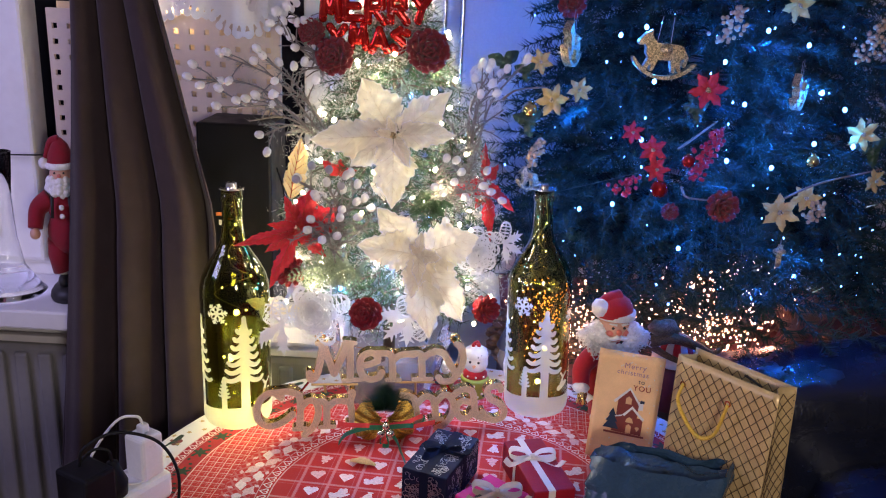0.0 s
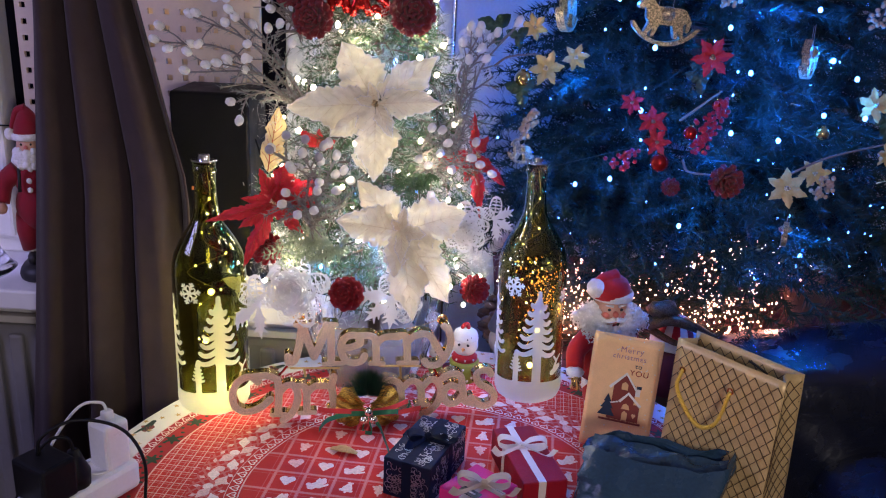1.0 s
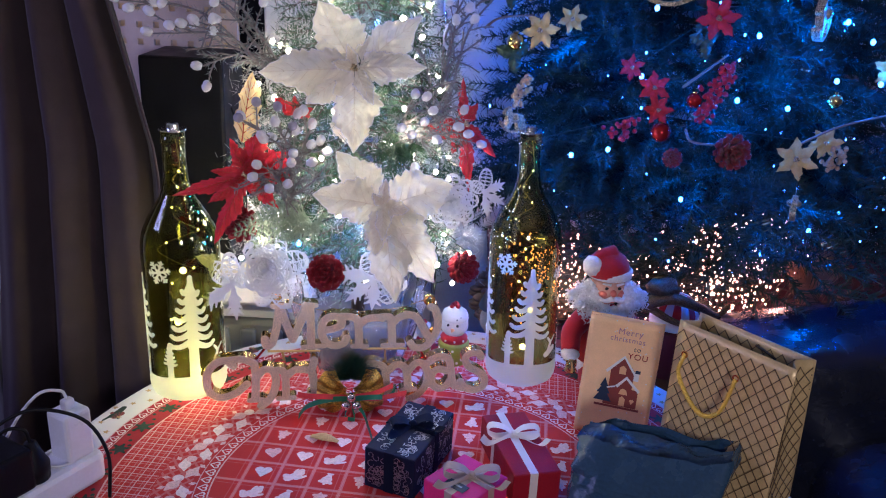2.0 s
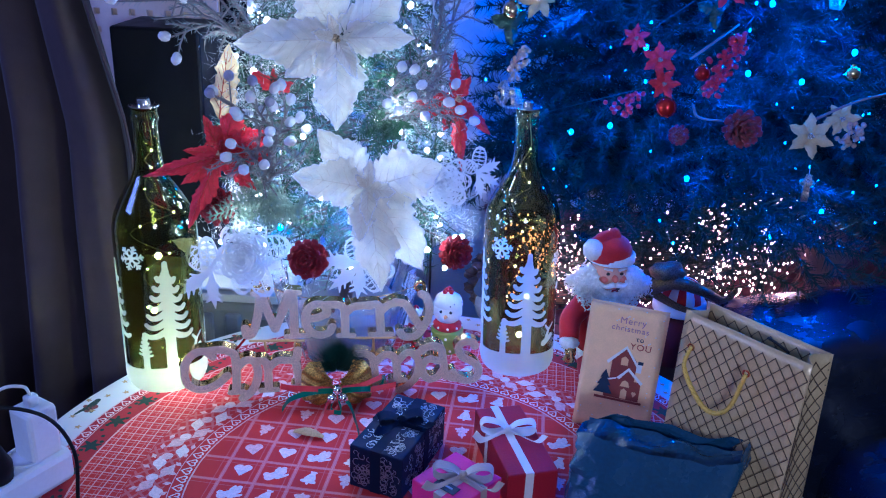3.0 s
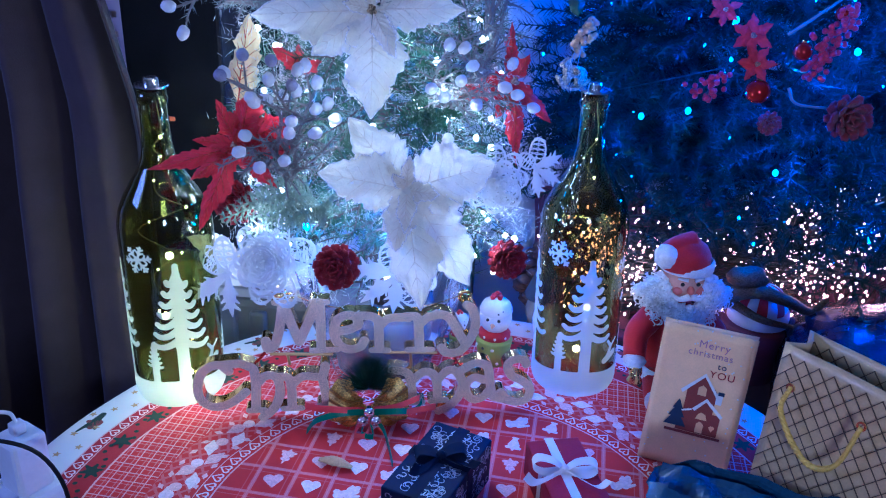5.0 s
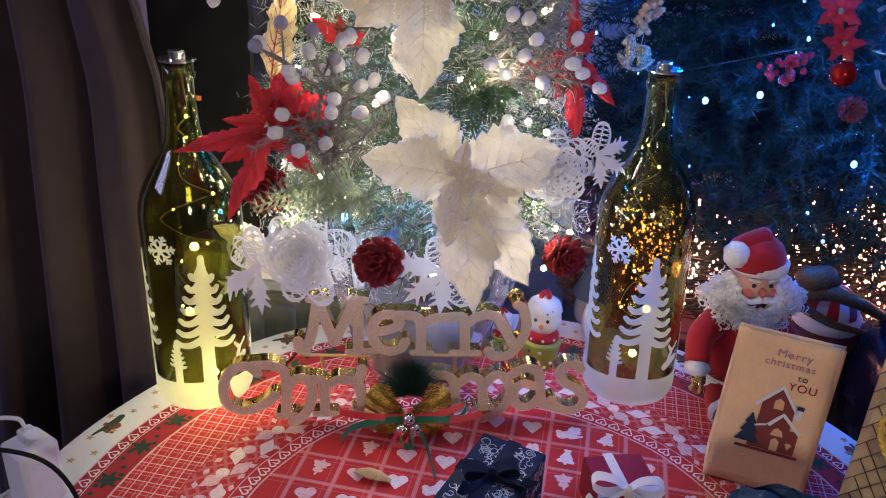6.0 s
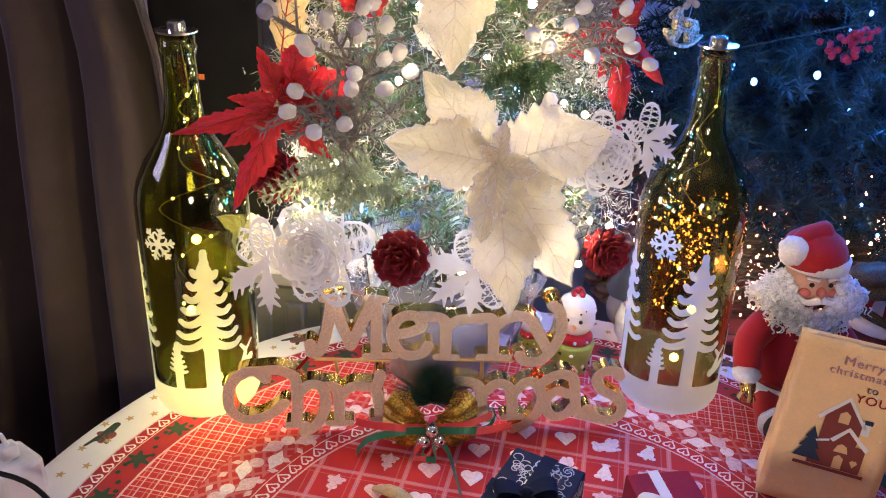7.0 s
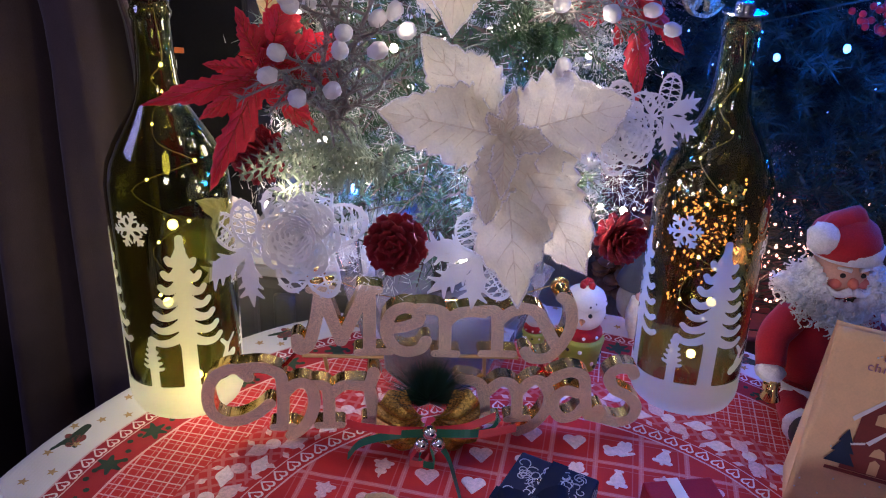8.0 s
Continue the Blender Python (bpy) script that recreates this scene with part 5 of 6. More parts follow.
# striped globe ornament on a maroon pot, wrapped with a glittered branch
orn = thing("globe_ornament", "red and white striped globe on a maroon pot with glittered branch", "ornament", pose(.425, 1.42, .705))
part("pot", Geo().lathe([(0, 0), (.036, 0), (.044, .075), (.042, .078), (0, .078)], 28), maroon, orn, smooth=True)
part("collar", Geo().lathe([(.034, .078), (.038, .080), (.038, .094), (.033, .098), (0, .098)], 28), white_plastic, orn, smooth=True)
for i in range(16):
    gd = Geo()
    a0, a1 = 2 * math.pi * i / 16, 2 * math.pi * (i + 1) / 16
    gd.sheet(lambda u, v, a0=a0, a1=a1: (.034 * math.cos(v * 1.5) * math.cos(a0 + (a1 - a0) * u), .034 * math.cos(v * 1.5) * math.sin(a0 + (a1 - a0) * u), .098 + .032 * math.sin(v * 1.5)), 3, 8)
    part("stripe", gd, felt_red if i % 2 else white_plastic, orn, smooth=True)
part("branch", Geo().tube(smooth_line([(-.055, -.02, .118), (-.02, -.035, .135), (.02, -.036, .125), (.055, -.02, .105), (.075, -.01, .118)]), (.011, .004), 10).tube(smooth_line([(-.05, -.02, .115), (-.01, -.04, .100), (.04, -.035, .088)]), (.007, .003), 8)
     .ball((-.030, -.025, .148), (.026, .016, .014), 0, 14, 9, .3, 2), glitter("bark_glitter", (.16, .11, .06), .4, 900, .5), orn, "brown glittered branch", smooth=True)

# ---------------------------------------------------------------- trees
for q in (bulb_warm, bulb_yellow, bulb_blue, bulb_pink):
    q.cycles.emission_sampling = "NONE"


def needles(line, per_m, length, r, spread=.9, lift=0.0):
    """Bases and tips of needles round a twig."""
    p = np.array([tuple(q) for q in line])
    seg = np.linalg.norm(np.diff(p, axis=0), axis=1)
    n = max(3, int(seg.sum() * per_m))
    t = r.uniform(.06, 1, n) * (len(p) - 1)
    i = np.minimum(t.astype(int), len(p) - 2)
    f = (t - i)[:, None]
    base = p[i] * (1 - f) + p[i + 1] * f
    d = (p[i + 1] - p[i])
    d /= np.linalg.norm(d, axis=1, keepdims=True) + 1e-9
    side = r.normal(size=(n, 3))
    side -= d * (side * d).sum(1, keepdims=True)
    side /= np.linalg.norm(side, axis=1, keepdims=True) + 1e-9
    tip = base + (d * (1 - spread * .55) + side * spread + np.array([0, 0, lift])) * (length * r.uniform(.6, 1.15, (n, 1)))
    return base, tip


def branch_lines(r, origin, ang, length, rise, droop, twigs):
    """A drooping branch and its side twigs."""
    d = np.array([math.cos(ang), math.sin(ang), 0])
    s = np.array([-d[1], d[0], 0])
    main = [np.array(origin) + d * length * t + np.array([0, 0, rise * length * t - droop * length * t * t]) + s * .04 * length * math.sin(t * 3 + ang * 7) for t in np.linspace(0, 1, 7)]
    out = [main]
    for k in range(twigs):
        t = .30 + .65 * (k + r.uniform(0, .6)) / twigs
        p = main[min(6, int(t * 6))]
        sg = 1 if k % 2 else -1
        q = d * .75 + s * sg * r.uniform(.5, .9) + np.array([0, 0, r.uniform(-.25, .35)])
        tl = length * r.uniform(.28, .45) * (1.15 - .5 * t)
        out.append([p + q * tl * u + np.array([0, 0, -.15 * tl * u * u]) for u in np.linspace(0, 1, 4)])
    return out


def small_tree():
    ob = thing("small_christmas_tree", "small flocked tabletop Christmas tree glowing with warm lights", "christmas tree", pose(*TREE))
    r = np.random.RandomState(11)
    part("trunk", Geo().tube([(0, 0, .06), (0, 0, .35), (.004, 0, .70)], (.010, .004), 10), dark_wood, ob, smooth=True)
    part("pot", Geo().lathe([(0, .001), (.045, .001), (.058, .05), (.062, .085), (.056, .086), (0, .080)], 32), mat("grey_pot", (.14, .13, .15), .4, var=.1), ob, smooth=True)

    def wrap(u, v):
        a = u * 2 * math.pi
        rr = .060 + .030 * v + .008 * math.sin(a * 13 + v * 3) * (.3 + v) + .004 * noise.noise((a * 4, v * 4, 2))
        return (rr * math.cos(a), rr * math.sin(a), .002 + .115 * v)
    w = part("clear_wrap", Geo().sheet(wrap, 120, 10), clear_wrap, ob, "crinkled clear wrapping", smooth=True)
    w.visible_shadow = False
    tin = Geo()
    for i in range(160):
        t = (i + .5) / 160
        z = .165 + .48 * t
        ang = i * 2.39996 + r.uniform(-.2, .2)
        L_ = (.168 - .05 * t - .075 * max(0, t - .55) / .45) * r.uniform(.82, 1.05)
        if t < .28 and math.sin(ang) < .2:
            L_ *= .62 + .38 * t / .28
        g = Geo()
        for k, ln in enumerate(branch_lines(r, (0, 0, z), ang, L_, .12, .42, 5)):
            g.tube(ln, (.0016, .0007), 4)
            b, tp = needles(ln[1:] if k == 0 else ln, 760, .019, r)
            g.spikes(b, tp, np.full(len(b), .00062), 2 if r.rand() < .20 else 1)
        part("branch", g, [twig_dark, needle_green, needle_frost], ob)
    for i in range(640):
        t = i / 640
        z, a = .15 + .47 * t, t * 2 * math.pi * 8.5
        rr = (.150 - .05 * t - .06 * max(0, t - .55) / .45) * (1 + .10 * math.sin(i * .37))
        c = np.array([rr * math.cos(a), rr * math.sin(a), z + .012 * math.sin(i * .21)])
        n = 20
        d = r.normal(size=(n, 3))
        d /= np.linalg.norm(d, axis=1, keepdims=True)
        o = c + r.normal(size=(n, 3)) * .011
        tin.spikes(o, o + d * r.uniform(.006, .014, (n, 1)), np.full(n, .00030))
    tagged(part("tinsel", tin, tinsel_white, ob, "white shimmering tinsel"), kind="stuff")
    lights = thing("fairy_lights", "warm white and blue fairy lights wound through the small tree", "fairy lights", pose(*TREE))
    bulb = Geo().ball((0, 0, 0), (.0031, .0031, .0040), nu=10, nv=7).mesh("bulb", bulb_warm, True)
    pts = []
    for i in range(120):
        t = i / 120
        a = t * 2 * math.pi * 7.2
        rr = (.150 - .045 * t - .06 * max(0, t - .55) / .45) * r.uniform(.72, 1.08)
        p = Vector((rr * math.cos(a), rr * math.sin(a), .135 + .50 * t + r.uniform(-.015, .015)))
        pts.append(p)
        part("bulb", bulb, None, lights, m=Matrix.Translation(p) @ pose(0, 0, 0, r.uniform(0, 90), r.uniform(0, 90), 0))
    # blue bulbs added where the tree's extra blue lamps stand
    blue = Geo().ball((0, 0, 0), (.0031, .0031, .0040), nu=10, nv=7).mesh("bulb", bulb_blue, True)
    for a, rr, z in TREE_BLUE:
        part("bulb", blue, None, lights, "added blue bulb", m=Matrix.Translation((rr * math.cos(radians(a)), rr * math.sin(radians(a)), z - TREE.z + .006)))
    part("cable", Geo().tube(pts, .0007, 4), wire_green, lights)


small_tree()


def big_tree():
    ob = thing("christmas_tree", "tall dark green Christmas tree hung with blue lights", "christmas tree", pose(*BIG))
    r = np.random.RandomState(7)
    part("trunk", Geo().tube([(0, 0, 0), (0, 0, .6), (.01, 0, 1.5)], (.022, .008), 12), dark_wood, ob, smooth=True)
    part("foot", Geo().box((-.16, -.02, 0), (.16, .02, .03), .004).box((-.02, -.16, .0), (.02, .16, .029), .004), dark_wood, ob)
    teal = mat("needle_teal", (.022, .055, .065), .2, .4, var=.3, scale=30, island=.8)
    tips = []
    for i in range(400):
        t = ((i * .618034) % 1) if i < 330 else 0
        z = .17 + 1.15 * t if i < 330 else .15 + .10 * ((i * .618) % 1)
        ang = -math.pi / 2 + (((i * .7548777) % 1) - .5) * 2 * math.pi * .80
        L_ = (.47 - .26 * t) * r.uniform(.72, 1.05) * (.9 if i >= 330 else 1)
        z0 = z + .04
        # keep clear of the room's walls
        if BIG.y + math.sin(ang) * L_ > 2.06:
            L_ = (2.06 - BIG.y) / math.sin(ang)
        g = Geo()
        for k, ln in enumerate(branch_lines(r, (0, 0, z0), ang, L_, .16, .34, 8)):
            g.tube(ln, (.0030 if k == 0 else .0014, .0009), 4)
            b, tp = needles(ln[1:] if k == 0 else ln, 640, .023, r, .8)
            g.spikes(b, tp, np.full(len(b), .0011), 1 if r.rand() < .80 else 2)
            tips.append(ln[-1])
        part("branch", g, [needle_dark, needle_dark, teal], ob)
    lights = thing("fairy_lights", "blue fairy lights spread over the tall tree", "fairy lights", pose(*BIG))
    bulb = Geo().ball((0, 0, 0), (.0020, .0020, .0028), nu=10, nv=7).mesh("bulb", bulb_blue, True)
    big = [p for p in tips if p[1] < -.05]
    r.shuffle(big)
    for p in big[:190]:
        part("bulb", bulb, None, lights, m=Matrix.Translation(Vector(p) * .985 + Vector((0, -.004, .004))) @ Matrix.Scale(r.uniform(.35, 1.0), 4))
    order = sorted(big[:110], key=lambda p: (round(p[2] * 8), p[0]))
    part("cable", Geo().tube([Vector(p) * .97 for p in order], .0009, 4), wire_green, lights)
    for x, y, z in BLUE_BULBS:
        part("bulb", Geo().ball((0, 0, 0), (.0033, .0033, .0040), nu=12, nv=9), bulb_blue, lights, smooth=True, m=Matrix.Translation(Vector((x, y, z)) - BIG))


big_tree()

# low sideboard behind the table that carries the tall tree
sb = thing("sideboard", "low dark sideboard covered by a plum cloth", "sideboard", pose(.62, 1.78, 0))
part("body", Geo().box((-.46, -.27, .02), (.46, .32, .69), .006), dark_wood, sb)
part("cover", Geo().box((-.47, -.285, .6905), (.47, .32, .6985), .003), mat("plum_cloth", (.17, .06, .08), .9, var=.25, scale=40, bump=.0006), sb)
heap = thing("fairy_lights", "heap of orange-pink fairy lights below the tall tree", "fairy lights", pose(.47, 1.585, .70))
r = random.Random(6)
bulb = Geo().ball((0, 0, 0), (.0019, .0019, .0024), nu=8, nv=6).mesh("bulb", bulb_pink, True)
cable, pts = Geo(), []
far_bulbs = Geo()
for i in range(1000):
    a, b = r.uniform(0, 1), r.uniform(0, 1)
    cx, hh = r.choice([(-.24, .15), (-.22, .12), (-.12, .12), (.03, .19), (.06, .20), (.09, .16), (-.02, .14)])
    p = (cx + r.gauss(0, .034), r.gauss(-.055, .03), max(.006, hh * (1.15 - abs(r.gauss(0, .45)))))
    pts.append(p)
    if i < 300:
        part("bulb", bulb, None, heap, m=Matrix.Translation(p))
    else:
        far_bulbs.ball(p, (.0015, .0015, .0019), 0, 6, 4)
for k in range(0, 415, 6):
    cable.tube(smooth_line(pts[k:k + 6], 4), .0009, 4)
tagged(part("cable", cable, wire_green, heap), kind="stuff")
tagged(part("bulbs", far_bulbs, bulb_pink, heap, "tiny orange-pink bulbs"), kind="stuff")
tw = Geo()
for i in range(60):
    x = r.uniform(-.26, .22)
    q = Vector((x, r.uniform(-.06, .04), 0))
    tw.tube(smooth_line([q, q + Vector((r.uniform(-.05, .05), -.01, .06)), q + Vector((r.uniform(-.10, .10), -.02, r.uniform(.08, .19)))]), (.0022, .0008), 5)
solid("twig_bundle", tw, twig_dark, "dark twigs and cones among the heaped lights", "twigs", pose(.48, 1.60, .70), kind="stuff")
gb = Geo()
for i in range(420):
    a = r.gauss(0, .45)
    o = Vector((r.gauss(0, .006), r.gauss(0, .006), 0))
    gb.tube([o, o + Vector((math.sin(a) * .03, -.004, .05)), o + Vector((math.sin(a) * .06, -.008, .085 + r.uniform(0, .02)))], (.0006, .0003), 3)
solid("straw_tuft", gb, mat("straw", (.30, .16, .10), .6, var=.2, scale=60), "reddish straw tuft beside the lights", "straw", pose(.66, 1.52, .78))
gp = Geo()
for i in range(60):
    a, z = i * 2.4, .01 + .10 * i / 60
    rr = .040 * math.sin(math.pi * (.12 + .8 * i / 60))
    gp.ball((rr * math.cos(a), rr * math.sin(a), z), (.012, .012, .006), 0, 8, 6, .3, i)
for x, y, s in ((.16, 1.545, 1.0), (.245, 1.56, .75), (.74, 1.54, .9)):
    solid("pine_cone", gp, mat("cone_brown", (.12, .07, .045), .6, var=.3, scale=60), "large brown glittered pine cone behind the table", "pine cone", pose(x, y, .70) @ Matrix.Scale(s, 4), "pine cones", smooth=True)
gob = Geo().ball((0, 0, .045), (.026, .024, .03), 0, 16, 11, .1, 1).lathe([(0, .145), (.010, .12), (.030, .072), (.028, .068), (0, .07)], 18, 1).ball((0, -.028, .066), .007, 2, 10, 7).ball((0, -.022, .035), (.014, .012, .032), 3, 12, 9, .3, 2)
solid("gnome_figurine", gob, [mat("grey_felt", (.25, .24, .25), .9, var=.2, scale=80), mat("navy_felt", (.05, .06, .10), .9, var=.2, scale=80), skin, fur], "small grey figurine with pointed cap behind the bottle", "figurine", pose(.148, 1.395, .7508) @ Matrix.Scale(.8, 4), smooth=True)


# black leather armchair
def armchair():
    ob = thing("armchair", "glossy black leather armchair beside the table", "armchair", pose(.93, 1.27, 0))

    def pad(lo, hi, c, seed):
        g = Geo().box(lo, hi, c)
        bm = bmesh.new()
        me = g.mesh("pad", black_leather)
        bm.from_mesh(me)
        bpy.data.meshes.remove(me)
        bmesh.ops.subdivide_edges(bm, edges=bm.edges[:], cuts=5, use_grid_fill=True)
        for _ in range(6):
            bmesh.ops.smooth_vert(bm, verts=bm.verts[:], factor=.5, use_axis_x=True, use_axis_y=True, use_axis_z=True)
        for p in bm.verts:
            p.co += Vector((0, 0, 1)) * .014 * noise.noise(p.co * 7 + Vector((seed, 0, 0))) + Vector((1, 0, 0)) * .010 * noise.noise(p.co * 9 + Vector((0, seed, 0)))
        q = Geo()
        bm.verts.index_update()
        q.add([p.co.copy() for p in bm.verts], [[p.index for p in f.verts] for f in bm.faces])
        bm.free()
        return q
    part("arm", pad((-.34, -.36, .08), (-.12, .16, .72), .07, 1), black_leather, ob, smooth=True)
    part("backrest", pad((-.37, -.04, .10), (.34, .18, .90), .08, 2), black_leather, ob, smooth=True, m=pose(0, 0, -.01, 0, -9, 0))
    part("seat", pad((-.12, -.42, .08), (.34, .05, .47), .06, 3), black_leather, ob, smooth=True)
    part("base", Geo().box((-.33, -.40, .0), (.33, .2, .08), .01), black_plastic, ob)


armchair()


# ---------------------------------------------------------------- flowers and sprays
def petal_mesh(L_, W, curl, seed, wave=.012, cup=.0, nu=30, nv=12, lobes=.10):
    """One petal along x: pointed, folded at the mid vein, with side veins, a toothed wavy rim and a curl."""
    top = .40 ** .72 * .60 ** 1.08

    def fn(u, v):
        s = v * 2 - 1
        prof = max((u ** .72 * (1 - u) ** 1.08) / top if 0 < u < 1 else 0, .10 * (1 - u))
        tooth = ((u * 9 + seed + .37 * (s > 0)) % 1) - .5
        edge = 1 + lobes * (.55 * math.sin(u * 13 + seed * 2 + (s > 0) * 1.9) + 1.1 * tooth) * abs(s) ** 3
        w = W / 2 * prof * edge
        a = abs(s)
        vein = math.sin((u * .95 - a * .34 * W / L_ * 2) * 46 + seed)
        z = (-curl * L_ * u * u - .30 * w * a * a + .10 * w * math.exp(-(a * 5) ** 2)
             + wave * a ** 2 * (math.sin(u * 10 + seed * 2 + (s > 0) * 1.7) + .5 * math.sin(u * 23 + seed + (s > 0))) * prof
             + .030 * W * vein * prof * min(1, a * 3) + .085 * W * noise.noise((u * 5 + seed, s * 2.2, seed)) * prof + .045 * W * noise.noise((u * 13, s * 6, seed + 5)) * prof + cup * a * a * L_ * .2)
        return (L_ * (u + .012 * a * math.sin(u * 17 + seed)), s * w + .06 * L_ * math.sin(seed * 3.1) * u * u, z)
    return Geo().sheet(fn, nu, nv)


def poinsettia(name, label, m, spec, material, centre_mat, edge=None, group="", centre=.008, seed=0):
    """spec: (angle, length, width, tilt, curl) for each petal."""
    ob = thing(name, label, "artificial flower", m, group)
    nu, nv = (40, 16) if spec[0][1] > .032 else (14, 6)
    for k, (a, L_, W, tilt, curl) in enumerate(spec):
        mx = pose(0, 0, .0012 * k, 0, 0, a) @ pose(0, 0, 0, 0, -tilt, 0)
        pg = petal_mesh(L_, W, curl, seed + k * 1.7, wave=.14 * W, nu=nu, nv=nv, lobes=.30 if material is petal_red else .20)
        pt = part("petal", pg, material, ob, m=mx, smooth=True)
        if nu > 20 and material is not petal_gold:
            vein, at = Geo(), lambda u, v: Vector(pg.v[min(nv, max(0, round(v * nv))) * (nu + 1) + min(nu, round(u * nu))]) + Vector((0, 0, .0003))
            vein.tube([at(u / 12, .5) for u in range(12)], (.0008, .0002), 5)
            for q in (.12, .24, .36, .48, .60, .72):
                for sd in (-1, 1):
                    vein.tube([at(q + .05 * h, .5 + sd * .115 * h) for h in range(4)], (.0005, .0002), 4)
            part("vein", vein, vein_white if material is petal_white else vein_red, pt, smooth=True)
        if edge:
            rims = Geo()
            for row in (0, nv):
                rims.tube([Vector(pg.v[row * (nu + 1) + i]) for i in range(6, nu + 1)], .0007, 5)
            part("glitter_edge", rims, edge, pt)
    if centre:
        g, r = Geo(), random.Random(seed)
        for i in range(7):
            a = i * 2.4
            rr = centre * .7 * math.sqrt(i / 7)
            g.ball((rr * math.cos(a), rr * math.sin(a), .010 + .003 * r.random()), .0022, 0, 8, 6)
        part("flower_centre", g, centre_mat, ob, smooth=True)
    return ob


# two large white poinsettias
poinsettia("poinsettia", "large cream poinsettia with silver glitter edges", facing((-.034, 1.172, 1.184), (.0, -1, .20)),
           [(122, .084, .056, 6, .25), (37, .090, .044, 8, .20), (214, .066, .036, 8, .20), (185, .106, .048, 10, .16), (6, .078, .034, 14, .22), (-86, .090, .052, 8, .16), (-58, .046, .018, 26, .2), (100, .030, .012, 40, .1), (165, .028, .012, 42, .1)],
           petal_white, gold_glitter, petal_edge, "large white flowers", .005, seed=1)
poinsettia("poinsettia", "large cream poinsettia drooping over the sign", facing((.007, 1.108, 1.047), (.03, -1, .28)),
           [(135, .078, .044, 4, .30), (22, .078, .058, 6, .14), (-52, .100, .052, 5, .16), (-81, .104, .050, 8, .12), (170, .076, .046, 10, .18), (-101, .054, .027, 14, .14), (-4, .026, .018, 40, .5), (-86, .036, .016, 32, .25), (88, .036, .012, 40, .1), (128, .024, .010, 48, .1)],
           petal_white, petal_white, petal_edge, "large white flowers", .003, seed=4)
# red poinsettias at both sides
poinsettia("poinsettia", "red glittered poinsettia bending towards the bottle", facing((-.149, 1.142, 1.065), (-.12, -1, .22)),
           [(76, .052, .030, 14, .1), (120, .044, .020, 18, .1), (32, .058, .028, 8, .2), (3, .052, .024, 8, .2), (-46, .050, .022, 8, .2), (175, .040, .013, 16, .1), (-112, .086, .021, 14, .18), (-136, .052, .016, 22, .2), (203, .084, .016, 18, .25), (60, .024, .014, 40, .1), (230, .022, .012, 44, .1)],
           petal_red, gold_glitter, None, "red flowers", .004, seed=2)
poinsettia("poinsettia", "red poinsettia beside the tree, petals hanging", facing((.088, 1.256, 1.112), (.35, -1, .1)),
           [(196, .066, .026, 8, .2), (97, .056, .013, 10, .1), (-84, .084, .018, 8, .05), (-46, .060, .016, 10, .2), (-120, .040, .020, 20, .2), (60, .030, .014, 20, .1)],
           petal_red, gold_glitter, None, "red flowers", .004, seed=6)
poinsettia("poinsettia", "red petals tucked behind the frosted twigs", facing((-.105, 1.19, 1.125), (-.2, -1, .2)) @ Matrix.Scale(.62, 4), [(20, .045, .022, 25, .1), (140, .05, .024, 25, .1), (80, .04, .02, 30, .1)], petal_red, petal_red, None, "red flowers", 0, 3)
# cream leaf bows inside the tree, the first tinted with its golden light
poinsettia("ribbon_leaf", "long cream satin leaf with golden backlight in its colour", facing((-.185, 1.25, 1.075), (-.2, -1, 0)), [(78, .090, .034, 0, .0)], petal_golden_lit, petal_golden_lit, None, "cream leaves", 0, 5)
poinsettia("ribbon_leaf", "cream satin leaf at the edge of the tree", facing((-.185, 1.22, .915), (-.2, -1, .4)), [(170, .07, .026, 0, .1), (10, .05, .026, 0, .1)], petal_white, petal_white, None, "cream leaves", 0, 7)
poinsettia("ribbon_leaf", "cream leaves deep in the tree", facing((-.03, 1.185, 1.10), (0, -1, .3)), [(90, .04, .022, 10, .1), (150, .04, .022, 10, .1)], petal_white, petal_white, None, "cream leaves", 0, 9)


def lace_petal(L_, W, solid_=False):
    """A pierced paper petal along x."""
    st = [(arc(L_ * .55, 0, L_ * .43, 0, 360, 28, W / 2), .0011, .0011), ([(0, 0), (L_ * .15, 0)], .002, .0015)]
    if solid_:
        st = [([(0, 0), (L_ * .5, 0)], .0015, W * .33), ([(L_ * .98, 0), (L_ * .5, 0)], .0006, W * .33)] + [([(L_ * q, 0), (L_ * (q + .16), s * W * .46)], .0035, .0008) for q in (.3, .5, .66) for s in (-1, 1)]
    else:
        st += [([(L_ * .12, 0), (L_ * .97, 0)], .0007, .0007)]
        for q in (.3, .45, .6, .75, .88):
            for s in (-1, 1):
                hh = W / 2 * math.sqrt(max(0, 1 - ((q - .55) / .43) ** 2))
                st += [([(L_ * q, 0), (L_ * (q + .07), s * hh * .98)], .0006, .0006), ([(L_ * (q + .07), s * hh * .1), (L_ * (q - .03), s * hh)], .0005, .0005)]
    return field(st, -.004, L_ + .004, -W / 2 - .004, W / 2 + .004, .0008)


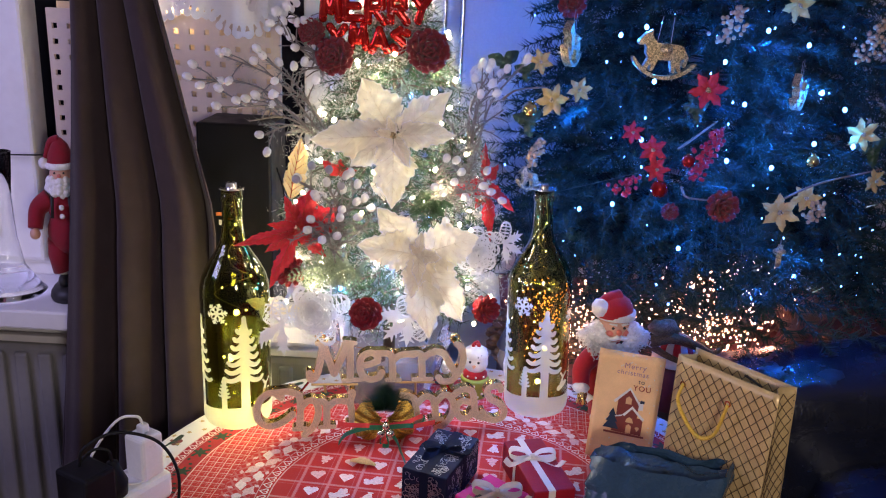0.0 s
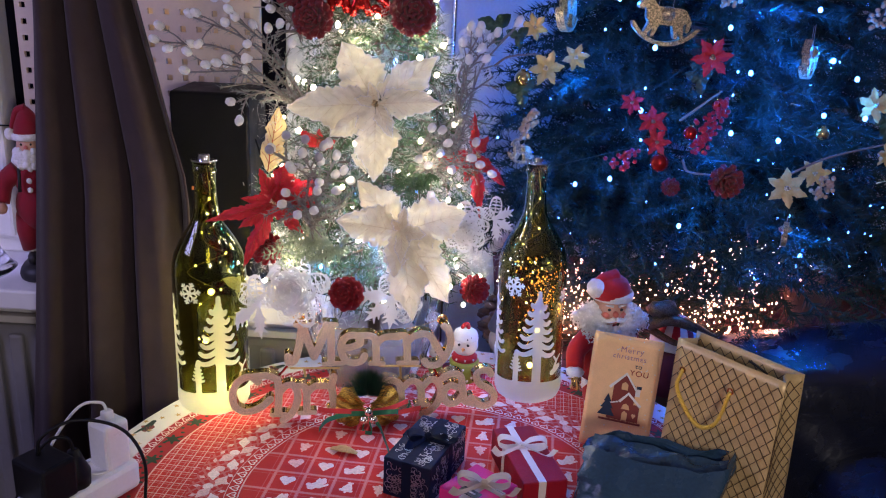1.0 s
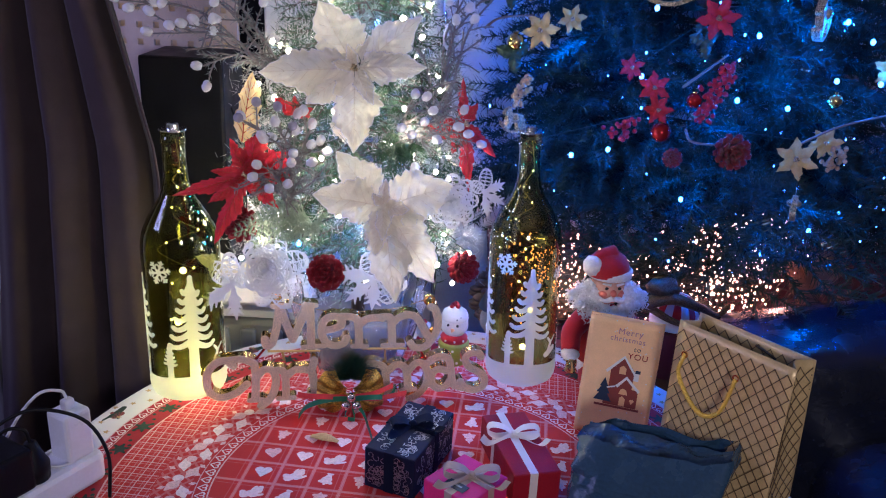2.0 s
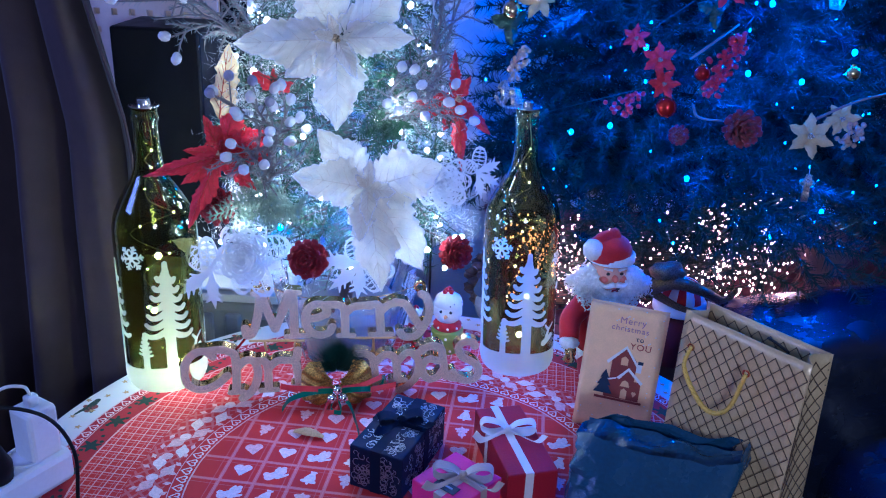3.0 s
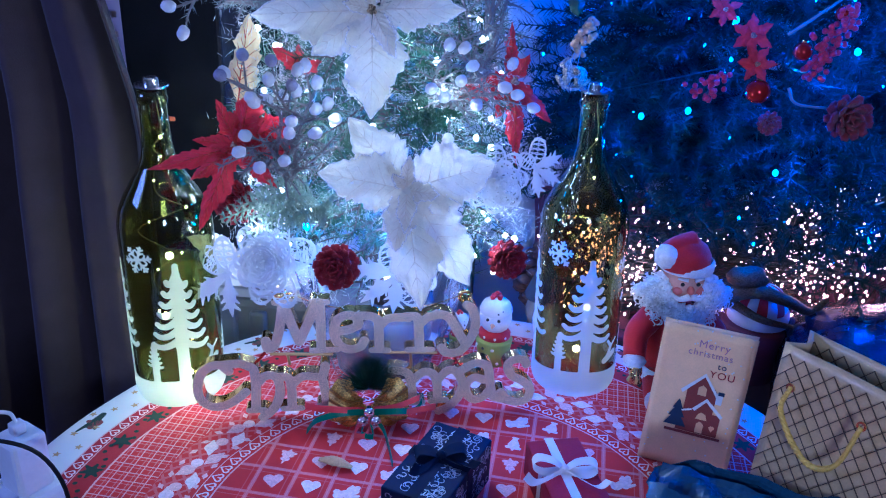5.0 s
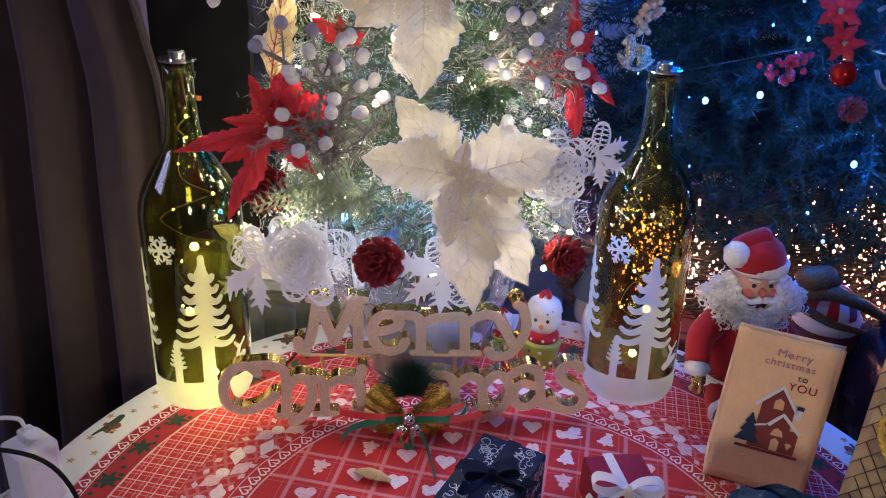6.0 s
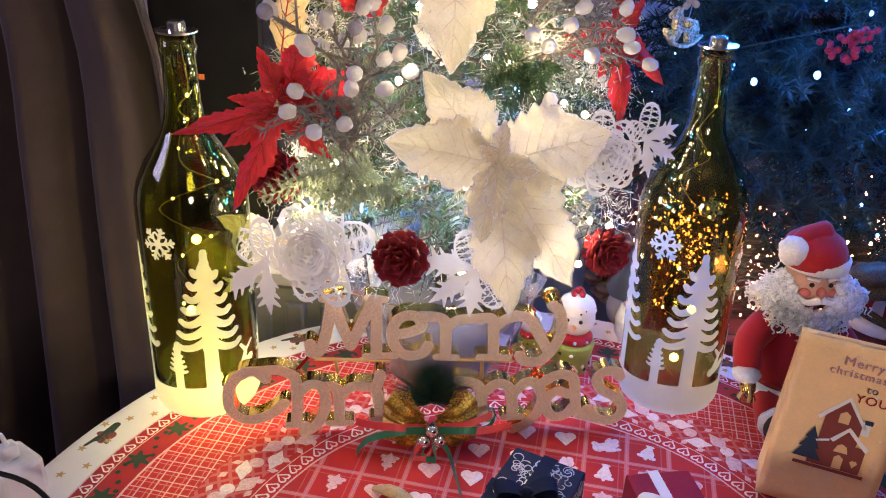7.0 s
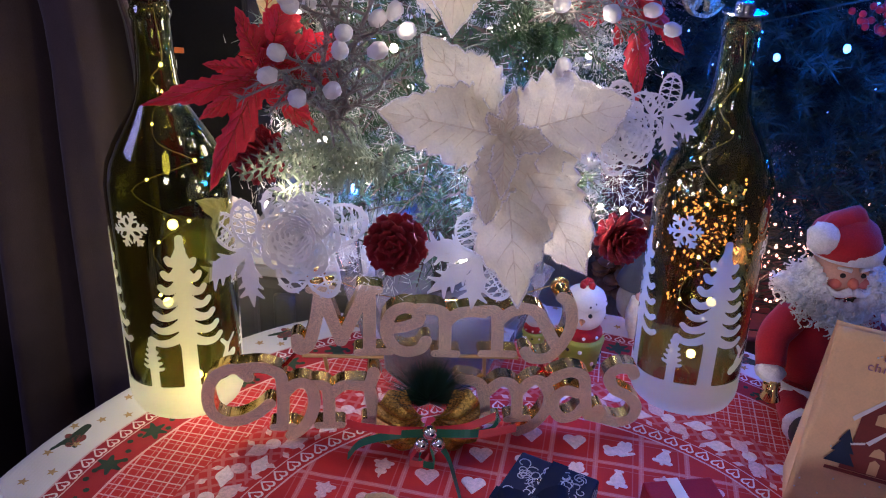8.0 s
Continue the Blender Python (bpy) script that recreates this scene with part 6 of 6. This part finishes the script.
def lace_flower(label, m, spec, fluff=0, seed=0):
    ob = thing("lace_flower", label, "artificial flower", m, "white paper flowers")
    for k, (a, L_, W, tilt, sol) in enumerate(spec):
        g = plate(lace_petal(L_, W, sol), .0006, lambda x, y, d, L_=L_: (x, y, d - .18 * x * x / L_ + .10 * y * y / .02))
        part("petal", g, lace_white, ob, m=pose(0, 0, .001 * k, 0, 0, a) @ pose(0, 0, 0, 0, -tilt, 0))
    if fluff:
        r, g = random.Random(seed), Geo()
        for i in range(fluff):
            a, e = r.uniform(0, 2 * math.pi), r.uniform(.15, 1.35)
            d = Vector((math.sin(e) * math.cos(a), math.sin(e) * math.sin(a), math.cos(e)))
            s = d.orthogonal().normalized()
            l2 = r.uniform(.016, .030)
            g.band([d * .003, d * l2 * .6 + s * .003, d * l2], s.cross(d), .0032, .0002)
        part("paper_fringe", g, lace_white, ob)
    return ob


lace_flower("white pierced paper flower with a domed head of many petals", facing((-.128, 1.152, .949), (-.1, -1, .25)),
            [(20, .045, .028, 10, 0), (-65, .050, .026, 10, 0), (-105, .048, .026, 8, 0), (80, .045, .028, 15, 0), (140, .04, .026, 15, 0)] + [(a, .033, .022, 34, 0) for a in range(0, 360, 45)] + [(a + 20, .025, .018, 58, 0) for a in range(0, 360, 60)], 26, 1)
lace_flower("white pierced paper flower beside the bottle", facing((-.183, 1.185, .912), (-.2, -1, .25)), [(150, .040, .024, 10, 0), (100, .040, .022, 20, 0), (-140, .055, .024, 8, 1), (-80, .045, .022, 10, 1), (30, .03, .02, 10, 0)], 0, 2)
lace_flower("white cut-out paper flower above the sign", facing((-.004, 1.140, .949), (.05, -1, .30)) @ Matrix.Scale(.82, 4), [(175, .055, .030, 6, 1), (110, .040, .028, 25, 0), (55, .035, .026, 25, 1), (-12, .045, .024, 8, 0), (-55, .042, .024, 8, 0), (-95, .046, .026, 8, 1), (-140, .055, .024, 6, 1)], 0, 3)
lace_flower("white layered paper flower at the tree's edge", facing((.079, 1.182, 1.035), (.2, -1, .15)) @ Matrix.Scale(.80, 4), [(a, .040, .024, 12, 0) for a in range(0, 360, 45)] + [(a + 22, .030, .019, 36, 0) for a in range(0, 360, 45)], 40, 4)
lace_flower("white paper flower beside the tall bottle", facing((.116, 1.222, 1.035), (.4, -1, .2)) @ Matrix.Scale(.7, 4), [(80, .042, .024, 12, 0), (20, .045, .022, 8, 1), (-30, .048, .022, 6, 1), (-80, .044, .022, 8, 1), (140, .03, .02, 10, 0)], 0, 5)
lace_flower("white lace doily flower near the tree top", facing((.075, 1.25, 1.235), (.6, -.8, .1)), [(a, .04, .028, 20, 0) for a in (-120, -60, 60, 120)], 0, 6)


def glitter_cone(m, size, label, material, n=46, flat=False):
    """A pine cone rosette: a core and overlapping scales."""
    ob = thing("pine_cone", label, "pine cone", m, "red pine cones")
    part("core", Geo().ball((0, 0, 0), (size * .45, size * .45, size * .55), nu=14, nv=10), material, ob, smooth=True)
    sc = Geo().sheet(lambda u, v: ((v - .5) * .42 * math.sin(math.pi * (.2 + .65 * u)) , u * .62, .10 * math.sin(u * 2.2) - .12 * (v - .5) ** 2), 5, 4, thick=.05).mesh("scale", material, True)
    for i in range(n):
        t = (i + .5) / n
        e, a = -1.15 + 2.45 * t, i * 2.39996
        d = Vector((math.cos(e) * math.cos(a), math.cos(e) * math.sin(a), math.sin(e)))
        q = (d * .75 + Vector((0, 0, .55))).normalized()
        mm = Matrix.Translation(d * size * (.36 + .10 * math.cos(e))) @ q.to_track_quat("Y", "Z").to_matrix().to_4x4() @ Matrix.Scale(size * (.95 + .25 * math.cos(e)), 4)
        part("scale", sc, None, ob, m=mm)
    return ob


glitter_cone(facing((-.062, 1.140, .952), (.0, -1, .35)), .021, "red glittered pine cone hanging over the sign", red_glitter)
glitter_cone(facing((.096, 1.205, .943), (.5, -1, .2)), .019, "dark red glittered pine cone beside the bottle", red_glitter)
glitter_cone(facing((-.172, 1.190, .990), (-.5, -1, .0)), .021, "dark red pine cone behind the red flower", red_glitter)
glitter_cone(facing((-.118, 1.225, 1.276), (-.1, -1, .15)), .024, "dark red rosette under the foil letters", dark_rose)
glitter_cone(facing((.003, 1.225, 1.288), (.1, -1, .15)), .027, "dark red rosette beside the foil letters", dark_rose)
glitter_cone(facing((-.150, 1.235, 1.305), (-.1, -1, .15)), .017, "small red rosette beside the foil letters", dark_rose)


# foil balloon letters over the tree
def foil_words():
    ob = thing("foil_letters", "shiny red foil balloon letters on the tree top", "decoration", pose(-.064, 1.232, 1.303))
    glyph = {"M": [[(0, 0), (.15, 1), (.5, .3), (.85, 1), (1, 0)]], "E": [[(1, 1), (0, 1), (0, 0), (1, 0)], [(0, .5), (.8, .5)]], "R": [[(0, 0), (0, 1), (.8, .95), (.85, .6), (0, .5)], [(.4, .5), (1, 0)]],
             "Y": [[(0, 1), (.5, .5), (1, 1)], [(.5, .5), (.3, 0)]], "X": [[(0, 0), (1, 1)], [(0, 1), (1, 0)]], "A": [[(0, 0), (.5, 1), (1, 0)], [(.22, .35), (.78, .35)]],
             "S": [[(1, .85), (.5, 1), (.05, .78), (.5, .5), (.95, .25), (.5, 0), (0, .15)]]}
    for word, x0, z0, w, h, st in (("MERRY", -.072, .020, .021, .031, .0295), ("XMAS", -.062, -.016, .019, .026, .0275)):
        for i, ch in enumerate(word):
            g = Geo()
            for ln in glyph[ch]:
                p = [(x0 + i * st + a * w, -.004 * (b - .5), z0 + b * h + .002 * math.sin(i * 2)) for a, b in ln]
                p2 = []
                for a, b in zip(p, p[1:]):
                    p2 += [Vector(a).lerp(Vector(b), k / 6) for k in range(6)]
                p2.append(Vector(p[-1]))
                g.tube(p2, .0056, 12)
                for e in p:
                    g.ball(e, .0057, 0, 12, 8)
            part("balloon_letter", g, red_foil, ob, smooth=True)


foil_words()


def berry_spray(label, base, ends, berries, seed, frost_needles=True, dusk=0, size=.0050):
    """Frosted twigs that fan from base to ends, with berries and short needles."""
    ob = thing("berry_spray", label, "berry spray", Matrix.Translation(base), "frosted berry sprays")
    r, rn = random.Random(seed), np.random.RandomState(seed)
    b0, leaf_g, spots = Vector(base), Geo(), []
    for e in ends:
        e = Vector(e) - b0
        mid = e * .5 + Vector((r.uniform(-.015, .015), r.uniform(-.01, .01), abs(e.length) * .16))
        ln = smooth_line([Vector((0, 0, 0)), e * .22 + Vector((0, 0, .006)), mid, e], 6)
        twig = part("twig", Geo().tube(ln, (.0019, .0010), 6), twig_frost, ob, smooth=True)
        for k in range(9):
            q = ln[int(len(ln) * (.25 + .72 * k / 9))]
            d = (e.normalized() * .6 + Vector((r.uniform(-1, 1), r.uniform(-.7, .3), r.uniform(-.8, .9)))).normalized()
            t2 = [q, q + d * .014 + Vector((0, 0, .002)), q + d * r.uniform(.022, .036)]
            part("side_twig", Geo().tube(t2, (.0011, .0007), 5), twig_frost, twig, smooth=True)
            spots.append((t2[-1], d))
            if frost_needles:
                bb, tp = needles(t2, 520, .009, rn, .7)
                leaf_g.spikes(bb, tp, np.full(len(bb), .00055))
        spots.append((ln[-1], e.normalized()))
        if frost_needles:
            bb, tp = needles(ln[6:], 420, .010, rn, .7)
            leaf_g.spikes(bb, tp, np.full(len(bb), .00055))
    if frost_needles:
        tagged(part("frosted_needles", leaf_g, mat("frost_leaf", (.27, .30, .28), .7, var=.3, scale=90, island=.5), ob), kind="stuff")
    bm_ = Geo().ball((0, 0, .006), (size, size, size * 1.28), nu=16, nv=11, rough=.22).mesh("berry", berry_white, True)
    bd = Geo().ball((0, 0, .006), (size, size, size * 1.1), nu=14, nv=9, rough=.05).mesh("berry", berry_dusk, True)
    r.shuffle(spots)
    spots = sorted(spots, key=lambda s: -s[0].length * r.uniform(.75, 1.25))
    for k, (p, d) in enumerate(spots[:berries]):
        part("berry", bd if k < dusk else bm_, None, ob, m=facing(p, d))
    return ob


berry_spray("frosted twig spray with white berries arching to the window", (-.115, 1.215, 1.16), ((-0.287, 1.160, 1.246), (-0.246, 1.140, 1.215), (-0.252, 1.180, 1.274), (-0.189, 1.120, 1.186), (-0.214, 1.150, 1.198), (-0.173, 1.160, 1.244), (-0.199, 1.180, 1.272)), 26, 1)
berry_spray("frosted twig spray with white berries before the red flower", (-.105, 1.140, 1.03), ((-0.139, 1.090, 1.137), (-0.107, 1.100, 1.131), (-0.123, 1.080, 1.084), (-0.111, 1.090, 1.066), (-0.090, 1.090, 1.092), (-0.074, 1.120, 1.126), (-0.066, 1.120, 1.109), (-0.068, 1.110, 1.075)), 24, 2, dusk=4)
berry_spray("frosted twig spray with white berries on the far side", (.055, 1.235, 1.11), ((0.083, 1.220, 1.264), (0.105, 1.220, 1.265), (0.074, 1.200, 1.240), (0.040, 1.180, 1.202), (0.044, 1.170, 1.166), (0.025, 1.160, 1.139), (0.104, 1.200, 1.220), (0.130, 1.220, 1.280), (0.065, 1.160, 1.134)), 13, 3)
berry_spray("frosted twig spray with berries near the red flower", (.03, 1.185, 1.10), ((0.045, 1.140, 1.133), (0.030, 1.150, 1.113), (0.038, 1.150, 1.108), (0.080, 1.200, 1.101), (0.027, 1.150, 1.145)), 12, 5)
berry_spray("white snowberry garland on the tree's upper side", (-.135, 1.235, 1.25), ((-0.190, 1.240, 1.301), (-0.182, 1.240, 1.330), (-0.171, 1.240, 1.287), (-0.142, 1.220, 1.261)), 14, 4, False)


def fern(label, base, ends, seed, material):
    ob = thing("fir_sprig", label, "sprig", Matrix.Translation(base), "green sprigs")
    r, rn = random.Random(seed), np.random.RandomState(seed)
    for e in ends:
        g = Geo()
        e = Vector(e) - Vector(base)
        side = e.cross(Vector((0, -1, .3))).normalized()
        ln = smooth_line([Vector((0, 0, 0)), e * .5 + Vector((0, 0, .012)), e], 8)
        g.tube(ln, (.0013, .0006), 5)
        for k in range(3, len(ln)):
            for s in (-1, 1):
                q = ln[k] + (e.normalized() * .6 + side * s).normalized() * e.length * .30 * (1.1 - k / len(ln))
                tl = [ln[k], ln[k].lerp(q, .5) + Vector((0, -.002, .002)), q]
                g.tube(tl, (.0010, .0006), 5)
                b, tp = needles(tl, 1100, .006, rn, .55)
                g.spikes(b, tp, np.full(len(b), .0009))
        part("frond", g, material, ob)


fern("grey-green cedar sprig over the paper flower", (-.075, 1.165, 1.000), ((-0.153, 1.100, 1.011), (-0.137, 1.100, 1.024), (-0.133, 1.100, 0.998), (-0.101, 1.100, 1.006), (-0.066, 1.110, 1.009)), 1, mat("cedar", (.27, .33, .23), .65, var=.25, scale=80))
fern("dark fir sprig in the tree", (.03, 1.18, 1.09), ((0.011, 1.120, 1.083), (0.030, 1.120, 1.098), (-0.005, 1.120, 1.097)), 2, needle_green)
fern("grey-green leaves at the tree's shoulder", (-.120, 1.25, 1.28), ((-0.154, 1.230, 1.317), (-0.158, 1.230, 1.292), (-0.134, 1.240, 1.332)), 3, mat("sage", (.20, .28, .22), .65, var=.25, scale=80))
fern("green sprig below the cream flower", (.045, 1.16, .965), ((0.055, 1.130, 0.963), (0.070, 1.150, 0.969), (0.042, 1.130, 0.976)), 5, needle_green)

# ---------------------------------------------------------------- ornaments of the tall tree
SMALL = [(a, .030, .015, 18, .15) for a in (10, 70, 130, 190, 250, 310)]
for x, y, z, s, k in ((*(0.397, 1.330, 1.244), 1.25, 0), (*(0.333, 1.350, 1.152), 1.0, 1), (*(0.339, 1.340, 1.125), .9, 2), (*(0.302, 1.360, 1.175), .8, 3)):
    poinsettia("poinsettia", "small red poinsettia on the tall tree", facing((x, y, z), (.1 * k - .2, -1, .1), k * 25) @ Matrix.Scale(s * .76, 4), SMALL, petal_red, gold_glitter, None, "red flowers of the tall tree", .004, k)
for x, y, z, s, k in ((*(0.184, 1.380, 1.214), 1.05, 0), (*(0.529, 1.340, 1.070), 1.15, 1), (*(0.571, 1.360, 1.089), .9, 2), (*(0.636, 1.360, 1.188), 1.0, 3), (*(0.224, 1.400, 1.229), .8, 4), (*(0.162, 1.400, 1.268), .8, 5), (*(0.513, 1.360, 1.364), 1.0, 6), (*(0.665, 1.360, 1.120), .8, 7)):
    poinsettia("poinsettia", "small gold poinsettia on the tall tree", facing((x, y, z), (.1 * k - .4, -1, .1), k * 31) @ Matrix.Scale(s * .85, 4), SMALL, petal_gold, gold_glitter, None, "gold flowers of the tall tree", .004, k + 3)


def rosette(label, p, size, material):
    ob = glitter_cone(facing(p, (0, -1, .1)), size, label, material, 34)
    ob["group"] = "rosettes of the tall tree"


rosette("dark red rosette on the tall tree", (0.440, 1.330, 1.077), .023, dark_rose)
rosette("small red rosette on the tall tree", (0.374, 1.370, 1.055), .013, dark_rose)
rosette("red rosette at the top of the tall tree", (0.200, 1.380, 1.353), .02, dark_rose)


def berry_cluster(label, p, material, n, w, h, seed):
    ob = thing("berry_cluster", label, "berry cluster", Matrix.Translation(p), "berry clusters")
    r = random.Random(seed)
    n = int(n * 1.6)
    b = Geo().ball((0, 0, 0), .0032, nu=10, nv=7).mesh("berry", material, True)
    for i in range(n):
        t = i / n
        part("berry", b, None, ob, m=Matrix.Translation((r.gauss(0, w * .7 * (.5 + .5 * math.sin(3 * t))) + .4 * h * (.5 - t), r.gauss(0, .006), h * (.5 - t))))
    part("stem", Geo().tube([(.2 * h, 0, h * .5), (0, .004, 0), (-.2 * h, 0, -h * .45)], .0012, 5), twig_dark, ob)


red_bead = mat("red_bead", (.42, .012, .035), .4, var=.15, scale=60)
berry_cluster("crimson berry cluster on the tall tree", (0.410, 1.340, 1.150), red_bead, 60, .012, .075, 1)
berry_cluster("small crimson berry cluster on the tall tree", (0.306, 1.370, 1.091), red_bead, 22, .012, .03, 2)
gold_bead = mat("gold_bead", (.50, .32, .18), .4, .2, var=.15, scale=60)
berry_cluster("dull gold berry cluster on the tall tree", (0.427, 1.360, 1.334), gold_bead, 34, .012, .05, 3)
berry_cluster("dull gold berry cluster near the bottle", (0.162, 1.380, 1.134), gold_bead, 26, .009, .04, 4)
berry_cluster("dull gold berry cluster at the branch tip", (0.628, 1.360, 1.319), gold_bead, 34, .014, .06, 5)
berry_cluster("dull pink berry cluster beside gold flowers", (0.583, 1.350, 1.071), gold_bead, 26, .012, .03, 6)

for x, y, z, s in ((*(0.387, 1.350, 1.138), .010), (*(0.347, 1.340, 1.096), .013), (*(0.419, 1.350, 1.178), .008)):
    b = thing("bauble", "small shiny red bauble", "bauble", Matrix.Translation((x, y, z)), "baubles of the tall tree")
    part("ball", Geo().ball((0, 0, 0), s, nu=20, nv=14), mat("bauble_red", (.45, .02, .02), .15, .7, var=0), b, smooth=True)
    part("cap", Geo().lathe([(s * .3, s * .9), (s * .3, s * 1.15), (0, s * 1.15)], 12), gold_metal, b)
for x, y, z, s in ((*(0.150, 1.380, 1.198), .012), (*(0.572, 1.360, 1.145), .010)):
    b = thing("bauble", "small shiny gold bauble", "bauble", Matrix.Translation((x, y, z)), "baubles of the tall tree")
    part("ball", Geo().ball((0, 0, 0), s, nu=20, nv=14), gold_metal, b, smooth=True)
    part("cap", Geo().lathe([(s * .3, s * .9), (s * .3, s * 1.15), (0, s * 1.15)], 12), gold_metal, b)


def rocking_horse(p, size, turn, lean):
    """A flat glittered rocking horse on two threads."""
    ob = thing("rocking_horse_ornament", "gold glitter rocking horse hanging on threads", "ornament", Matrix.Translation(p) @ pose(0, 0, 0, 0, lean, turn), "rocking horses")
    st = [([(-.22, .12), (.22, .12)], .15, .15), ([(-.24, .16), (-.36, .34)], .12, .08), ([(-.36, .36), (-.47, .26)], .08, .06), ([(-.33, .42), (-.30, .48)], .03, .015), ([(.30, .18), (.40, .05), (.38, -.10)], .05, .03)]
    st += [([(-.22, .05), (-.34, -.20)], .06, .035), ([(-.14, .05), (-.22, -.22)], .05, .03), ([(.22, .06), (.30, -.20)], .06, .035), ([(.14, .05), (.20, -.22)], .05, .03)]
    st += [(arc(0, .35, .70, 218, 322, 18), .035, .035), ([(-.55, -.08), (-.58, -.03)], .03, .02), ([(.55, -.08), (.60, -.05)], .03, .02)]
    st = [([(a * size, b * size) for a, b in pts], r0 * size, r1 * size) for pts, r0, r1 in st]
    F = field(st, -.7 * size, .7 * size, -.48 * size, .56 * size, size * .022)
    part("horse", plate(F, .010 * size / .06, None), gold_glitter, ob)
    part("saddle", Geo().ball((0, .004, .16 * size), (.14 * size, .010, .13 * size), 0, 14, 9), gold_glitter, ob, smooth=True)
    for x in (-.18, .08):
        part("thread", Geo().tube([(x * size, .004, .24 * size), (x * size * .8, .004, .75 * size)], .0004, 4), foil_line, ob)


rocking_horse((0.331, 1.330, 1.285), .076, 4, 4)
rocking_horse((0.530, 1.330, 1.246), .062, 60, -6)
rocking_horse((0.208, 1.360, 1.293), .070, 70, 10)
rocking_horse((0.157, 1.360, 1.095), .040, 40, 10)
rocking_horse((0.546, 1.350, 0.998), .045, 70, 0)
tw = Geo()
for a, b, c in (((0.534, 1.360, 1.083), (0.584, 1.350, 1.114), (0.675, 1.360, 1.138)), ((0.375, 1.370, 1.151), (0.399, 1.360, 1.175), (0.428, 1.370, 1.196)), ((0.384, 1.360, 1.097), (0.392, 1.350, 1.083), (0.430, 1.350, 1.080)),
                ((0.108, 1.330, 1.219), (0.127, 1.330, 1.232), (0.169, 1.360, 1.235))):
    solid("bare_twig", Geo().tube(smooth_line([a, b, c], 8), (.002, .0012), 6), mat("twig_brown", (.20, .13, .09), .7, var=.3, scale=100), "bare brown decorative twig among the branches", "twig", group="bare twigs", smooth=True)
lf = Geo()
for x, y, z, s in ((*(0.106, 1.300, 1.273), .020), (*(0.137, 1.320, 1.261), .014), (*(0.394, 1.360, 1.212), .018), (*(0.400, 1.370, 1.224), .016), (*(0.657, 1.360, 1.166), .022), (*(0.149, 1.370, 1.183), .02)):
    for k in range(3):
        lf.add(petal_mesh(s * 1.3, s * .9, .2, k, .003).v, petal_mesh(s * 1.3, s * .9, .2, k, .003).f, 0, facing((x, y, z), (.1, -1, .2), k * 120 + 40))
solid("holly_leaves", lf, mat("holly_leaf", (.03, .07, .045), .4, var=.2, scale=60), "dark green artificial leaves between the trees", "leaves", smooth=True)

# ---------------------------------------------------------------- power strip with plugs
def power_strip():
    ob = thing("power_strip", "white power strip at the table's edge", "power strip", pose(-.348, .932, .7508, 0, 0, 62), "")
    part("body", Geo().box((-.13, -.026, 0), (.095, .026, .036), .007), white_plastic, ob)
    for x in (-.09, -.04, .01, .06):
        part("socket", Geo().lathe([(.017, .0), (.0195, .0), (.0195, .0022), (.017, .0022)], 26, close=True, mx=pose(x, 0, .036)), white_plastic, ob, smooth=True)
    ch = thing("charger", "white cube charger with a white cable", "charger", pose(-.310, .992, .7868, 0, 0, 62))
    part("body", Geo().box((-.016, -.016, 0), (.016, .016, .056), .004), white_plastic, ch)
    part("plug", Geo().box((-.006, -.005, .056), (.006, .005, .068), .002), white_plastic, ch)
    part("cable", Geo().tube(smooth_line([(0, 0, .068), (-.004, .004, .078), (-.022, .018, .076), (-.050, .030, .040), (-.085, .040, -.03)]), .0017, 8), white_plastic, ch, smooth=True)
    ad = thing("power_adapter", "black block power adapter with a black cable", "adapter", pose(-.352, .925, .7868, 0, 0, 62))
    part("body", Geo().box((-.020, -.026, 0), (.022, .026, .046), .004), black_plastic, ad)
    part("cable", Geo().tube(smooth_line([(0, .008, .046), (.006, .006, .066), (.036, -.012, .078), (.070, -.040, .060), (.082, -.058, .020), (.076, -.062, -.030)]), .0019, 8), black_plastic, ad, smooth=True)
    pl = thing("plug", "round black mains plug in the strip", "plug", pose(-.330, .948, .7868, 0, 0, 62))
    part("body", Geo().lathe([(0, 0), (.015, 0), (.016, .016), (.010, .030), (.006, .042), (0, .043)], 20, mx=pose(.0, 0, 0)), black_plastic, pl, smooth=True)
    part("cable", Geo().tube(smooth_line([(0, 0, .042), (-.004, .002, .058), (-.020, .014, .058), (-.04, .03, .02), (-.05, .05, -.04)]), .0018, 8), black_plastic, pl, smooth=True)
    p2 = thing("plug", "flat black mains plug at the strip's near end", "plug", pose(-.318, .905, .7508, 0, 0, 40))
    part("body", Geo().lathe([(0, 0), (.019, 0), (.020, .010), (.016, .022), (0, .024)], 22), black_plastic, p2, smooth=True)


power_strip()

vase = solid("glass_vase", Geo().lathe([(0, 0), (.050, 0), (.056, .006), (.048, .014), (.026, .050), (.018, .10), (.016, .17), (.022, .24), (.020, .24), (.0145, .17), (.0165, .10), (.0245, .052), (.044, .016), (0, .010)], 40), clear_glass,
             "clear flared glass vase on the window sill", "vase", pose(-.688, 1.40, .8505), smooth=True)
vase.visible_shadow = False
solid("wall_cable", Geo().tube(smooth_line([(-.95, 1.462, 1.07), (-.75, 1.460, 1.072), (-.60, 1.455, 1.078)]), .0014, 6), black_plastic, "thin black cable across the window sash", "cable")
